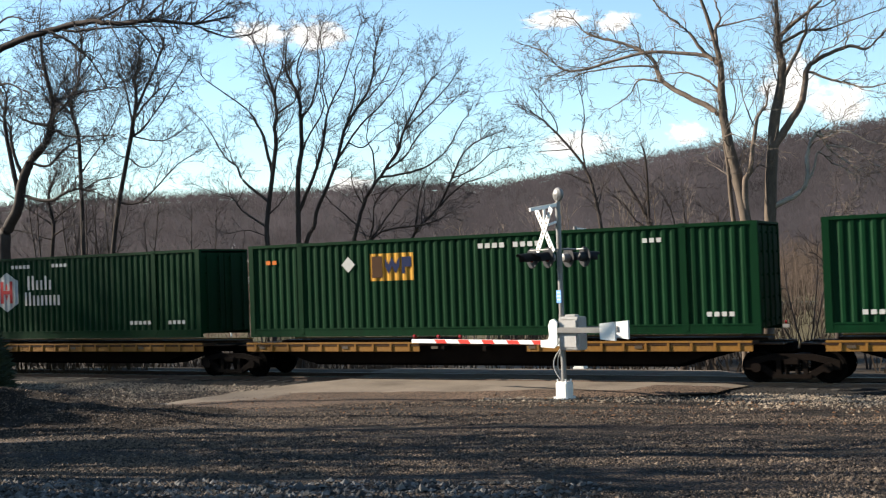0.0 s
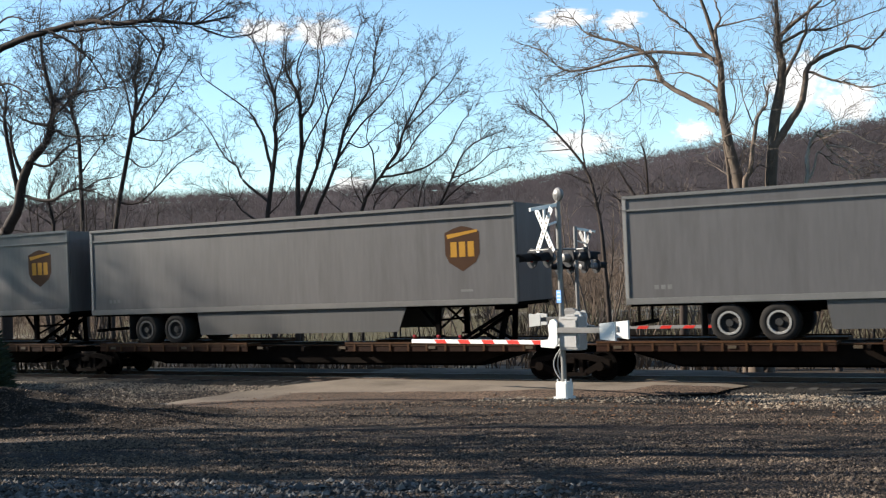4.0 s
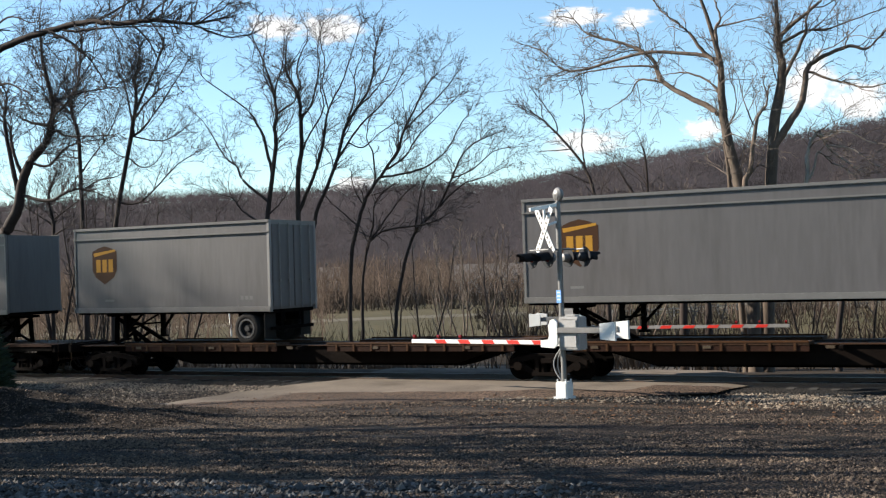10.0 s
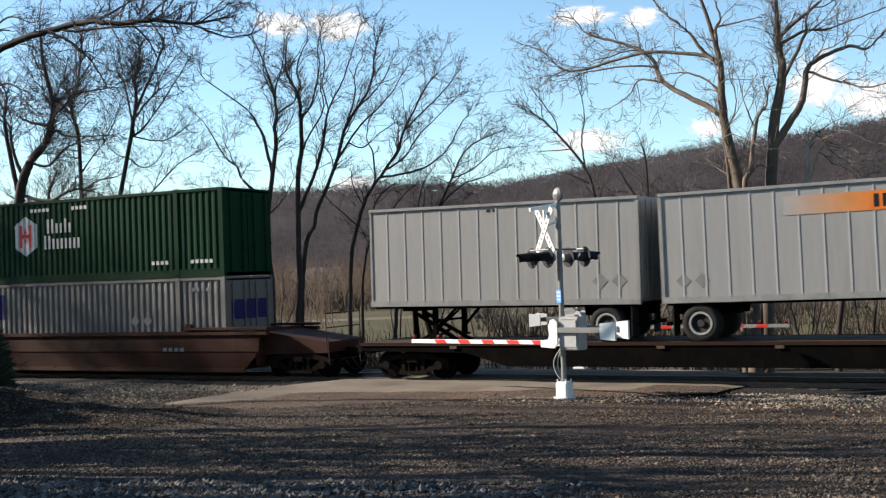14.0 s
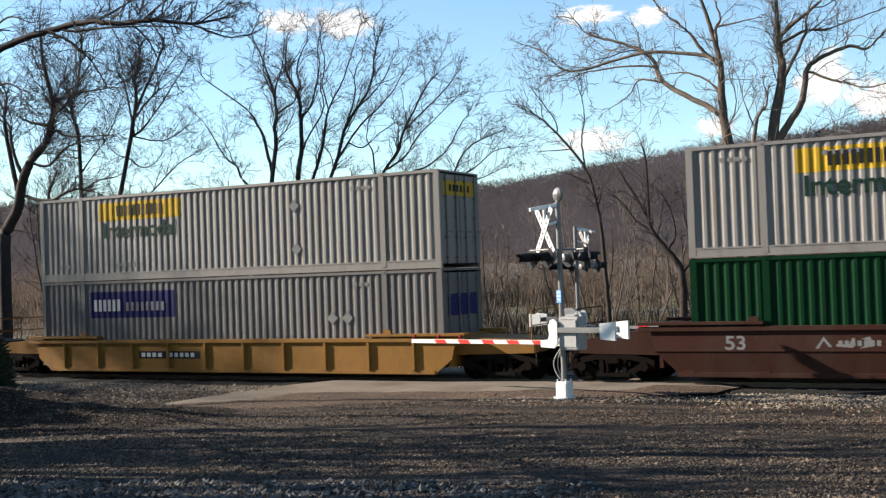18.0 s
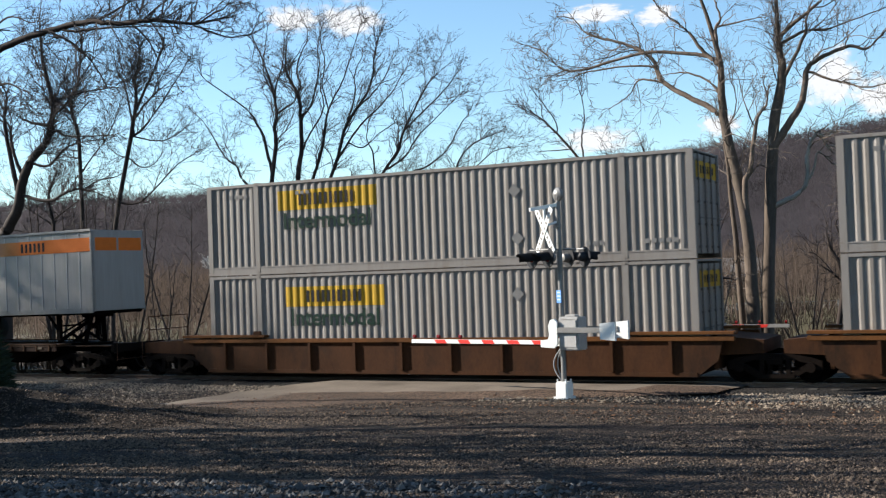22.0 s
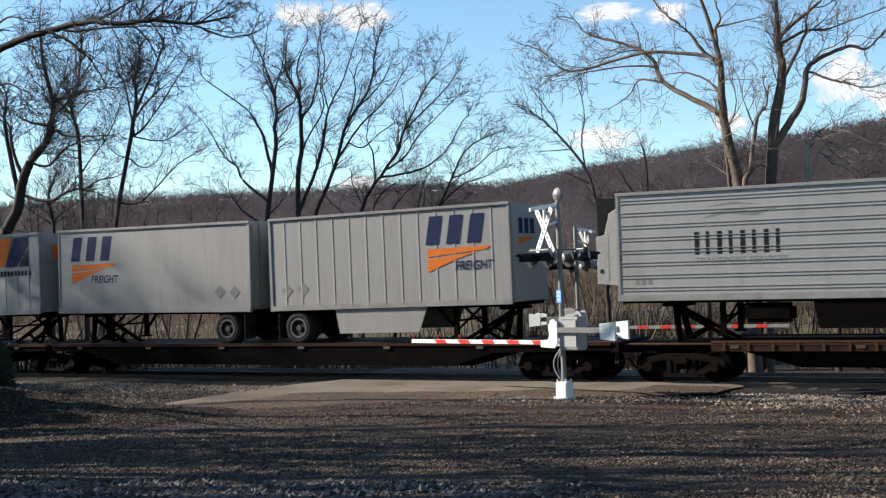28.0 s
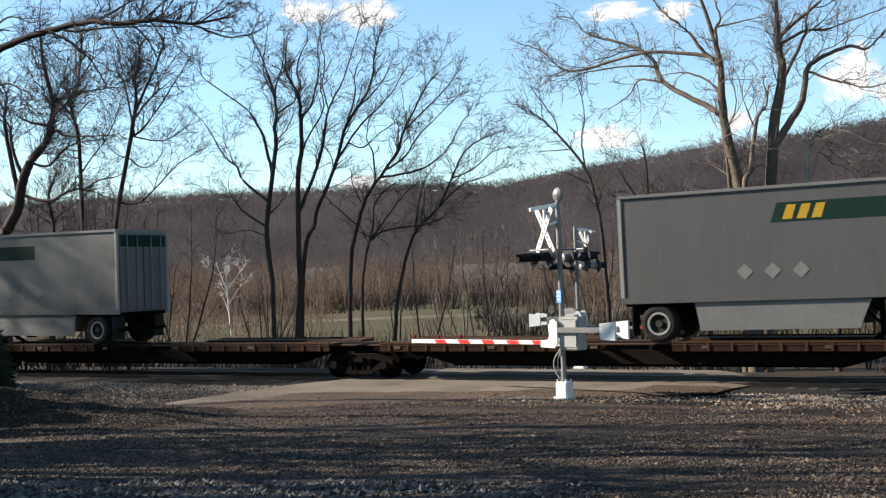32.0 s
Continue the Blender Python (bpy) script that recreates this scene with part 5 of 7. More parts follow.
def grid(xs, ys, zf):
    vs = [(x, y, zf(x, y)) for y in ys for x in xs]
    nx = len(xs)
    fs = [(j * nx + i, j * nx + i + 1, (j + 1) * nx + i + 1, (j + 1) * nx + i) for j in range(len(ys) - 1) for i in range(nx - 1)]
    return vs, fs


def spaced(lo, a, b, hi, fine, coarse_n):
    return [lo + (a - lo) * (k / coarse_n) ** 0.5 for k in range(coarse_n)] + [a + (b - a) * k / fine for k in range(fine)] + [b + (hi - b) * (k / coarse_n) ** 2 for k in range(coarse_n + 1)]


vs, fs = grid(spaced(-2500, -50, 15, 2500, 130, 14), spaced(-2500, -32, 14, 3000, 110, 14), ground_z)
me = bpy.data.meshes.new("ground")
me.from_pydata(vs, [], fs)
me.materials.append(M_LOT)
me.materials.append(M_FIELD)
me.materials.append(M_SOIL)
for p in me.polygons:
    p.use_smooth = True
    p.material_index = 0 if p.center.y < 2.5 else 2 if p.center.y < 26 else 1
tagged(new("ground", me), "dark gravel lot and winter grass field around the crossing", "ground", kind="structure")


def strip(name, xs, ys, zf, material, label, category):
    v, f = grid(xs, ys, zf)
    m = bpy.data.meshes.new(name)
    m.from_pydata(v, [], f)
    m.materials.append(material)
    for p in m.polygons:
        p.use_smooth = True
    return tagged(new(name, m), label, category, kind="structure")


# ballast bed, with shoulders that run down to the ground
def bed_z(x, y):
    a = abs(y)
    top = -0.17
    z = top if a < 1.9 else top - (a - 1.9) * 0.45
    return max(z, ground_z(x, y) - 0.06) + 0.035 * noise.noise(Vector((x * 4, y * 4, 2)))


strip("ballast_bed", [-140 + k * 0.9 for k in range(250)], [-3.4 + k * 0.2 for k in range(35)], lambda x, y: bed_z(x, y) + 0.03, M_BALLAST, "grey crushed stone track bed", "track bed")

# Dark strip: the train's shade on the stone is put into its colour.
M_BED_SHADE = stony("shade_dark_ballast", 14.0, (0.004, 0.0033, 0.0029), (0.017, 0.0135, 0.011))
strip("fouled_ballast", [-140 + k * 0.9 for k in range(250)], [-2.15 + k * 0.2 for k in range(22)], lambda x, y: bed_z(x, y) + 0.045, M_BED_SHADE, "stone between the rails, darkened for shade under the train", "track bed")

# two rails with their heads, on timber ties
for s in (-1, 1):
    y = s * 0.755
    out = [(-0.065, -0.175), (0.065, -0.175), (0.065, -0.16), (0.012, -0.14), (0.012, -0.045), (0.036, -0.035), (0.036, -0.004), (-0.036, -0.004), (-0.036, -0.035), (-0.012, -0.045), (-0.012, -0.14), (-0.065, -0.16)]
    bm = bmesh.new()
    f = bm.faces.new([bm.verts.new((-150, y + a, b)) for a, b in out])
    g = bmesh.ops.extrude_face_region(bm, geom=[f])
    bmesh.ops.translate(bm, vec=(280, 0, 0), verts=[v for v in g["geom"] if isinstance(v, bmesh.types.BMVert)])
    bmesh.ops.recalc_face_normals(bm, faces=bm.faces)
    rail = part("rail", bm, M_RAIL)
    tagged(rail, "rusty steel rail with a polished head", "rail", kind="structure")
    part("rail_head", box(-150, 130, y - 0.034, y + 0.034, -0.003, 0.0), M_RAILTOP, rail)

# timber ties, each a block of its own, where the camera looks
tie_me = mesh_of(box(-0.115, 0.115, -1.3, 1.3, -0.2, -0.165, 0.01), "tie", M_TIE)
ties = new("tie_row")
tagged(ties, "row of dark tarred timber railway ties", "railway ties", kind="structure")
rt = random.Random(5)
for k in range(130):
    x = -66 + k * 0.54
    if not -20 < x < -6.5:
        piece("tie", tie_me, ties, pose(x + rt.uniform(-0.03, 0.03), rt.uniform(-0.04, 0.04), 0.05 + rt.uniform(-0.01, 0.01), 0, 0, rt.uniform(-1, 1)))

# paved road over the crossing, which bends away beside the line
def road_edges(t):
    """Both edges of the road at t from the far side (0) to where it leaves (1)."""
    line_l = [Vector((-24.5, 16.0)), Vector((-21.8, 6.0)), Vector((-19.6, 0.0)), Vector((-20.5, -2.2)), Vector((-21.8, -4.2)), Vector((-23.1, -6.6)), Vector((-26.5, -8.2)), Vector((-36.0, -9.4))]
    line_r = [Vector((-13.0, 16.0)), Vector((-9.6, 6.0)), Vector((-7.0, 0.0)), Vector((-7.6, -2.5)), Vector((-12.3, -4.1)), Vector((-17.5, -7.1)), Vector((-23.0, -9.8)), Vector((-36.0, -13.0))]
    k = t * (len(line_l) - 1)
    i = min(int(k), len(line_l) - 2)
    return line_l[i].lerp(line_l[i + 1], k - i), line_r[i].lerp(line_r[i + 1], k - i)


bm = bmesh.new()
prev = None
for i in range(141):
    l, r = road_edges(i / 140)
    row = []
    for j in range(25):
        p = l.lerp(r, j / 24)
        lift = 0.03 if abs(p.y) > 2.2 else 0.125
        if 2.2 < abs(p.y) < 3.6:
            lift = 0.125 - (abs(p.y) - 2.2) / 1.4 * 0.095
        edge = 0.05 if j in (0, 24) else 0.0
        w = 0.12 * noise.noise(Vector((p.x * 0.8, p.y * 0.8, 9))) if j in (0, 24) else 0
        row.append(bm.verts.new((p.x, p.y + w, max(ground_z(p.x, p.y), -0.16 if abs(p.y) < 4 else -9) + lift - edge)))
    if prev:
        for j in range(24):
            bm.faces.new((prev[j], row[j], row[j + 1], prev[j + 1])).material_index = 1 if i > 52 and j + 9 * noise.noise(Vector((row[j].co.x * 0.3, row[j].co.y * 0.5, 3))) > max(7.5, 22 - (i - 52) * 0.6) else 0
    prev = row
bmesh.ops.recalc_face_normals(bm, faces=bm.faces)
road = part("road", bm, M_ROAD, smooth=True)
road.data.materials.append(M_DIRT)
tagged(road, "worn grey asphalt road over the railway crossing", "road", kind="structure")
for v in road.data.polygons[:1]:
    if v.normal.z < 0:
        road.data.flip_normals()

# ---- level crossing signals ----
def gate_signal(base, A, F, label, tall=4.72, arm_len=4.9, buck=1, paint=M_WPAINT, bell=True):
    """Mast with crossbuck, bell, two pairs of lamps, gate machine, arm and counterweights. A: way of the arm, F: way the front lamps face."""
    ob = new("crossing_gate")
    tagged(ob, label, "crossing signal", "signals at the crossing")
    ob.matrix_world = Matrix.Translation(base)
    A, F = Vector(A).normalized(), Vector(F).normalized()
    H = Vector((-F.y, F.x, 0))
    UP = Vector((0, 0, 1))
    def basis(x, y, o):
        z = x.cross(y)
        return Matrix(((x.x, y.x, z.x, o.x), (x.y, y.y, z.y, o.y), (x.z, y.z, z.z, o.z), (0, 0, 0, 1)))
    bm = bmesh.new()
    m = basis(A, UP.cross(A), Vector((0, 0, 0)))
    add_box(bm, -0.17, 0.17, -0.17, 0.17, -0.05, 0.4, 0.03)
    add_box(bm, -0.21, 0.21, -0.21, 0.21, -0.05, 0.02, 0.01)
    for sx in (-0.12, 0.12):
        for sy in (-0.12, 0.12):
            add_bar(bm, (sx, sy, 0.4), (sx, sy, 0.46), 0.04, sides=6)
    bmesh.ops.transform(bm, matrix=m, verts=bm.verts)
    part("base", bm, M_WPAINT, ob, "white junction box base")
    bm = bmesh.new()
    add_bar(bm, (0, 0, 0.38), (0, 0, tall), 0.135, sides=16)
    for z in (2.05, 3.2, 3.9, 4.3):
        add_bar(bm, (0, 0, z), (0, 0, z + 0.05), 0.16, sides=16)
    part("mast", bm, M_SILVER, ob, "grey aluminium mast")
    # bell on top
    if bell:
        bm = lathe([(0.02, -0.1), (0.15, -0.09), (0.185, -0.03), (0.175, 0.02), (0.11, 0.07), (0.03, 0.1)], "X", 20)
        bmesh.ops.transform(bm, matrix=basis(F, H, Vector((0, 0, tall + 0.19))), verts=bm.verts)
        add_bar(bm, (0, 0, tall - 0.02), (0, 0, tall + 0.05), 0.09, sides=10)
        part("bell", bm, M_SILVER, ob, "round grey warning bell")
    # crossbuck of two crossed boards, hung from a bracket
    c = F * 0.42 - H * 0.02 + UP * (tall - 0.72)
    for s in (-1, 1):
        bm = box(-0.66, 0.66, -0.08, 0.08, -0.008, 0.008)
        x = (H * math.cos(radians(57)) + UP * math.sin(radians(57)) * s).normalized()
        y = F.cross(x)
        bmesh.ops.transform(bm, matrix=basis(x, y, c + F * (0.012 * s)), verts=bm.verts)
        board = part("crossbuck_board", bm, paint, ob, "white crossbuck board")
        bm = bmesh.new()
        for k in range(8):
            for q in (-1, 1):
                add_box(bm, -0.57 + k * 0.15, -0.5 + k * 0.15, -0.042, 0.042, q * 0.01 - 0.001, q * 0.01 + 0.001)
        bmesh.ops.transform(bm, matrix=basis(x, y, c + F * (0.012 * s)), verts=bm.verts)
        tagged(part("board_mark", bm, M_GREY_PRINT, board), kind="stuff")
    bm = bmesh.new()
    add_bar(bm, F * -0.02 + UP * (tall - 0.06), F * 0.85 + UP * (tall - 0.19), 0.07, 0.09)
    add_bar(bm, F * 0.42 + UP * (tall - 0.14), c, 0.05)
    add_bar(bm, UP * (tall - 0.5) + F * 0.04, F * 0.4 + UP * (tall - 0.6), 0.05)
    part("bracket", bm, M_WPAINT, ob)
    # lamps, front and back pair on crossarms
    for sgn, off in ((1, 0.6), (-1, 0.52)):
        arm = bmesh.new()
        o = F * (sgn * off) + UP * (tall - 1.33)
        add_bar(arm, UP * (tall - 1.2), o + UP * 0.12, 0.05, sides=8)
        add_bar(arm, o - H * 0.42 + UP * 0.12, o + H * 0.42 + UP * 0.12, 0.045, sides=8)
        cross = part("lamp_arm", arm, M_SILVER, ob)
        for s in (-1, 1):
            p = o + H * (0.36 * s) - UP * 0.08
            D_ = F * sgn
            m = basis(D_, UP.cross(D_), p)
            bm = lathe([(0.255, -0.012), (0.26, 0.0), (0.25, 0.012), (0.06, 0.014)], "X", 28)
            bmesh.ops.transform(bm, matrix=m, verts=bm.verts)
            disc = part("lamp_disc", bm, M_BLACKP, cross, "round black lamp background")
            bm = lathe([(0.02, -0.2), (0.1, -0.18), (0.125, -0.06), (0.125, 0.02)], "X", 20)
            bmesh.ops.transform(bm, matrix=m, verts=bm.verts)
            part("lamp_body", bm, M_BLACKP if sgn < 0 < s else M_SILVER, disc)
            bm = lathe([(0.115, 0.016), (0.1, 0.035), (0.02, 0.05)], "X", 20)
            bmesh.ops.transform(bm, matrix=m, verts=bm.verts)
            part("lens", bm, M_LENS, disc)
            bm = bmesh.new()
            ring = []
            for k in range(15):
                a = radians(-25 + 230 * k / 14)
                drop = 0.42 if 3 < k < 11 else 0.3
                ring.append((bm.verts.new((0.01, 0.15 * math.cos(a), 0.15 * math.sin(a))), bm.verts.new((drop, 0.15 * math.cos(a), 0.15 * math.sin(a) - 0.03))))
            for (a, b), (d, e) in zip(ring, ring[1:]):
                bm.faces.new((a, d, e, b))
            g = bmesh.ops.solidify(bm, geom=bm.faces[:], thickness=0.008)
            bmesh.ops.transform(bm, matrix=m, verts=bm.verts)
            part("hood", bm, M_BLACKP, disc, "black lamp hood")
    # gate machine with counterweights, arm with stripes
    gz = 1.62
    side = UP.cross(A)
    m = basis(A, side, UP * gz)
    bm = bmesh.new()
    add_box(bm, -0.6, -0.02, -0.22, 0.22, -0.42, 0.42, 0.03)
    add_box(bm, -0.56, -0.06, -0.24, 0.24, -0.36, 0.36, 0.02)
    add_box(bm, -0.45, -0.15, -0.1, 0.1, 0.42, 0.47, 0.01)
    bmesh.ops.transform(bm, matrix=m, verts=bm.verts)
    box_ob = part("gate_machine", bm, M_MACHINE, ob, "grey cast gate machine box")
    for s in (-1, 1):
        bm = bmesh.new()
        pts = [(0.46, -0.34), (0.46, -0.17), (0.25, -0.14), (0.2, -0.05), (0.22, 0.2), (0.16, 0.34), (0.06, 0.38), (-0.04, 0.3), (-0.04, -0.26), (0.06, -0.36)]
        bm = prism(pts, s * 0.29 - 0.03, s * 0.29 + 0.03)
        bmesh.ops.transform(bm, matrix=m, verts=bm.verts)
        part("arm_bracket", bm, M_WPAINT, ob, "white pivot bracket")
        bm = box(-1.45, 0.1, s * 0.29 - 0.025, s * 0.29 + 0.025, 0.02, 0.16, 0.01)
        bmesh.ops.transform(bm, matrix=m, verts=bm.verts)
        part("counterweight_bar", bm, M_SILVER, ob)
    for s in (-1, 1):
        bm = prism([(-1.72, -0.16), (-1.3, -0.12), (-1.3, 0.26), (-1.72, 0.3)], s * 0.33 - 0.04, s * 0.33 + 0.04)
        bmesh.ops.transform(bm, matrix=m, verts=bm.verts)
        part("counterweight", bm, M_WPAINT, ob, "white counterweight plate")
    zc = gz - 0.24
    n = 26
    seg = arm_len / n
    arm_ob = part("gate_arm", (lambda b: (bmesh.ops.transform(b, matrix=basis(A, side, UP * zc), verts=b.verts), b)[1])(box(0.1, 0.2 + arm_len, -0.02, 0.02, -0.055, 0.055, 0.004)), paint, ob, "striped red and white gate arm")
    for k in range(9):
        x = 0.5 + k * 0.8
        if x + 0.4 > arm_len:
            break
        bm = prism([(x, -0.05), (x + 0.36, -0.05), (x + 0.44, 0.05), (x + 0.08, 0.05)], -0.024, 0.024)
        bmesh.ops.transform(bm, matrix=basis(A, side, UP * zc), verts=bm.verts)
        part("stripe", bm, M_REDTAPE, arm_ob, "red stripe")
    for x in (arm_len + 0.1, arm_len - 0.75, arm_len - 1.5):
        bm = bmesh.new()
        add_bar(bm, (x, 0, 0.05), (x, 0, 0.1), 0.03, sides=6)
        add_bar(bm, (x - 0.035, 0, 0.13), (x + 0.035, 0, 0.13), 0.1, sides=12)
        bmesh.ops.transform(bm, matrix=basis(A, side, UP * zc), verts=bm.verts)
        part("arm_lamp", bm, M_LENS, arm_ob, "small red arm lamp")
    # blue notice, conduit
    if buck:
        m2 = basis(H, UP, UP * 2.55 + F * 0.08 + H * 0.02)
        bm = box(-0.1, 0.1, -0.16, 0.16, -0.006, 0.006)
        bmesh.ops.transform(bm, matrix=m2, verts=bm.verts)
        sign = part("notice_plate", bm, M_BLUESIGN, ob, "small blue notice plate")
        bm = bmesh.new()
        for k in range(3):
            add_box(bm, -0.07, 0.07, 0.09 - k * 0.09, 0.12 - k * 0.09, 0.007, 0.009)
            add_box(bm, -0.07, 0.07, 0.09 - k * 0.09, 0.12 - k * 0.09, -0.009, -0.007)
        bmesh.ops.transform(bm, matrix=m2, verts=bm.verts)
        part("notice_mark", bm, M_WH_PRINT, sign)
    for wide, off in ((0.16, 0.1), (0.24, 0.04)):
        tube = Wood()
        tube.tube([A * (0.08 + wide * math.sin(math.pi * k / 12)) - side * off + UP * (gz - 0.38 - k / 12 * 0.85) for k in range(13)], [0.02] * 13, 8)
        part("conduit", tube.mesh("conduit", M_CABLE), None, ob, "bent grey cable conduit")
    return ob


gate_signal(Vector((-11.1, -3.85, -0.12)), (-4.75, 0.85, 0), (-0.55, -0.83, 0), "white and grey crossing signal mast with lowered gate arm", 4.95, 4.75)
gate_signal(Vector((-14.85, 7.0, -0.35)), (7.3, 0.2, 0), (0.55, 0.83, 0), "crossing signal mast beyond the track, gate arm lowered", 4.95, 7.0, 0, M_WDULL, False)

# ---- mound, loose stones ----
def mound_z(x, y):
    """A low bank that rises away from the road, highest along one crest."""
    t = min(max((-17.5 - x) / 10.0, 0), 1)
    high = 0.14 * min(t * 5, 1) + 0.95 * t * t * (3 - 2 * t)
    c = y + 9.3 - 0.1 * (x + 22)
    k = math.exp(-(c / (2.6 if c < 0 else 1.5)) ** 2)
    lump = 0.1 * noise.noise(Vector((x * 1.1, y * 1.1, 6))) + 0.05 * noise.noise(Vector((x * 4, y * 4, 8)))
    return ground_z(x, y) - 0.05 + high * k * (1 + 0.2 * noise.noise(Vector((x * 0.6, y * 0.6, 4)))) + lump * k * min(t * 4, 1)


strip("soil_mound", [-37 + k * 0.25 for k in range(80)], [-15.5 + k * 0.2 for k in range(48)], mound_z, M_MOUND, "low bank of soil and dead leaves, darkened for shade", "mound")


def stones(name, label, seed, count, spot, size, material, rounded=False):
    """Loose stones as one mass: each a rough eight-sided lump half sunk in the ground."""
    rng = random.Random(seed)
    v, f = [], []
    for _ in range(count):
        x, y, z = spot(rng)
        s = rng.uniform(*size) * (1.7 if rng.random() < 0.06 else 1)
        k = len(v)
        a = rng.uniform(0, 6.283)
        if rounded:
            wide, flat = rng.uniform(0.7, 1.2), rng.uniform(0.6, 1.0)
            for up, out in ((-0.1, 0.9), (0.3, 1.0), (0.6, 0.68)):
                for q in range(6):
                    w = a + q * 1.047 + rng.uniform(-0.25, 0.25)
                    v.append((x + s * out * wide * rng.uniform(0.85, 1.1) * math.cos(w), y + s * out * rng.uniform(0.85, 1.1) * math.sin(w), z + s * flat * (up + rng.uniform(-0.08, 0.08))))
            for ring in (0, 6):
                for q in range(6):
                    f.append((k + ring + q, k + ring + (q + 1) % 6, k + ring + 6 + (q + 1) % 6, k + ring + 6 + q))
            f.append(tuple(k + 12 + q for q in range(6)))
            continue
        for q in range(4):
            w = a + q * 1.571 + rng.uniform(-0.4, 0.4)
            v.append((x + s * rng.uniform(0.6, 1.1) * math.cos(w), y + s * rng.uniform(0.6, 1.1) * math.sin(w), z + s * rng.uniform(-0.1, 0.3)))
        v.append((x + rng.uniform(-0.3, 0.3) * s, y + rng.uniform(-0.3, 0.3) * s, z + s * rng.uniform(0.5, 0.95)))
        for q in range(4):
            f.append((k + q, k + (q + 1) % 4, k + 4))
    me = bpy.data.meshes.new(name)
    me.from_pydata(v, [], f)
    me.materials.append(material)
    return tagged(new(name, me), label, "stones", kind="stuff")


def island_stone(name, dark, light, vary=0.2, scale=9, fine=50):
    """Stone whose tone changes from lump to lump."""
    m = mat(name, (1, 1, 1), 0.9, vary=vary, scale=scale, fine=fine, bump=0.2 if scale > 1 else 0, spec=0.2 if scale > 1 else 0.05)
    n, ln = m.node_tree.nodes, m.node_tree.links
    geo, ramp = n.new("ShaderNodeNewGeometry"), n.new("ShaderNodeValToRGB")
    ramp.color_ramp.elements[0].color, ramp.color_ramp.elements[1].color = (*dark, 1), (*light, 1)
    ln.new(geo.outputs["Random Per Island"], ramp.inputs["Fac"])
    mix = [q for q in n if q.type == "MIX"][0]
    ln.new(ramp.outputs["Color"], mix.inputs["A"])
    return m


M_ST_DARK = island_stone("dark_gravel_stone", (0.005, 0.0036, 0.0027), (0.15, 0.11, 0.08))
M_ST_PALE = island_stone("tan_ballast_stone", (0.022, 0.0168, 0.0124), (0.29, 0.23, 0.17))
M_ST_GREY = island_stone("grey_stone", (0.012, 0.0115, 0.011), (0.12, 0.115, 0.11))
M_LEAF = island_stone("dead_brown_leaf", (0.05, 0.025, 0.013), (0.16, 0.085, 0.045))


def lot_spot(r):
    """Bands of coarser gravel, set along the tree shadows' direction."""
    while True:
        y = -18.6 + 14.2 * r.random() ** 1.15
        x = r.uniform(-25.5 - (y + 9.6) * 1.12, -1.2)
        u, v = x * 0.94 + y * 0.34, y * 0.94 - x * 0.34
        if noise.noise(Vector((u * 0.13, v * 0.95, 12))) + 0.5 * noise.noise(Vector((u * 0.5, v * 2.4, 3))) > r.uniform(-0.3, 0.4):
            return x, y, max(ground_z(x, y), mound_z(x, y))


def bank_spot(r):
    x = r.uniform(-46, -18.5)
    y = r.uniform(-3.6, -2.2) if r.random() < 0.6 else r.uniform(-7.5, -2.6)
    l = min(max((-1.0 - y) * 0.62, 0), 4.5)
    if x > -19.7 - l:
        x -= 5
    return x, y, max(bed_z(x, y) + 0.03, ground_z(x, y))


def right_spot(r):
    x = r.uniform(-7.2, 2)
    y = -2.15 - abs(r.gauss(0, 1.1))
    return x, y, max(bed_z(x, y) + 0.03 if y > -3.4 else -9, ground_z(x, y))


def verge_spot(r):
    t = r.random()
    x = -13.2 + 7 * t
    y = -4.5 + 1.2 * t + r.gauss(0, 0.35)
    return x, y, ground_z(x, y) + 0.01


def edge_spot(r):
    while True:
        x, v = r.uniform(-18, -6), r.random()
        y = -17.25 + (x + 16.5) * 0.27 - 2.6 * v
        if noise.noise(Vector((x * 0.7, y * 0.7, 3))) > r.uniform(-0.9, 0.1) - 0.4 * v:
            return x, y, ground_z(x, y)


stones("lot_gravel", "loose dark gravel on the lot", 41, 95000, lot_spot, (0.01, 0.036), M_ST_DARK)
stones("ballast_stones", "loose grey ballast stones beside the track", 42, 20000, bank_spot, (0.025, 0.055), M_ST_PALE)
stones("crossing_gravel", "pale loose gravel beside the crossing", 43, 8000, right_spot, (0.02, 0.05), M_ST_PALE)
stones("verge_gravel", "pale gravel along the road's edge", 44, 1500, verge_spot, (0.015, 0.045), M_ST_PALE)
stones("large_stones", "larger grey stones at the lot's edge", 45, 2600, edge_spot, (0.03, 0.085), M_ST_GREY)
stones("dead_leaves", "scattered brown dead leaves", 46, 700, lambda r: (r.uniform(-20, -3), r.uniform(-8, -3.6), -0.15), (0.02, 0.05), M_LEAF)


def mound_spot(r):
    while True:
        x, y = r.uniform(-31, -17.8), r.uniform(-14, -7)
        z = mound_z(x, y)
        if z > ground_z(x, y):
            return x, y, z


M_CLOD = island_stone("brown_soil_clod", (0.006, 0.0045, 0.0033), (0.06, 0.042, 0.03))
stones("mound_clods", "dark clods and litter on the mound", 47, 9000, mound_spot, (0.012, 0.045), M_CLOD)

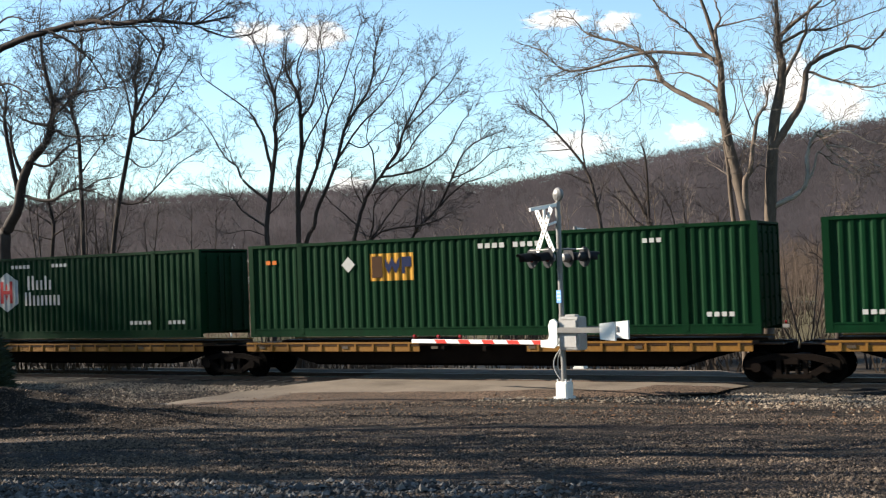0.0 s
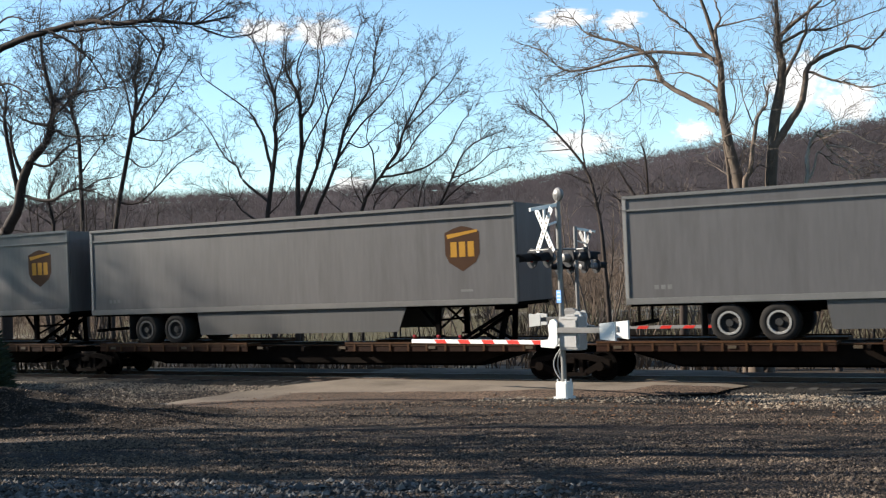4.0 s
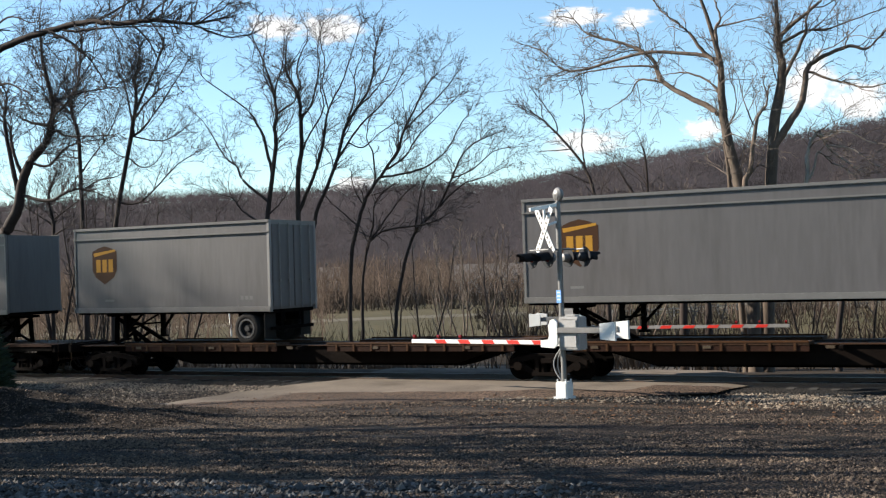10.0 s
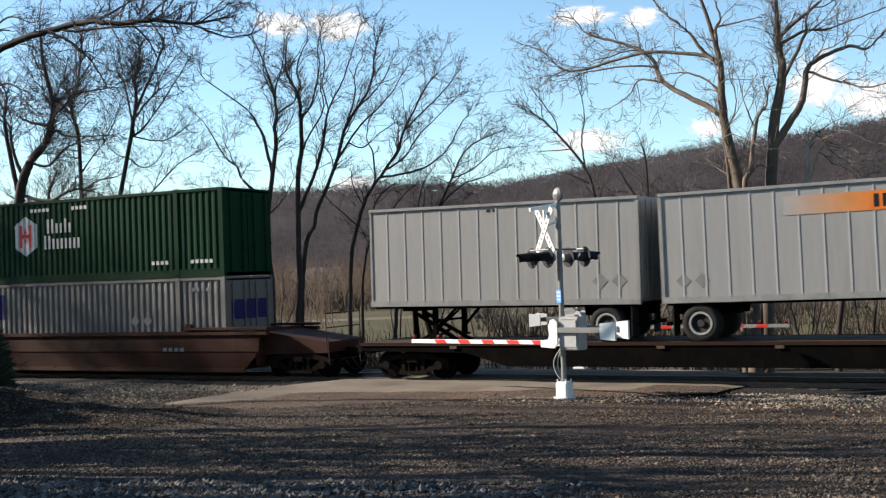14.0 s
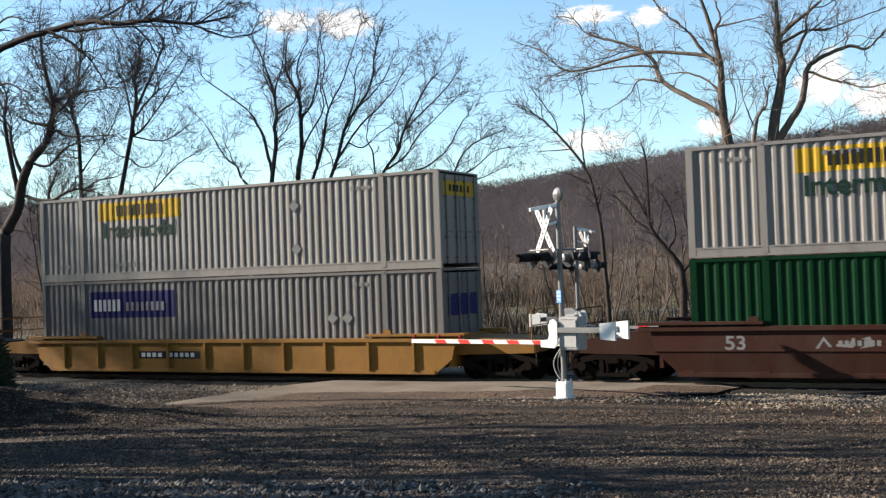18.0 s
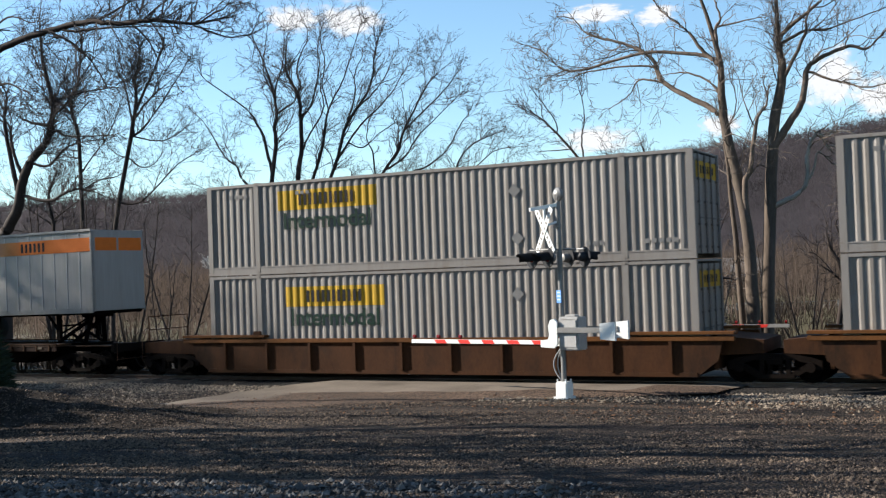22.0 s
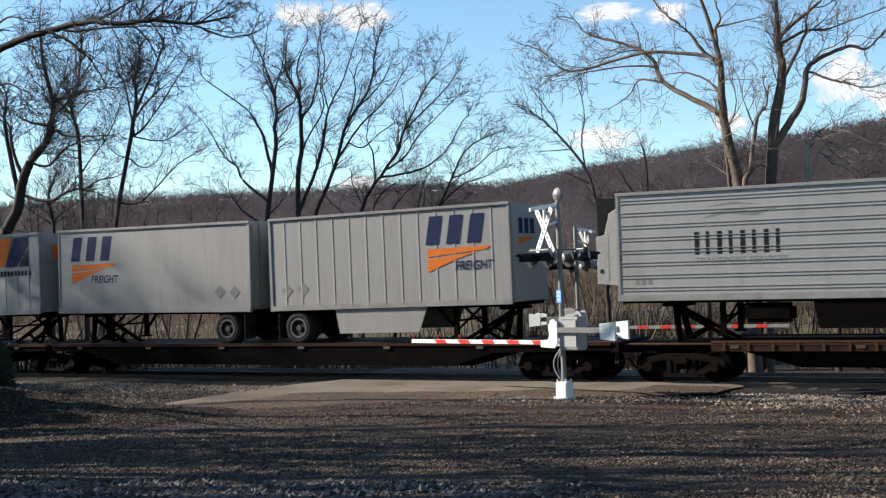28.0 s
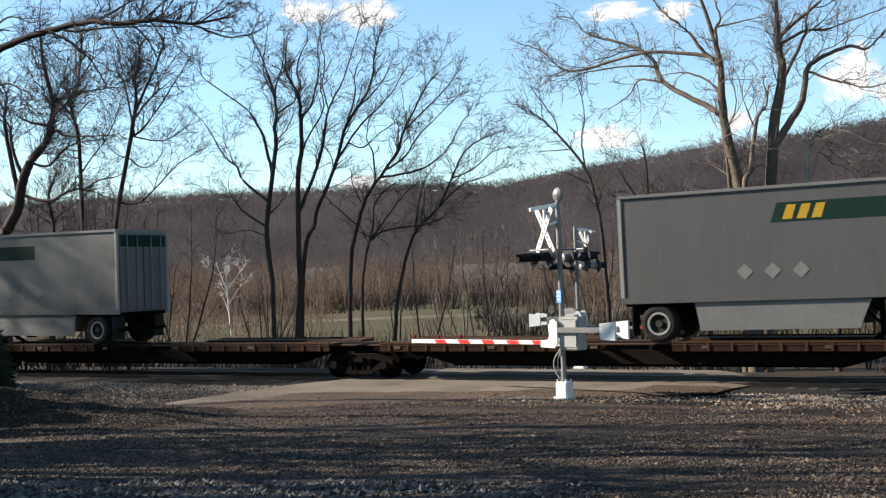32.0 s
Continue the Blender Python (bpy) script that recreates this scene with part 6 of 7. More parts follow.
# ---- bare trees ----
M_BARK_D = mat("dark_brown_bark", (0.036, 0.027, 0.023), 0.9, vary=0.35, scale=3, fine=18, bump=0.5, spec=0.2, stretch=(1, 1, 0.3))
M_BARK_L = mat("pale_tan_bark", (0.092, 0.07, 0.054), 0.9, vary=0.4, scale=2, fine=14, bump=0.6, spec=0.2, stretch=(1, 1, 0.3), dirt=(0.06, 0.045, 0.034), dirt_amount=0.8)
M_BARK_W = mat("white_birch_bark", (0.6, 0.57, 0.52), 0.8, vary=0.3, scale=4, fine=14, bump=0.2)
M_LIMB = mat("tan_limb_bark", (0.12, 0.09, 0.07), 0.9, vary=0.4, scale=2, fine=14, bump=0.5, spec=0.2)
M_PALE_LIMB = mat("bleached_bare_limb", (0.26, 0.22, 0.18), 0.9, vary=0.3, scale=2, fine=14, bump=0.4, spec=0.2)
M_TWIG = mat("brown_grey_twigs", (0.045, 0.033, 0.03), 0.9, vary=0.3, scale=2, fine=9, bump=0)
M_TWIG_L = mat("tan_grey_twigs", (0.11, 0.085, 0.068), 0.9, vary=0.3, scale=2, fine=9, bump=0)


def sprout(wood, rng, p, d, length, r, level, lift, curl):
    """A twig that wanders as it grows, turns up to the light and forks into finer ones."""
    n = 3 + level
    pts, radii = [p], [r]
    end = max(r * 0.45, 0.005)
    for i in range(n):
        d = (d + Vector((rng.gauss(0, curl), rng.gauss(0, curl), rng.gauss(0, curl) + lift))).normalized()
        p = p + d * (length / n)
        pts.append(p)
        radii.append(r + (end - r) * (i + 1) / n)
    wood.tube(pts, radii, 4 if level > 1 else 3)
    if level > 0:
        m = 3 if level == 1 else 4
        for k in range(m):
            t = 0.2 + 0.8 * (k + rng.random()) / m
            i = min(int(t * n), n - 1)
            q = pts[i].lerp(pts[i + 1], t * n - i)
            ax = (pts[i + 1] - pts[i]).normalized()
            side = ax.orthogonal().normalized()
            side.rotate(Matrix.Rotation(rng.uniform(0, 6.283), 3, ax))
            a = rng.uniform(0.45, 0.95)
            sprout(wood, rng, q, (ax * math.cos(a) + side * math.sin(a)).normalized(), length * rng.uniform(0.4, 0.8) * (1.15 - 0.4 * t), max(radii[i] * 0.6, 0.0058), level - 1, lift, curl)


def bare_tree(x, y, r, lines, label, seed, bark, twig, dense=1.0, reach=1.3, lift=0.025, level=2, depth=0.5, curl=0.2, pale=()):
    """A leafless tree: trunk and limbs along the given lines (thickness; metres across and height), twigs grown from them."""
    rng = random.Random(seed)
    ob = new("bare_tree")
    tagged(ob, label, "tree", "bare trees along the railway")
    z0 = ground_z(x, y)
    ob.location = (x, y, z0)
    twigs = Wood()
    grown = []
    for i, (thick, line) in enumerate(lines):
        tilt = rng.uniform(-depth, depth) if i else rng.uniform(-0.05, 0.05)
        pts = [Vector((line[0][0], 0, line[0][1] - z0))]
        far = 0.0
        for (u0, h0), (u, h) in zip(line, line[1:]):
            far += math.hypot(u - u0, h - h0)
            pts.append(Vector((u, tilt * 0.45 * far * (1 if i else 0.3), h - z0)))
        if i == 0:
            pts.insert(0, Vector((line[0][0] + (line[0][0] - line[1][0]) * 0.1, 0, -0.25)))
        else:
            # join the limb to the nearest place on the wood that bears it
            near, wide = min(grown, key=lambda c: (Vector((c[0].x, 0, c[0].z)) - Vector((pts[0].x, 0, pts[0].z))).length)
            slip = near - pts[0]
            pts = [p + Vector((slip.x * max(0, 1 - k / 2), slip.y, slip.z * max(0, 1 - k / 2))) for k, p in enumerate(pts)]
        curve = smooth_line(pts, 6, rng, 0.018)
        r0 = 0.88 * thick if i == 0 else min(0.85 * thick, wide * 0.8)
        r1 = 0.012
        n = len(curve)
        radii = [r1 + (r0 - r1) * (1 - k / (n - 1)) ** (0.7 if i == 0 else 1.0) for k in range(n)]
        if i == 0:
            radii[0] *= 1.35
            radii[1] *= 1.15
        grown.extend(zip(curve, radii))
        w = Wood()
        w.tube(curve, radii, 10 if r0 > 0.12 else 6)
        part("trunk" if i == 0 else "limb", w.mesh("trunk" if i == 0 else "limb", M_PALE_LIMB if i in pale else bark if i == 0 or bark is not M_BARK_L else M_LIMB), None, ob)
        total = sum((b - a).length for a, b in zip(curve, curve[1:]))
        # long side branches first, then short twigs, a few of them at the very tip
        longs = int(total * (0.5 if level > 1 else 0))
        for k in range(longs + int(total * 1.6 * dense) + 3):
            t = 1.0 if k < 3 else rng.uniform(0.45 if i == 0 else 0.3, 1.0) if k < longs + 3 else rng.uniform(0.5 if i == 0 else 0.25, 1.0)
            j = min(int(t * (n - 1)), n - 2)
            ax = (curve[j + 1] - curve[j]).normalized()
            side = ax.orthogonal().normalized()
            side.rotate(Matrix.Rotation(rng.uniform(0, 6.283), 3, ax))
            side = (side + Vector((0, 0, 0.35))).normalized()
            a = rng.uniform(0.1, 0.45) if k < 3 else rng.uniform(0.4, 0.8) if k < longs + 3 else rng.uniform(0.5, 1.1)
            big = 3 <= k < longs + 3
            size = reach * (rng.uniform(1.1, 1.9) if big else rng.uniform(0.3, 1.0)) * (1.25 - 0.5 * t)
            sprout(twigs, rng, curve[j], (ax * math.cos(a) + side * math.sin(a)).normalized(), size, max(min(radii[j] * 0.5, 0.03 if big else 0.02), 0.0105), (level + 1 if big else level) if size > 0.5 else min(level, 1), lift, curl)
    tagged(part("crown", twigs.mesh("crown", twig, False), None, ob), kind="stuff")
    return ob


DK = "leafless dark-barked tree with fine twigs beside the railway"
LT = "tall leafless tree with pale tan bark and curving limbs"
bare_tree(-45.36, 9, 0.36, [
    (0.36, [(0, 5.09), (0.23, 5.99), (0.96, 6.94), (1.4, 8.32), (2.04, 9.28), (3.01, 10.02), (3.45, 10.98), (3.56, 11.94), (2.98, 13.95), (2.86, 15.79)]),
    (0.12, [(1.52, 8.61), (1.24, 9.18), (1.09, 10.18), (1.19, 10.88), (0.53, 11.69), (-0.43, 12.06)]),
    (0.15, [(0.87, 7.53), (0.48, 10.4), (0.52, 11.53), (0.79, 12.49), (0.21, 13.41)]),
    (0.11, [(3.13, 10.36), (3.8, 10.52), (4.74, 10.17), (8.16, 9.87)]),
    (0.12, [(3.34, 10.83), (2.3, 11), (1.51, 11.29), (0.95, 11.62)]),
    (0.1, [(2.04, 9.12), (3.19, 8.9), (4.36, 9.77), (6.71, 9.92)]),
    (0.11, [(1.25, 7.5), (3.12, 7.17), (4.27, 7.58), (5.18, 7.66), (6.44, 7.31), (7.29, 6.87)]),
    (0.08, [(3.56, 11.94), (4.81, 12.14), (6.63, 12.24), (8.76, 12.14)]),
    (0.08, [(3.46, 11.25), (4.62, 11.83), (4.47, 12.65), (4.88, 13.86)]),
    (0.06, [(3.24, 13.08), (2.34, 13.97), (1.27, 15.75)])],
    DK, 1, M_BARK_D, M_TWIG, dense=3.2, reach=1.8)
bare_tree(-42.14, 11, 0.14, [
    (0.14, [(0, 4.96), (-0.14, 10.04), (-0.62, 12.1), (-0.09, 13.22), (0.27, 15.75)]),
    (0.05, [(-0.07, 8.86), (1.77, 10.51), (2.35, 11.42)]),
    (0.05, [(-0.46, 11.52), (-1.34, 12.34), (-1.68, 13.5)]),
    (0.05, [(-0.09, 13.22), (0.99, 14.04), (1.4, 15.1)]),
    (0.05, [(-0.03, 8.02), (0.95, 8.37), (2.05, 8.43), (2.79, 8.92)]),
    (0.05, [(-0.09, 9.42), (-1.26, 9.65), (-2.2, 10.29)])],
    DK, 2, M_BARK_D, M_TWIG, dense=3.2, reach=1.8)
bare_tree(-40.22, 11, 0.17, [
    (0.14, [(0, 4.88), (1.56, 10.88), (1.76, 12.11), (1.75, 12.95), (2.04, 13.89), (2.01, 14.87)]),
    (0.1, [(1.47, 10.18), (2.48, 10.79), (5.06, 13.8)]),
    (0.08, [(1.56, 10.72), (2.33, 11.62), (3.06, 12.24), (3.18, 12.66), (4.18, 13.77)]),
    (0.09, [(1.76, 11.4), (3.12, 13.9), (3.37, 14.97)]),
    (0.09, [(1.48, 10.45), (0.82, 12.78), (0.37, 13.37), (0.01, 14.49)]),
    (0.05, [(1.47, 10.18), (2.96, 9.84), (3.86, 10.03), (4.59, 10.44)]),
    (0.07, [(0.48, 6.99), (1.77, 7.07), (3.64, 8.74), (4.89, 9.33)]),
    (0.05, [(1.1, 9.04), (1.93, 8.58), (2.71, 8.73), (3.35, 9.27)]),
    (0.05, [(1.01, 8.67), (0.17, 9.25), (-0.34, 10.12)])],
    DK, 3, M_BARK_D, M_TWIG, dense=2.8, reach=1.5)
bare_tree(-47.44, 14, 0.15, [
    (0.15, [(0, 4.28), (0.21, 6.39), (-0.11, 7.92), (0.53, 9.24)]),
    (0.06, [(0.17, 6.39), (-3.53, 8.91)]),
    (0.06, [(0.09, 6.69), (3.4, 8.24)]),
    (0.06, [(0.06, 5.79), (1.64, 6.25), (3.65, 6.57)]),
    (0.05, [(0.05, 5.49), (-1.69, 6.11), (-3.4, 6.51)])],
    DK, 19, M_BARK_D, M_TWIG, dense=2.6, reach=1.6)
bare_tree(-31.62, 12, 0.15, [
    (0.17, [(0, 0.79), (0.02, 2.98), (-0.16, 5.52), (0.45, 8.89), (0.46, 10.03), (0.61, 10.66), (0.21, 12.49), (-0.67, 14.39)]),
    (0.08, [(0.61, 10.66), (0.5, 11.81), (0.75, 12.58), (0.89, 13.55), (0.83, 14.54)]),
    (0.11, [(0.11, 7.62), (-0.19, 9.44), (-0.45, 10.27), (-0.94, 10.96), (-3.15, 12.54), (-3.43, 12.97)]),
    (0.085, [(0.05, 6.8), (-1.55, 7.82), (-1.95, 8.42), (-2.75, 8.99), (-3.97, 10.59), (-5.06, 11.5)]),
    (0.07, [(-0.19, 5.62), (-1.51, 6.42), (-2.01, 6.95), (-3.02, 7.25), (-4.28, 7.79)]),
    (0.04, [(-0.08, 5.05), (-1.06, 5.41), (-2.07, 5.3)]),
    (0.05, [(0.02, 6), (0.8, 6.6), (1.61, 7.68)]),
    (0.05, [(0.61, 10.58), (1.34, 10.92), (1.66, 11.2), (1.87, 11.84)]),
    (0.06, [(0.43, 11.51), (0.14, 12.18), (0.07, 12.84), (0.59, 14.8)])],
    DK, 4, M_BARK_D, M_TWIG, dense=1.3, reach=1.3)
bare_tree(-30.94, 13, 0.15, [
    (0.17, [(0, 0.85), (0.15, 2.93), (0.23, 7.47), (0.48, 8.91), (0.51, 10.55), (0.4, 11.56), (-0.17, 12.59), (-0.24, 13.26), (-0.09, 14.4)]),
    (0.06, [(0.39, 11.53), (0.51, 12.02), (0.28, 12.7), (0.47, 13.51), (0.81, 14.13), (0.71, 14.79)]),
    (0.06, [(0.51, 10.55), (1.07, 11.15), (1.32, 12.76), (1.17, 13.74), (1.29, 14.3)]),
    (0.06, [(0.47, 8.76), (0.91, 9.53), (1.92, 10.73), (1.86, 11.72), (1.98, 12.35)]),
    (0.11, [(0.26, 5.9), (1.01, 7.42), (1.56, 8.82), (2.01, 10.72), (2.86, 12.1), (3.88, 14.53)]),
    (0.05, [(2.01, 10.72), (1.81, 11.9), (2.04, 12.91), (1.89, 13.96), (2.16, 14.58)])],
    DK, 5, M_BARK_D, M_TWIG, dense=1.3, reach=1.3)
bare_tree(-31.03, 13.4, 0.14, [
    (0.14, [(0, 0.78), (0.21, 3.71), (0.52, 5.01), (0.85, 5.47), (1.1, 6.29), (2.04, 8.02), (2.69, 9.75), (3.08, 10.36), (3.86, 11.26), (4.29, 12.16), (4.41, 13.11), (4.71, 13.87)]),
    (0.06, [(2.69, 9.75), (3.1, 10.85), (3.22, 11.63), (3.15, 12.28), (3.58, 13.21)]),
    (0.07, [(2.17, 8.3), (3.44, 9.69), (5.36, 11.08), (6.11, 11.96)]),
    (0.04, [(2.04, 8.02), (1.97, 8.67), (1.5, 9.36), (1.34, 10.05)]),
    (0.06, [(3.49, 10.81), (4.13, 11.21), (4.84, 11.89), (5.36, 12.72)]),
    (0.05, [(2.84, 9.1), (3.59, 8.91), (4.36, 9.53), (5.11, 9.97)])],
    DK, 6, M_BARK_D, M_TWIG, dense=1.3, reach=1.3)
bare_tree(-29.38, 15, 0.13, [
    (0.14, [(0, 0.59), (0.09, 2.84), (0.28, 4.46), (0.95, 6.41), (1.47, 7.2), (2.87, 8.75), (3.27, 9.7), (4.46, 11.53), (5.04, 12.11)]),
    (0.06, [(1.57, 7.38), (1.63, 8.69), (1.38, 9.53), (1.6, 10.35)]),
    (0.08, [(2.18, 7.99), (3.43, 8.55), (4.38, 9.45), (6.88, 11.05)]),
    (0.07, [(1.86, 7.78), (3.01, 7.77), (4.5, 7.98), (5.62, 8.68), (6.37, 9.73), (6.75, 10.03)]),
    (0.06, [(3.27, 9.7), (5.72, 11.24), (6.46, 11.87)]),
    (0.05, [(0.63, 5.42), (-0.71, 6.62), (-1.16, 7.18)]),
    (0.05, [(0.95, 6.41), (0.43, 7.35), (0.3, 8.15)])],
    DK, 16, M_BARK_D, M_TWIG, dense=1.6, reach=1.5)
bare_tree(-29.01, 15.5, 0.1, [
    (0.1, [(0, 0.55), (0.09, 2.82), (0.33, 4.15), (0.57, 4.75), (1.49, 5.21), (3.78, 5.44), (4.67, 5.78)]),
    (0.06, [(0.33, 4.15), (0.82, 5.46), (1.05, 6.51), (1.75, 7.13), (2.52, 7.47)]),
    (0.05, [(0.57, 4.75), (2.64, 6.68), (3.4, 7.15)])],
    DK, 17, M_BARK_D, M_TWIG, dense=1.6, reach=1.4)
bare_tree(-27.51, 16, 0.12, [
    (0.12, [(0, 0.51), (0.37, 2.76), (1.21, 5), (2.58, 6.24), (3.95, 8.59), (5.49, 9.28)]),
    (0.06, [(2.7, 6.34), (3.89, 7.15), (4.99, 7.38), (6.12, 7.76)]),
    (0.05, [(1.21, 5), (1.78, 7.05), (2.41, 7.93)]),
    (0.05, [(3.36, 7.65), (4.44, 7.91), (5.32, 8.48), (6.02, 8.63)])],
    DK, 18, M_BARK_D, M_TWIG, dense=1.6, reach=1.5)
bare_tree(-14.79, 10, 0.13, [
    (0.13, [(0, 1.29), (-0.08, 3.2), (-0.28, 5.35), (-0.82, 7.07), (-2.25, 8.77), (-3.11, 9.35)]),
    (0.05, [(-0.72, 6.74), (-0.79, 7.93), (-0.6, 8.75), (-0.65, 9.63)]),
    (0.03, [(-1.39, 7.63), (-2.63, 7.65)]),
    (0.04, [(-1.74, 8.14), (-1.81, 8.77), (-2.69, 10.17)]),
    (0.04, [(-0.62, 6.35), (-1.2, 6.67), (-1.77, 6.82)])],
    DK, 7, M_BARK_D, M_TWIG, dense=0.9, reach=1.0)
bare_tree(-13.12, 14, 0.16, [
    (0.21, [(0, 0.51), (0.02, 2.76), (-0.56, 3.75), (-1.11, 4.5), (-1.48, 5.43), (-2.67, 7.47)]),
    (0.095, [(-1.48, 5.43), (-1.23, 6.19), (-1.61, 6.84), (-2.37, 7.49)]),
    (0.095, [(-1.22, 4.73), (-1.12, 7.24), (-1.26, 8)]),
    (0.1, [(-1.11, 4.5), (-1.8, 4.99), (-2.25, 5.71), (-2.72, 6.08)]),
    (0.095, [(-0.02, 2.87), (0.54, 3.64), (0.29, 4.77), (0.17, 5.79)]),
    (0.08, [(-0.56, 3.75), (-0.19, 4.23), (-0.27, 5.14), (-0.59, 5.84)])],
    DK, 8, M_BARK_D, M_TWIG, dense=1.2, reach=1.3)
bare_tree(-12.28, 14.6, 0.16, [
    (0.21, [(0, 0.47), (0, 1.71), (-0.56, 3.08), (-0.16, 4.42)]),
    (0.095, [(0, 1.71), (0.71, 4.61), (0.44, 5.07)]),
    (0.095, [(-0.28, 2.5), (0.67, 2.59), (1.12, 2.46)])],
    DK, 9, M_BARK_D, M_TWIG, dense=1.1, reach=1.2)
bare_tree(-7.38, 15, 0.15, [
    (0.15, [(0, 0.4), (0.22, 1.8), (0.18, 2.88), (-0.16, 3.54), (-0.3, 4.31)]),
    (0.1, [(0.2, 1.8), (1.44, 2.58), (2.16, 3.24)]),
    (0.095, [(0.18, 2.88), (0.3, 3.74), (0.08, 4.51), (0.51, 4.92)]),
    (0.08, [(0.18, 2.23), (-0.2, 2.68), (-0.5, 2.9)])],
    DK, 13, M_BARK_D, M_TWIG, dense=1.2, reach=1.3)
bare_tree(-9.21, 9, 0.33, [
    (0.31, [(0, 0.49), (-0.09, 4.38), (-0.74, 8.14), (-0.83, 10.36), (-1.65, 13.24)]),
    (0.12, [(-0.77, 10.36), (-0.87, 11.28), (-0.72, 11.66), (-0.89, 12.33), (-0.8, 13.02)]),
    (0.16, [(-0.77, 7.98), (-1.36, 8.59), (-2.93, 9.68), (-3.31, 10.53), (-3.84, 10.99), (-4.53, 11.36), (-5.95, 11.93), (-6.53, 12.58), (-7.25, 12.8)]),
    (0.12, [(-0.86, 10.11), (-1.42, 10.51), (-3.72, 10.85), (-6.61, 10.56), (-7.76, 11.46), (-8.68, 11.88)]),
    (0.07, [(-0.85, 8.96), (-1.32, 9.56), (-2.11, 9.93), (-2.79, 9.93)]),
    (0.05, [(-2.92, 9.74), (-3.88, 9.93), (-4.33, 9.42), (-5.21, 8.99)]),
    (0.1, [(-0.89, 9.85), (-1.48, 10.58), (-1.8, 11.28), (-2.57, 11.96), (-2.96, 12.48), (-3.21, 12.97)]),
    (0.05, [(-0.62, 11.25), (0.81, 11.45)]),
    (0.06, [(-2.89, 9.65), (-3.46, 10.35), (-5.88, 10.42), (-6.54, 10.15)]),
    (0.15, [(-0.11, 3.6), (-0.11, 5.75), (0.14, 6.32), (0.42, 7.91), (0.82, 8.52), (0.72, 9.28)])],
    LT, 10, M_BARK_L, M_TWIG_L, dense=1.25, reach=1.35, curl=0.26, depth=0.35)
bare_tree(-8.90, 9.6, 0.33, [
    (0.31, [(0, 0.45), (0.44, 7.04), (0.87, 9.57), (0.79, 10.87), (0.78, 12.96)]),
    (0.17, [(0.49, 6.7), (1.1, 7.75), (1.51, 8.6), (1.66, 9.48), (1.94, 9.89), (3.05, 10.28), (3.64, 10.13), (4.3, 10.67), (4.87, 11.03)]),
    (0.09, [(0.84, 10.75), (2.01, 11.61), (2.38, 11.94), (2.69, 12.38)]),
    (0.1, [(0.82, 9.2), (1.72, 10.75), (1.81, 11.27), (2.14, 12.07)]),
    (0.08, [(0.84, 10.69), (1.73, 11.01), (2.58, 10.97), (4.33, 11.42)]),
    (0.06, [(1.78, 9.54), (3.46, 8.84), (4.35, 8.88)]),
    (0.12, [(0.46, 5.04), (1.51, 5.63), (1.55, 6.7), (1.7, 7.19), (1.96, 7.55), (2.18, 7.01), (2.76, 6.47), (3.52, 5.92)]),
    (0.06, [(1.55, 5.69), (1.79, 6.21), (1.91, 6.82), (2.36, 6.4), (2.72, 6.24), (3.1, 5.83)]),
    (0.05, [(1.84, 7.37), (2.8, 7.48), (3.62, 7.03), (4.18, 6.89)]),
    (0.05, [(2.18, 7.01), (3.01, 6.83), (3.71, 6.26), (4.32, 6.03)])],
    LT, 11, M_BARK_L, M_TWIG_L, dense=1.25, reach=1.35, curl=0.26, depth=0.35, pale=(6, 7, 8, 9))
bare_tree(-9.61, 9.3, 0.15, [
    (0.17, [(0, 0.47), (-0.28, 5.61), (-0.52, 8.11)])],
    LT, 21, M_BARK_L, M_TWIG_L, dense=0.5, reach=0.9, curl=0.26, depth=0.35)
bare_tree(-29.77, -9, 0.2, [
    (0.16, [(0, 2.45), (0.63, 6.17), (2.15, 8.62), (3.55, 9.34), (4.67, 9.67), (5.79, 9.86), (7.67, 9.99), (8.87, 9.8), (10.03, 9.72), (11.23, 9.49), (12.56, 9.52)]),
    (0.05, [(6.74, 9.86), (7.36, 9.76), (8.36, 9.75), (9.36, 9.66), (10.76, 9.48)]),
    (0.06, [(6.47, 9.89), (7.25, 9.55), (7.85, 9.17), (8.33, 8.82), (8.99, 8.07)]),
    (0.05, [(3.36, 10.23), (4.93, 10.8), (6.31, 10.06)]),
    (0.05, [(7.47, 9.98), (8.18, 10.04), (8.89, 10.32), (9.26, 10.56)]),
    (0.04, [(9.64, 9.77), (10.43, 10.24)]),
    (0.03, [(11.23, 9.49), (12.12, 9.08), (12.82, 9.1)]),
    (0.04, [(11.49, 9.5), (12.58, 9.8)]),
    (0.06, [(3.32, 9.21), (4.19, 8.72), (5.06, 8.63), (5.89, 8.24)])],
    'bough of a leafless tree that stands beside the road', 15, M_BARK_D, M_TWIG, dense=1.4, reach=1.1)
bare_tree(-56.03, 40, 0.16, [
    (0.1, [(0, -0.26), (-0.26, 2.78), (-0.11, 3.86)]),
    (0.06, [(-0.23, 2.13), (1.36, 4.24)]),
    (0.05, [(-0.15, 1.47), (1.58, 2.95)]),
    (0.05, [(-0.27, 2.48), (-1.01, 4.54)]),
    (0.04, [(-0.12, 0.91), (-0.73, 1.79)])],
    'slender birch with white bark in the field', 14, M_BARK_W, M_BARK_W, dense=0.8, reach=1.1)

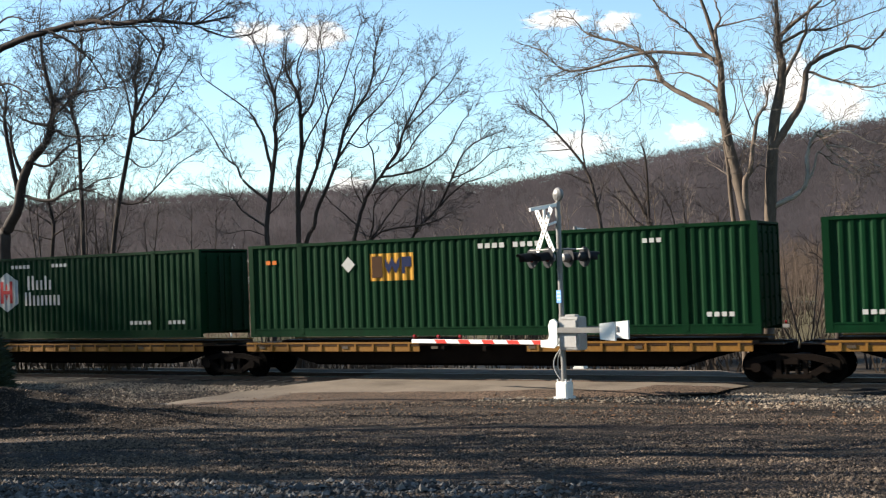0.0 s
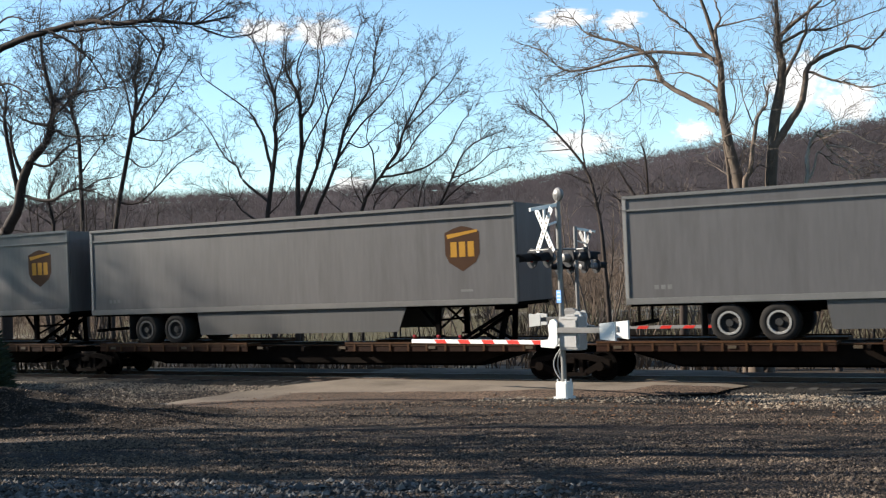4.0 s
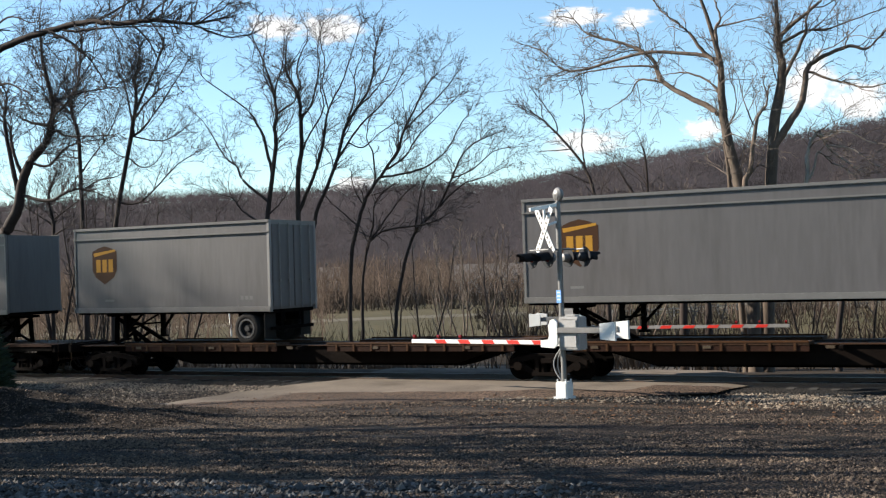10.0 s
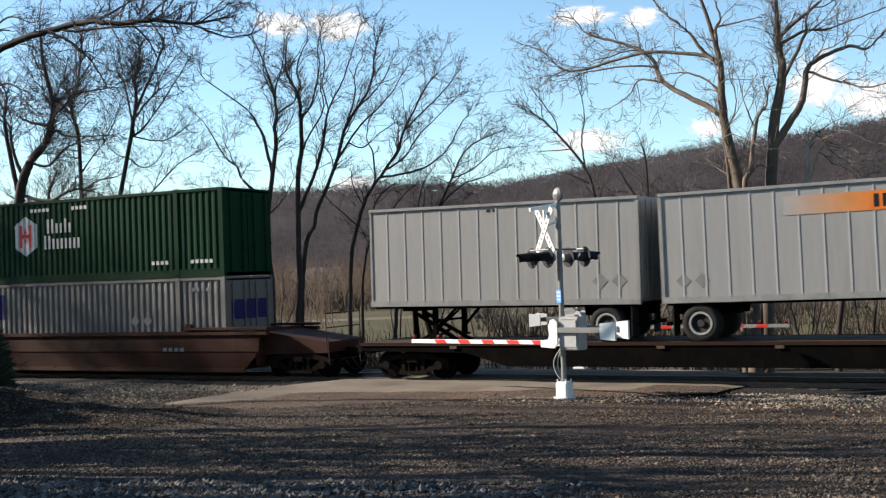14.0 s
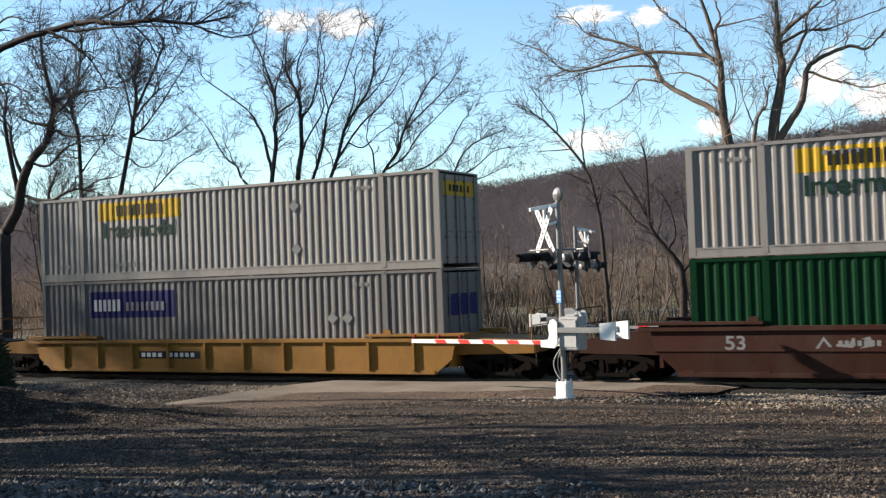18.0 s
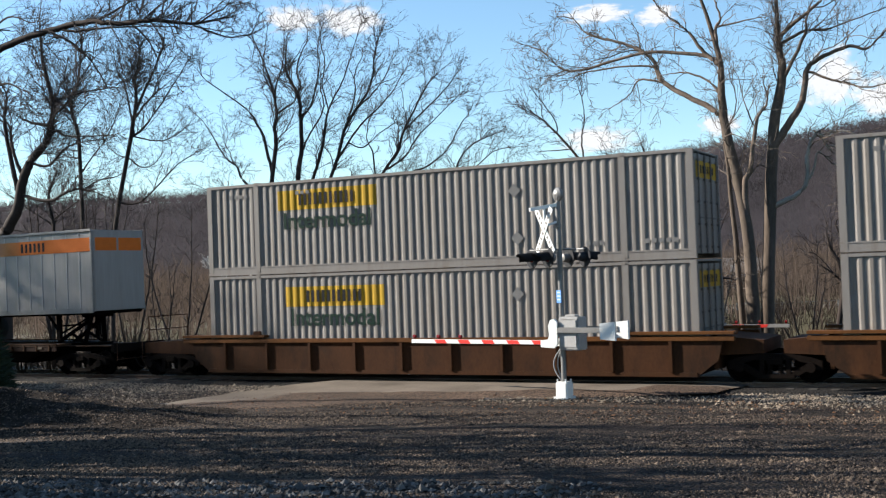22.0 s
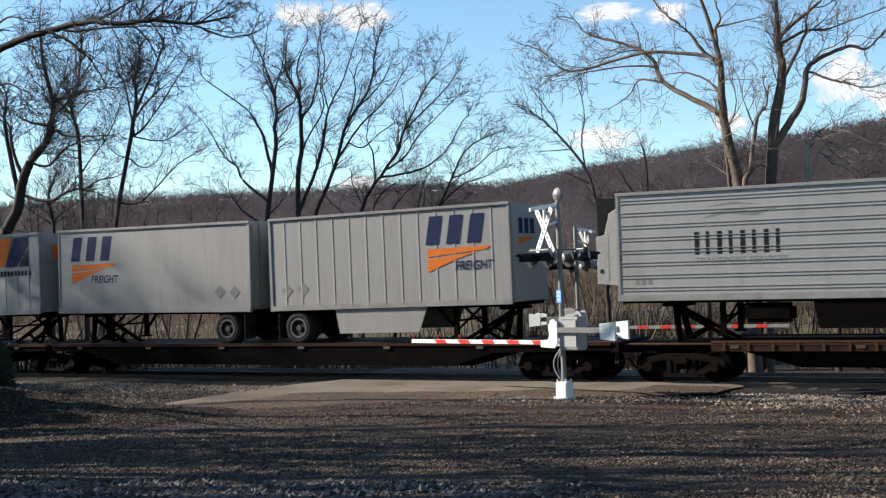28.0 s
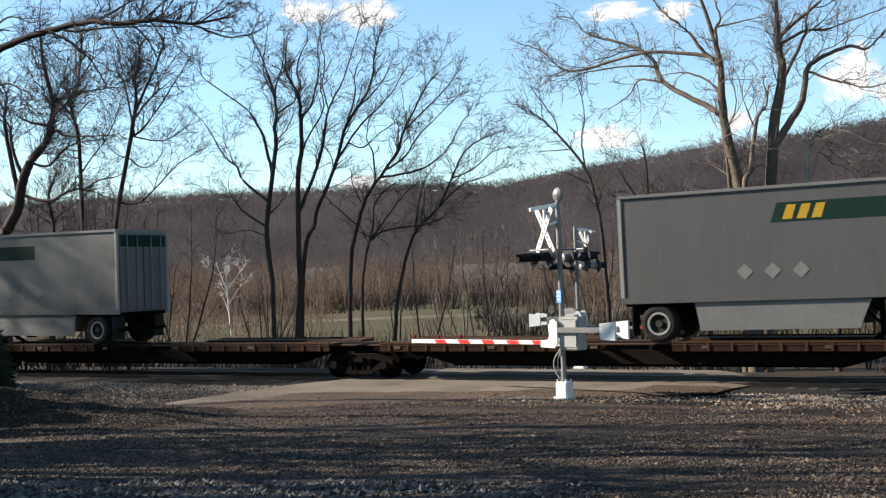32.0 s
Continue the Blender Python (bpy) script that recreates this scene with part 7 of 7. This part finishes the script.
# a row of tall trees beside the lot, out of view, whose shade lies over the gravel
def plain_tree(x, y, height, seed, r, density=1.2, low=0.22, boughs=7):
    rng = random.Random(seed)
    lines = [(r, [(0, 0), (rng.uniform(-.4, .4), height * .3), (rng.uniform(-.8, .8), height * .6), (rng.uniform(-1.2, 1.2), height)])]
    for k in range(boughs):
        h0 = height * rng.uniform(low, 0.75)
        s = (-1) ** k
        w = rng.uniform(2.2, 4.6)
        lines.append((r * 0.38, [(0, h0), (s * w * 0.45, h0 + rng.uniform(0.8, 2)), (s * w, h0 + rng.uniform(2, 4.5))]))
    t = bare_tree(x, y, r, lines, "tall leafless tree out of view, added for its shade", seed, M_BARK_D, M_TWIG, density, 2.2, 0.05, 1, 1.3)
    t.rotation_euler = (0, 0, radians(70))


for k, (x, y, hgt) in enumerate(((-27.0, -25.5, 14), (-30.0, -23.5, 15), (-33.0, -21.5, 16), (-36.0, -24.5, 18), (-40.0, -20.5, 19), (-26.0, -28.2, 12), (-24.0, -23.8, 11), (-32.5, -27.6, 16))):
    plain_tree(x, y, hgt, 60 + k, 0.36, 0.3, 0.3, 6)
# bare poles of unseen trees nearer the lot, added for long bars of shade
for k, (x, y, hgt) in enumerate(((-29.0, -14.8, 15), (-31.5, -17.0, 16), (-27.5, -18.6, 14), (-33.5, -15.4, 17), (-36.0, -18.2, 18), (-30.5, -20.2, 15), (-26.0, -21.0, 13), (-34.0, -13.4, 16), (-25.5, -17.2, 12), (-24.5, -19.0, 12), (-28.0, -16.2, 13), (-29.5, -18.0, 15), (-32.5, -19.0, 16), (-25.0, -22.8, 12), (-28.5, -22.0, 14), (-23.5, -20.6, 11), (-21.6, -18.6, 13), (-22.6, -16.8, 14), (-20.8, -20.6, 13), (-23.4, -15.6, 15), (-20.2, -22.4, 13), (-21.0, -23.8, 12))):
    plain_tree(x, y, hgt, 210 + k, 0.36, 0.12, 0.4, 4)
# a far stand of tall slim trees, added out of view to dim the line
for k, (x, y, hgt) in enumerate(((-56.0, -8.0, 20), (-58.5, -10.5, 21), (-61.0, -8.5, 22), (-63.0, -12.0, 22), (-59.5, -12.8, 21), (-57.0, -6.2, 21))):
    plain_tree(x, y, hgt, 180 + k, 0.15, 3.0, 0.72, 9)


def sapling(x, y, height, seed, bark, twig, stems=3, density=1.6):
    """A slim leafless shrub or young tree with several stems."""
    rng = random.Random(seed)
    z = ground_z(x, y)
    lines = []
    for k in range(stems):
        s = rng.uniform(-0.35, 0.35) + (k - (stems - 1) / 2) * 0.25
        lines.append((0.03 + height * 0.006, [(0.12 * k, z - 0.2), (0.12 * k + s * height * 0.3, z + height * 0.35), (0.12 * k + s * height * 0.5, z + height * 0.7), (0.12 * k + s * height * 0.55, z + height)]))
    return bare_tree(x, y, 0.05, lines, "slim leafless shrub beside the railway", seed, bark, twig, density, height * 0.2, 0.06, 1, 0.5)


for k, (x, y, h) in enumerate(((-33, 14, 4.5), (-39, 13, 5), (-36, 17, 4), (-25.5, 15, 5.5), (-23.5, 18, 6), (-21.5, 16, 4), (-28.5, 18, 5), (-17.5, 14, 6), (-18.8, 20, 7), (-16, 24, 6.5), (-13.2, 17, 5.5), (-9.6, 20, 5), (-6.5, 16, 6), (-4.5, 19, 6.5), (-2.5, 15, 5.5), (-44, 14, 6), (-48, 17, 7), (-51, 12, 6), (-25.4, 20.5, 6.5), (-27.4, 21, 5.5), (-24.0, 22, 6), (-22.6, 23, 7), (-29.5, 27, 6), (-17.5, 22, 7.5), (-20.5, 25, 7), (-43.5, 12.5, 9), (-46.2, 13, 9.5), (-41.6, 13.5, 8.5), (-38.8, 14, 7.5), (-45, 15, 9))):
    pale = k in (8, 9, 10, 14) or 17 < k < 25
    sapling(x, y, h, 80 + k, M_BARK_L if pale else M_BARK_D, M_TWIG_L if pale or k % 3 == 0 else M_TWIG, 2 + k % 3)
# evergreens added out of view by the bend, to shade mound and bank
M_NEEDLE = mat("dark_evergreen_foliage", (0.02, 0.03, 0.016), 0.8, vary=0.4, scale=2, fine=8, bump=0, spec=0.2)


def evergreen(x, y, height, seed, wide=1.75, label="unseen evergreen tree added to shade the road bend"):
    rng = random.Random(seed)
    ob = new("evergreen_tree")
    ob.location = (x, y, ground_z(x, y))
    tagged(ob, label, "tree", "evergreens beside the lot")
    w = Wood()
    w.tube([Vector((0, 0, -0.2)), Vector((0.05, 0, height * 0.5)), Vector((0, 0, height * 0.97))], [0.16, 0.1, 0.02], 8)
    part("trunk", w.mesh("trunk", M_BARK_D), None, ob)
    v, f = [], []
    for k in range(2600):
        t = rng.random() ** 0.8
        z = height * (0.04 + 0.95 * t)
        r = (wide * (1 - t ** 1.6) + 0.12) * math.sqrt(rng.random())
        a = rng.uniform(0, 6.283)
        p = Vector((r * math.cos(a), r * math.sin(a), z))
        d = Vector((math.cos(a), math.sin(a), rng.uniform(-0.3, 0.6))) * rng.uniform(0.22, 0.42)
        s = Vector((rng.gauss(0, 1), rng.gauss(0, 1), rng.gauss(0, 1))).normalized() * 0.11
        i = len(v)
        v.extend((tuple(p - s), tuple(p + s), tuple(p + d)))
        f.append((i, i + 1, i + 2))
    me = bpy.data.meshes.new("foliage")
    me.from_pydata(v, [], f)
    me.materials.append(M_NEEDLE)
    tagged(part("foliage", me, None, ob), kind="stuff")


for k, (x, y, h) in enumerate(((-37.5, -17.2, 9.0), (-38.3, -15.0, 10.0), (-36.6, -13.0, 6.2), (-36.0, -15.4, 8.5), (-35.6, -18.6, 10.5), (-34.4, -20.6, 9.5), (-33.0, -22.4, 9.0), (-37.0, -20.2, 11.5), (-31.6, -24.0, 8.5), (-37.0, -5.4, 4.2), (-38.4, -6.4, 4.8), (-36.2, -6.8, 4.6))):
    evergreen(x, y, h, 140 + k)
for k, (x, y, h, w) in enumerate(((-26.75, -8.6, 2.55, 0.62), (-27.6, -7.9, 2.9, 0.85))):
    evergreen(x, y, h, 150 + k, w, "low dense dark evergreen bush on the mound")

# ---- hill and far woods ----
# Far haze is put into the hill and far-wood colours as a bluish cast.
M_HILL = mat("haze_tinted_woodland_floor", (0.024, 0.0205, 0.0215), 0.95, vary=0.4, scale=0.02, fine=0.25, bump=0, spec=0.1)
M_EDGEWOOD = island_stone("tan_leafless_edge", (0.01, 0.0075, 0.0062), (0.075, 0.056, 0.044), 0.5, 0.05, 0.5)
M_FARWOOD = island_stone("haze_tinted_far_branches", (0.0235, 0.0205, 0.0235), (0.037, 0.032, 0.036), 0.85, 0.012, 0.04)


def ridge(a):
    """Height of the ridge's skyline above the eye, in degrees, by the bearing in degrees."""
    ks = [(-90, 2.5), (-60, 3.6), (-48.5, 3.9), (-40, 4.2), (-35, 4.25), (-28.8, 4.4), (-25, 4.25), (-22, 4.7), (-18.8, 5.15), (-14.7, 5.6), (-10.8, 5.9), (-6.6, 6.35), (10, 7.5), (40, 6.0), (90, 3)]
    for (p, u), (q, v) in zip(ks, ks[1:]):
        if p <= a <= q:
            return u + (v - u) * (a - p) / (q - p)
    return 2.5


def hill_z(a, d):
    """Height of the hillside at bearing a, distance d from the eye."""
    t = min(max((d - 230) / 420, 0), 1)
    top = EYE.z + 650 * math.tan(radians(ridge(a))) - 5.5
    z = -1.2 + (top + 1.2) * (t * t * (3 - 2 * t))
    if d > 650:
        z -= (d - 650) * 0.03
    return z + 2.5 * noise.noise(Vector((a * 0.15, d * 0.01, 1))) * t


bm = bmesh.new()
prev = None
for i in range(91):
    a = -85 + i * 1.6
    row = []
    for j in range(22):
        d = 225 + j * 30
        row.append(bm.verts.new((EYE.x + d * math.sin(radians(a)), EYE.y + d * math.cos(radians(a)), hill_z(a, d) - (0.3 if j == 0 else 0))))
    if prev:
        for j in range(21):
            bm.faces.new((prev[j], row[j], row[j + 1], prev[j + 1]))
    prev = row
hill = part("hill", bm, M_HILL, smooth=True)
tagged(hill, "long hillside of leafless brown woodland", "hill", kind="structure")


def far_woods(name, label, seed, count, arc, dist, size, material, stem=0.0, twigs=11, flat=False):
    """Many small leafless crowns, each a loose tuft of fine branches, as one mass."""
    rng = random.Random(seed)
    v, f = [], []
    for _ in range(count):
        a = rng.uniform(*arc)
        d = dist[0] + (dist[1] - dist[0]) * rng.random() ** 0.8
        x, y = EYE.x + d * math.sin(radians(a)), EYE.y + d * math.cos(radians(a))
        z = max(ground_z(x, y), hill_z(a, d) if d > 226 else -99) - 0.3
        h = rng.uniform(*size) * (0.6 if d > 585 else 1)
        R = Vector((math.cos(radians(a)), -math.sin(radians(a)), 0))
        B = Vector((-R.y, R.x, 0))
        o = Vector((x, y, z))
        k0 = d / 400
        def spike(p, q, w0):
            k = len(v)
            v.extend((tuple(p - R * w0), tuple(p + R * w0), tuple(q)))
            f.append((k, k + 1, k + 2))
        if stem:
            spike(o, o + Vector((0, 0, h * 0.8)) + R * rng.uniform(-0.1, 0.1) * h, stem)
        for k in range(twigs):
            c = o + Vector((0, 0, h * rng.uniform(0.15, 0.75))) + (R * rng.gauss(0, 0.16) + B * rng.gauss(0, 0.16)) * h
            q = c + (R * rng.gauss(0, 0.11) + B * rng.gauss(0, 0.11) + Vector((0, 0, rng.uniform(0.06, 0.24)))) * h
            spike(c, q, rng.uniform(0.05, 0.11) * k0)
    me = bpy.data.meshes.new(name)
    me.from_pydata(v, [], f)
    me.materials.append(material)
    # soft shading: a far crown is lit as one loose mass
    me.normals_split_custom_set_from_vertices([Vector((rng.gauss(-0.1, 0.2), rng.gauss(-0.45, 0.2), 0.7)).normalized() for _ in v])
    return tagged(new(name, me), label, "woods", kind="stuff")


far_woods("hillside_woods", "leafless brown woods on the hillside", 21, 27000, (-58, 6), (235, 655), (4.5, 9.0), M_FARWOOD)
far_woods("field_edge_woods", "line of leafless trees at the edge of the field", 22, 2600, (-58, 6), (140, 240), (4, 10), M_EDGEWOOD, 0.06, 26)
far_woods("field_trees", "dark leafless young trees scattered across the field", 23, 260, (-24, 4), (75, 135), (3, 8), M_EDGEWOOD, 0.07, 30)
far_woods("wood_edge", "dense dark leafless wood behind the railway", 24, 240, (-53, -33), (70, 125), (2, 6), M_EDGEWOOD, 0.05, 40)



# ---- thickets, far buildings, fence ----
M_BRUSH = mat("tan_brown_thicket", (0.06, 0.044, 0.032), 0.95, vary=0.4, scale=0.1, fine=1.0, bump=0, spec=0.1)


def thicket(name, label, seed, count, arc, dist, size, material):
    """Dense low brush of fine upright twigs, one mass."""
    rng = random.Random(seed)
    v, f = [], []
    for _ in range(count):
        a = rng.uniform(*arc)
        d = rng.uniform(*dist)
        x, y = EYE.x + d * math.sin(radians(a)), EYE.y + d * math.cos(radians(a))
        o = Vector((x, y, ground_z(x, y) - 0.05))
        h = rng.uniform(*size)
        for k in range(16):
            p = o + Vector((rng.gauss(0, 0.5), rng.gauss(0, 0.5), 0))
            w = Vector((math.cos(radians(a)), -math.sin(radians(a)), 0)) * rng.uniform(0.012, 0.035)
            prev = p
            dr = Vector((rng.gauss(0, 0.28), rng.gauss(0, 0.28), 1)).normalized()
            for s in range(3):
                dr = (dr + Vector((rng.gauss(0, 0.22), rng.gauss(0, 0.22), 0))).normalized()
                nxt = prev + dr * (h / 3) * rng.uniform(0.7, 1.1)
                q = len(v)
                k0, k1 = 1 - s / 3, 1 - (s + 1) / 3
                v.extend((tuple(prev - w * k0), tuple(prev + w * k0), tuple(nxt + w * k1), tuple(nxt - w * k1)))
                f.append((q, q + 1, q + 2, q + 3))
                prev = nxt
    me = bpy.data.meshes.new(name)
    me.from_pydata(v, [], f)
    me.materials.append(material)
    return tagged(new(name, me), label, "brush", kind="stuff")


thicket("field_thicket", "leafless tan brush at the far side of the field", 31, 1100, (-58, 4), (135, 200), (2.0, 5.0), M_BRUSH)
thicket("lineside_brush", "thin leafless brush beside the railway", 32, 130, (-52, -2), (44, 62), (1.2, 3.0), M_BRUSH)
thicket("field_brush", "brown leafless brush over the field", 33, 330, (-26, 4), (56, 110), (0.8, 2.6), M_BRUSH)

M_WALLW = mat("white_clapboard", (0.6, 0.59, 0.56), 0.7, vary=0.1, scale=0.5, fine=3, bump=0.05)
M_ROOFG = mat("grey_shingle", (0.12, 0.11, 0.105), 0.9, vary=0.25, scale=1, fine=6)
M_PANE = mat("dark_window_glass", (0.03, 0.035, 0.04), 0.1, vary=0.1, bump=0)


def far_house(bearing, dist, ln, wd, hg, label):
    """A small gabled house: walls, roof, chimney, windows with panes, a door."""
    x, y = EYE.x + dist * math.sin(radians(bearing)), EYE.y + dist * math.cos(radians(bearing))
    ob = new("house")
    ob.matrix_world = pose(x, y, ground_z(x, y), 0, 0, -bearing)
    tagged(ob, label, "house", "houses beyond the field")
    bm = box(-ln / 2, ln / 2, -wd / 2, wd / 2, -0.3, hg)
    part("wall", bm, M_WALLW, ob)
    roof = part("roof", (lambda b: (bmesh.ops.rotate(b, cent=(0, 0, 0), matrix=Matrix.Rotation(radians(90), 3, "Z"), verts=b.verts), b)[1])(prism([(-wd / 2 - 0.4, hg), (wd / 2 + 0.4, hg), (0, hg + wd * 0.38)], -ln / 2 - 0.4, ln / 2 + 0.4)), M_ROOFG, ob)
    part("chimney", box(ln * 0.2, ln * 0.2 + 0.6, -0.3, 0.3, hg + wd * 0.2, hg + wd * 0.38 + 0.8), M_ROOFG, roof)
    n = max(2, int(ln / 3))
    for k in range(n):
        a = -ln / 2 + (k + 0.5) * ln / n
        w = part("window", box(a - 0.55, a + 0.55, -wd / 2 - 0.05, -wd / 2 + 0.02, 1.0, 2.3), M_WALLW, ob)
        part("pane", box(a - 0.45, a + 0.45, -wd / 2 - 0.06, -wd / 2 - 0.04, 1.08, 2.22), M_PANE, w)
    return ob


far_house(-25.0, 205, 15, 7, 3.0, "long low white house beyond the field")
far_house(-33.9, 240, 9, 7, 3.6, "small white house among bare trees")
far_house(-17.6, 210, 10, 7, 3.0, "white house among bare trees beyond the field")
far_house(-13.5, 190, 8, 6, 2.8, "small pale house behind the tall trees")

# white rail fence along the far road
M_FENCE = mat("chalky_white_fence_paint", (0.2, 0.19, 0.175), 0.7, vary=0.2)
fence = new("rail_fence")
fence.location = (0, 0, 0)
tagged(fence, "white two-rail wooden fence along the field road", "fence")
post_me = mesh_of(box(-0.06, 0.06, -0.06, 0.06, -0.2, 0.85, 0.01), "post", M_FENCE)
spots = []
for k in range(34):
    a = -19.5 + k * 0.42
    d = 94 + 0.5 * k
    x, y = EYE.x + d * math.sin(radians(a)), EYE.y + d * math.cos(radians(a))
    spots.append(Vector((x, y, ground_z(x, y))))
for p in spots:
    piece("post", post_me, fence, Matrix.Translation(p))
for a, b in zip(spots, spots[1:]):
    for z in (0.36, 0.7):
        bm = bmesh.new()
        add_bar(bm, a + Vector((0, 0, z)), b + Vector((0, 0, z)), 0.03, 0.08)
        part("fence_rail", bm, M_FENCE, fence)

# pale field road
bm = bmesh.new()
prev = None
for k in range(60):
    a = -56 + k * 0.95
    d0 = 100 + 12 * math.sin(k * 0.05)
    row = []
    for d in (d0, d0 + 7):
        x, y = EYE.x + d * math.sin(radians(a)), EYE.y + d * math.cos(radians(a))
        row.append(bm.verts.new((x, y, ground_z(x, y) + 0.03)))
    if prev:
        bm.faces.new((prev[0], row[0], row[1], prev[1]))
    prev = row
tagged(part("field_road", bm, mat("pale_field_track", (0.11, 0.095, 0.07), 0.95, vary=0.25, scale=0.1, fine=2, spec=0.1)), "pale gravel road across the field", "road", kind="structure")

# ---- clouds, far away and drifting slowly ----
def cloud_material():
    m = bpy.data.materials.new("white_cloud")
    m.use_nodes = True
    n, ln = m.node_tree.nodes, m.node_tree.links
    n.remove(n["Principled BSDF"])
    co = n.new("ShaderNodeTexCoord")
    no = n.new("ShaderNodeTexNoise")
    no.inputs["Scale"].default_value, no.inputs["Detail"].default_value, no.inputs["Roughness"].default_value = 2.2, 7, 0.6
    info = n.new("ShaderNodeObjectInfo")
    ad = n.new("ShaderNodeVectorMath")
    ad.operation = "ADD"
    sc = n.new("ShaderNodeVectorMath")
    sc.operation = "SCALE"
    sc.inputs["Scale"].default_value = 40.0
    sc.inputs[0].default_value = (1, 1, 1)
    ln.new(info.outputs["Random"], sc.inputs["Scale"])
    s2 = n.new("ShaderNodeVectorMath")
    s2.operation = "SCALE"
    s2.inputs["Scale"].default_value = 30.0
    ln.new(sc.outputs[0], s2.inputs[0])
    ln.new(co.outputs["Object"], ad.inputs[0])
    ln.new(s2.outputs[0], ad.inputs[1])
    ln.new(ad.outputs[0], no.inputs["Vector"])
    le = n.new("ShaderNodeVectorMath")
    le.operation = "LENGTH"
    ln.new(co.outputs["Object"], le.inputs[0])
    sub = n.new("ShaderNodeMath")
    sub.operation = "SUBTRACT"
    ln.new(no.outputs["Fac"], sub.inputs[0])
    k = n.new("ShaderNodeMath")
    k.operation = "MULTIPLY"
    k.inputs[1].default_value = 0.62
    ln.new(le.outputs["Value"], k.inputs[0])
    ln.new(k.outputs[0], sub.inputs[1])
    mr = n.new("ShaderNodeMapRange")
    mr.interpolation_type = "SMOOTHSTEP"
    mr.inputs["From Min"].default_value, mr.inputs["From Max"].default_value, mr.inputs["To Max"].default_value = -0.08, 0.26, 0.95
    ln.new(sub.outputs[0], mr.inputs["Value"])
    # Sunlit white is given off by the thin sheet itself, through emission.
    em, tr, mx = n.new("ShaderNodeEmission"), n.new("ShaderNodeBsdfTransparent"), n.new("ShaderNodeMixShader")
    em.inputs["Color"].default_value, em.inputs["Strength"].default_value = (1.0, 0.985, 0.97, 1), 0.4
    ln.new(mr.outputs["Result"], mx.inputs["Fac"])
    ln.new(tr.outputs[0], mx.inputs[1])
    ln.new(em.outputs[0], mx.inputs[2])
    ln.new(mx.outputs[0], n["Material Output"].inputs["Surface"])
    return m


CLOUDS = []
M_CLOUD = cloud_material()
cloud_me = None
for a, b, w, h in (
    ((-810, 1074, 290), (-761, 1102, 314), 61, 29),
    ((-759, 1110, 288), (-708, 1137, 312), 71, 34),
    ((-260, 1329, 204), (-194, 1339, 211), 56, 56),
    ((-205, 1343, 178), (-139, 1350, 184), 62, 42),
    ((-500, 1268, 150), (-466, 1280, 156), 88, 27),
    ((-375, 1309, 157), (-321, 1321, 167), 41, 23),
    ((-505, 1241, 296), (-440, 1264, 301), 66, 20),
    ((-441, 1266, 289), (-376, 1285, 296), 44, 20),
    ((-742, 1151, 112), (-730, 1158, 114), 61, 18),
):
    if cloud_me is None:
        vs, fs = grid([-1 + k / 8 for k in range(17)], [-1 + k / 8 for k in range(17)], lambda x, y: 0.12 * (1 - x * x) * (1 - y * y))
        cloud_me = bpy.data.meshes.new("cloud")
        cloud_me.from_pydata(vs, [], fs)
        cloud_me.materials.append(M_CLOUD)
    ob = new("cloud", cloud_me)
    ob.scale = (w * 0.7, h * 0.7, w * 0.3)
    tagged(ob, "small bright white fair-weather cloud", "cloud", "clouds in the sky", kind="stuff")
    CLOUDS.append((ob, look(a, EYE), look(b, EYE)))
    CLOUDS[-1] = (ob, look(a, EYE) @ pose(0, 0, 0, 0, 180, 0), look(b, EYE) @ pose(0, 0, 0, 0, 180, 0))

# ---- what moves ----
def motions():
    """The whole train runs past at one steady speed; the clouds drift."""
    for ob, q, y, z, tilt in MOVERS:
        walk(ob, [(0.0, pose(q, y, z, 0, tilt, 0)), (32.0, pose(q + SPEED * 32.0, y, z, 0, tilt, 0))])
    for ob, a, b in CLOUDS:
        walk(ob, [(0.0, a), (32.0, b)])


motions()
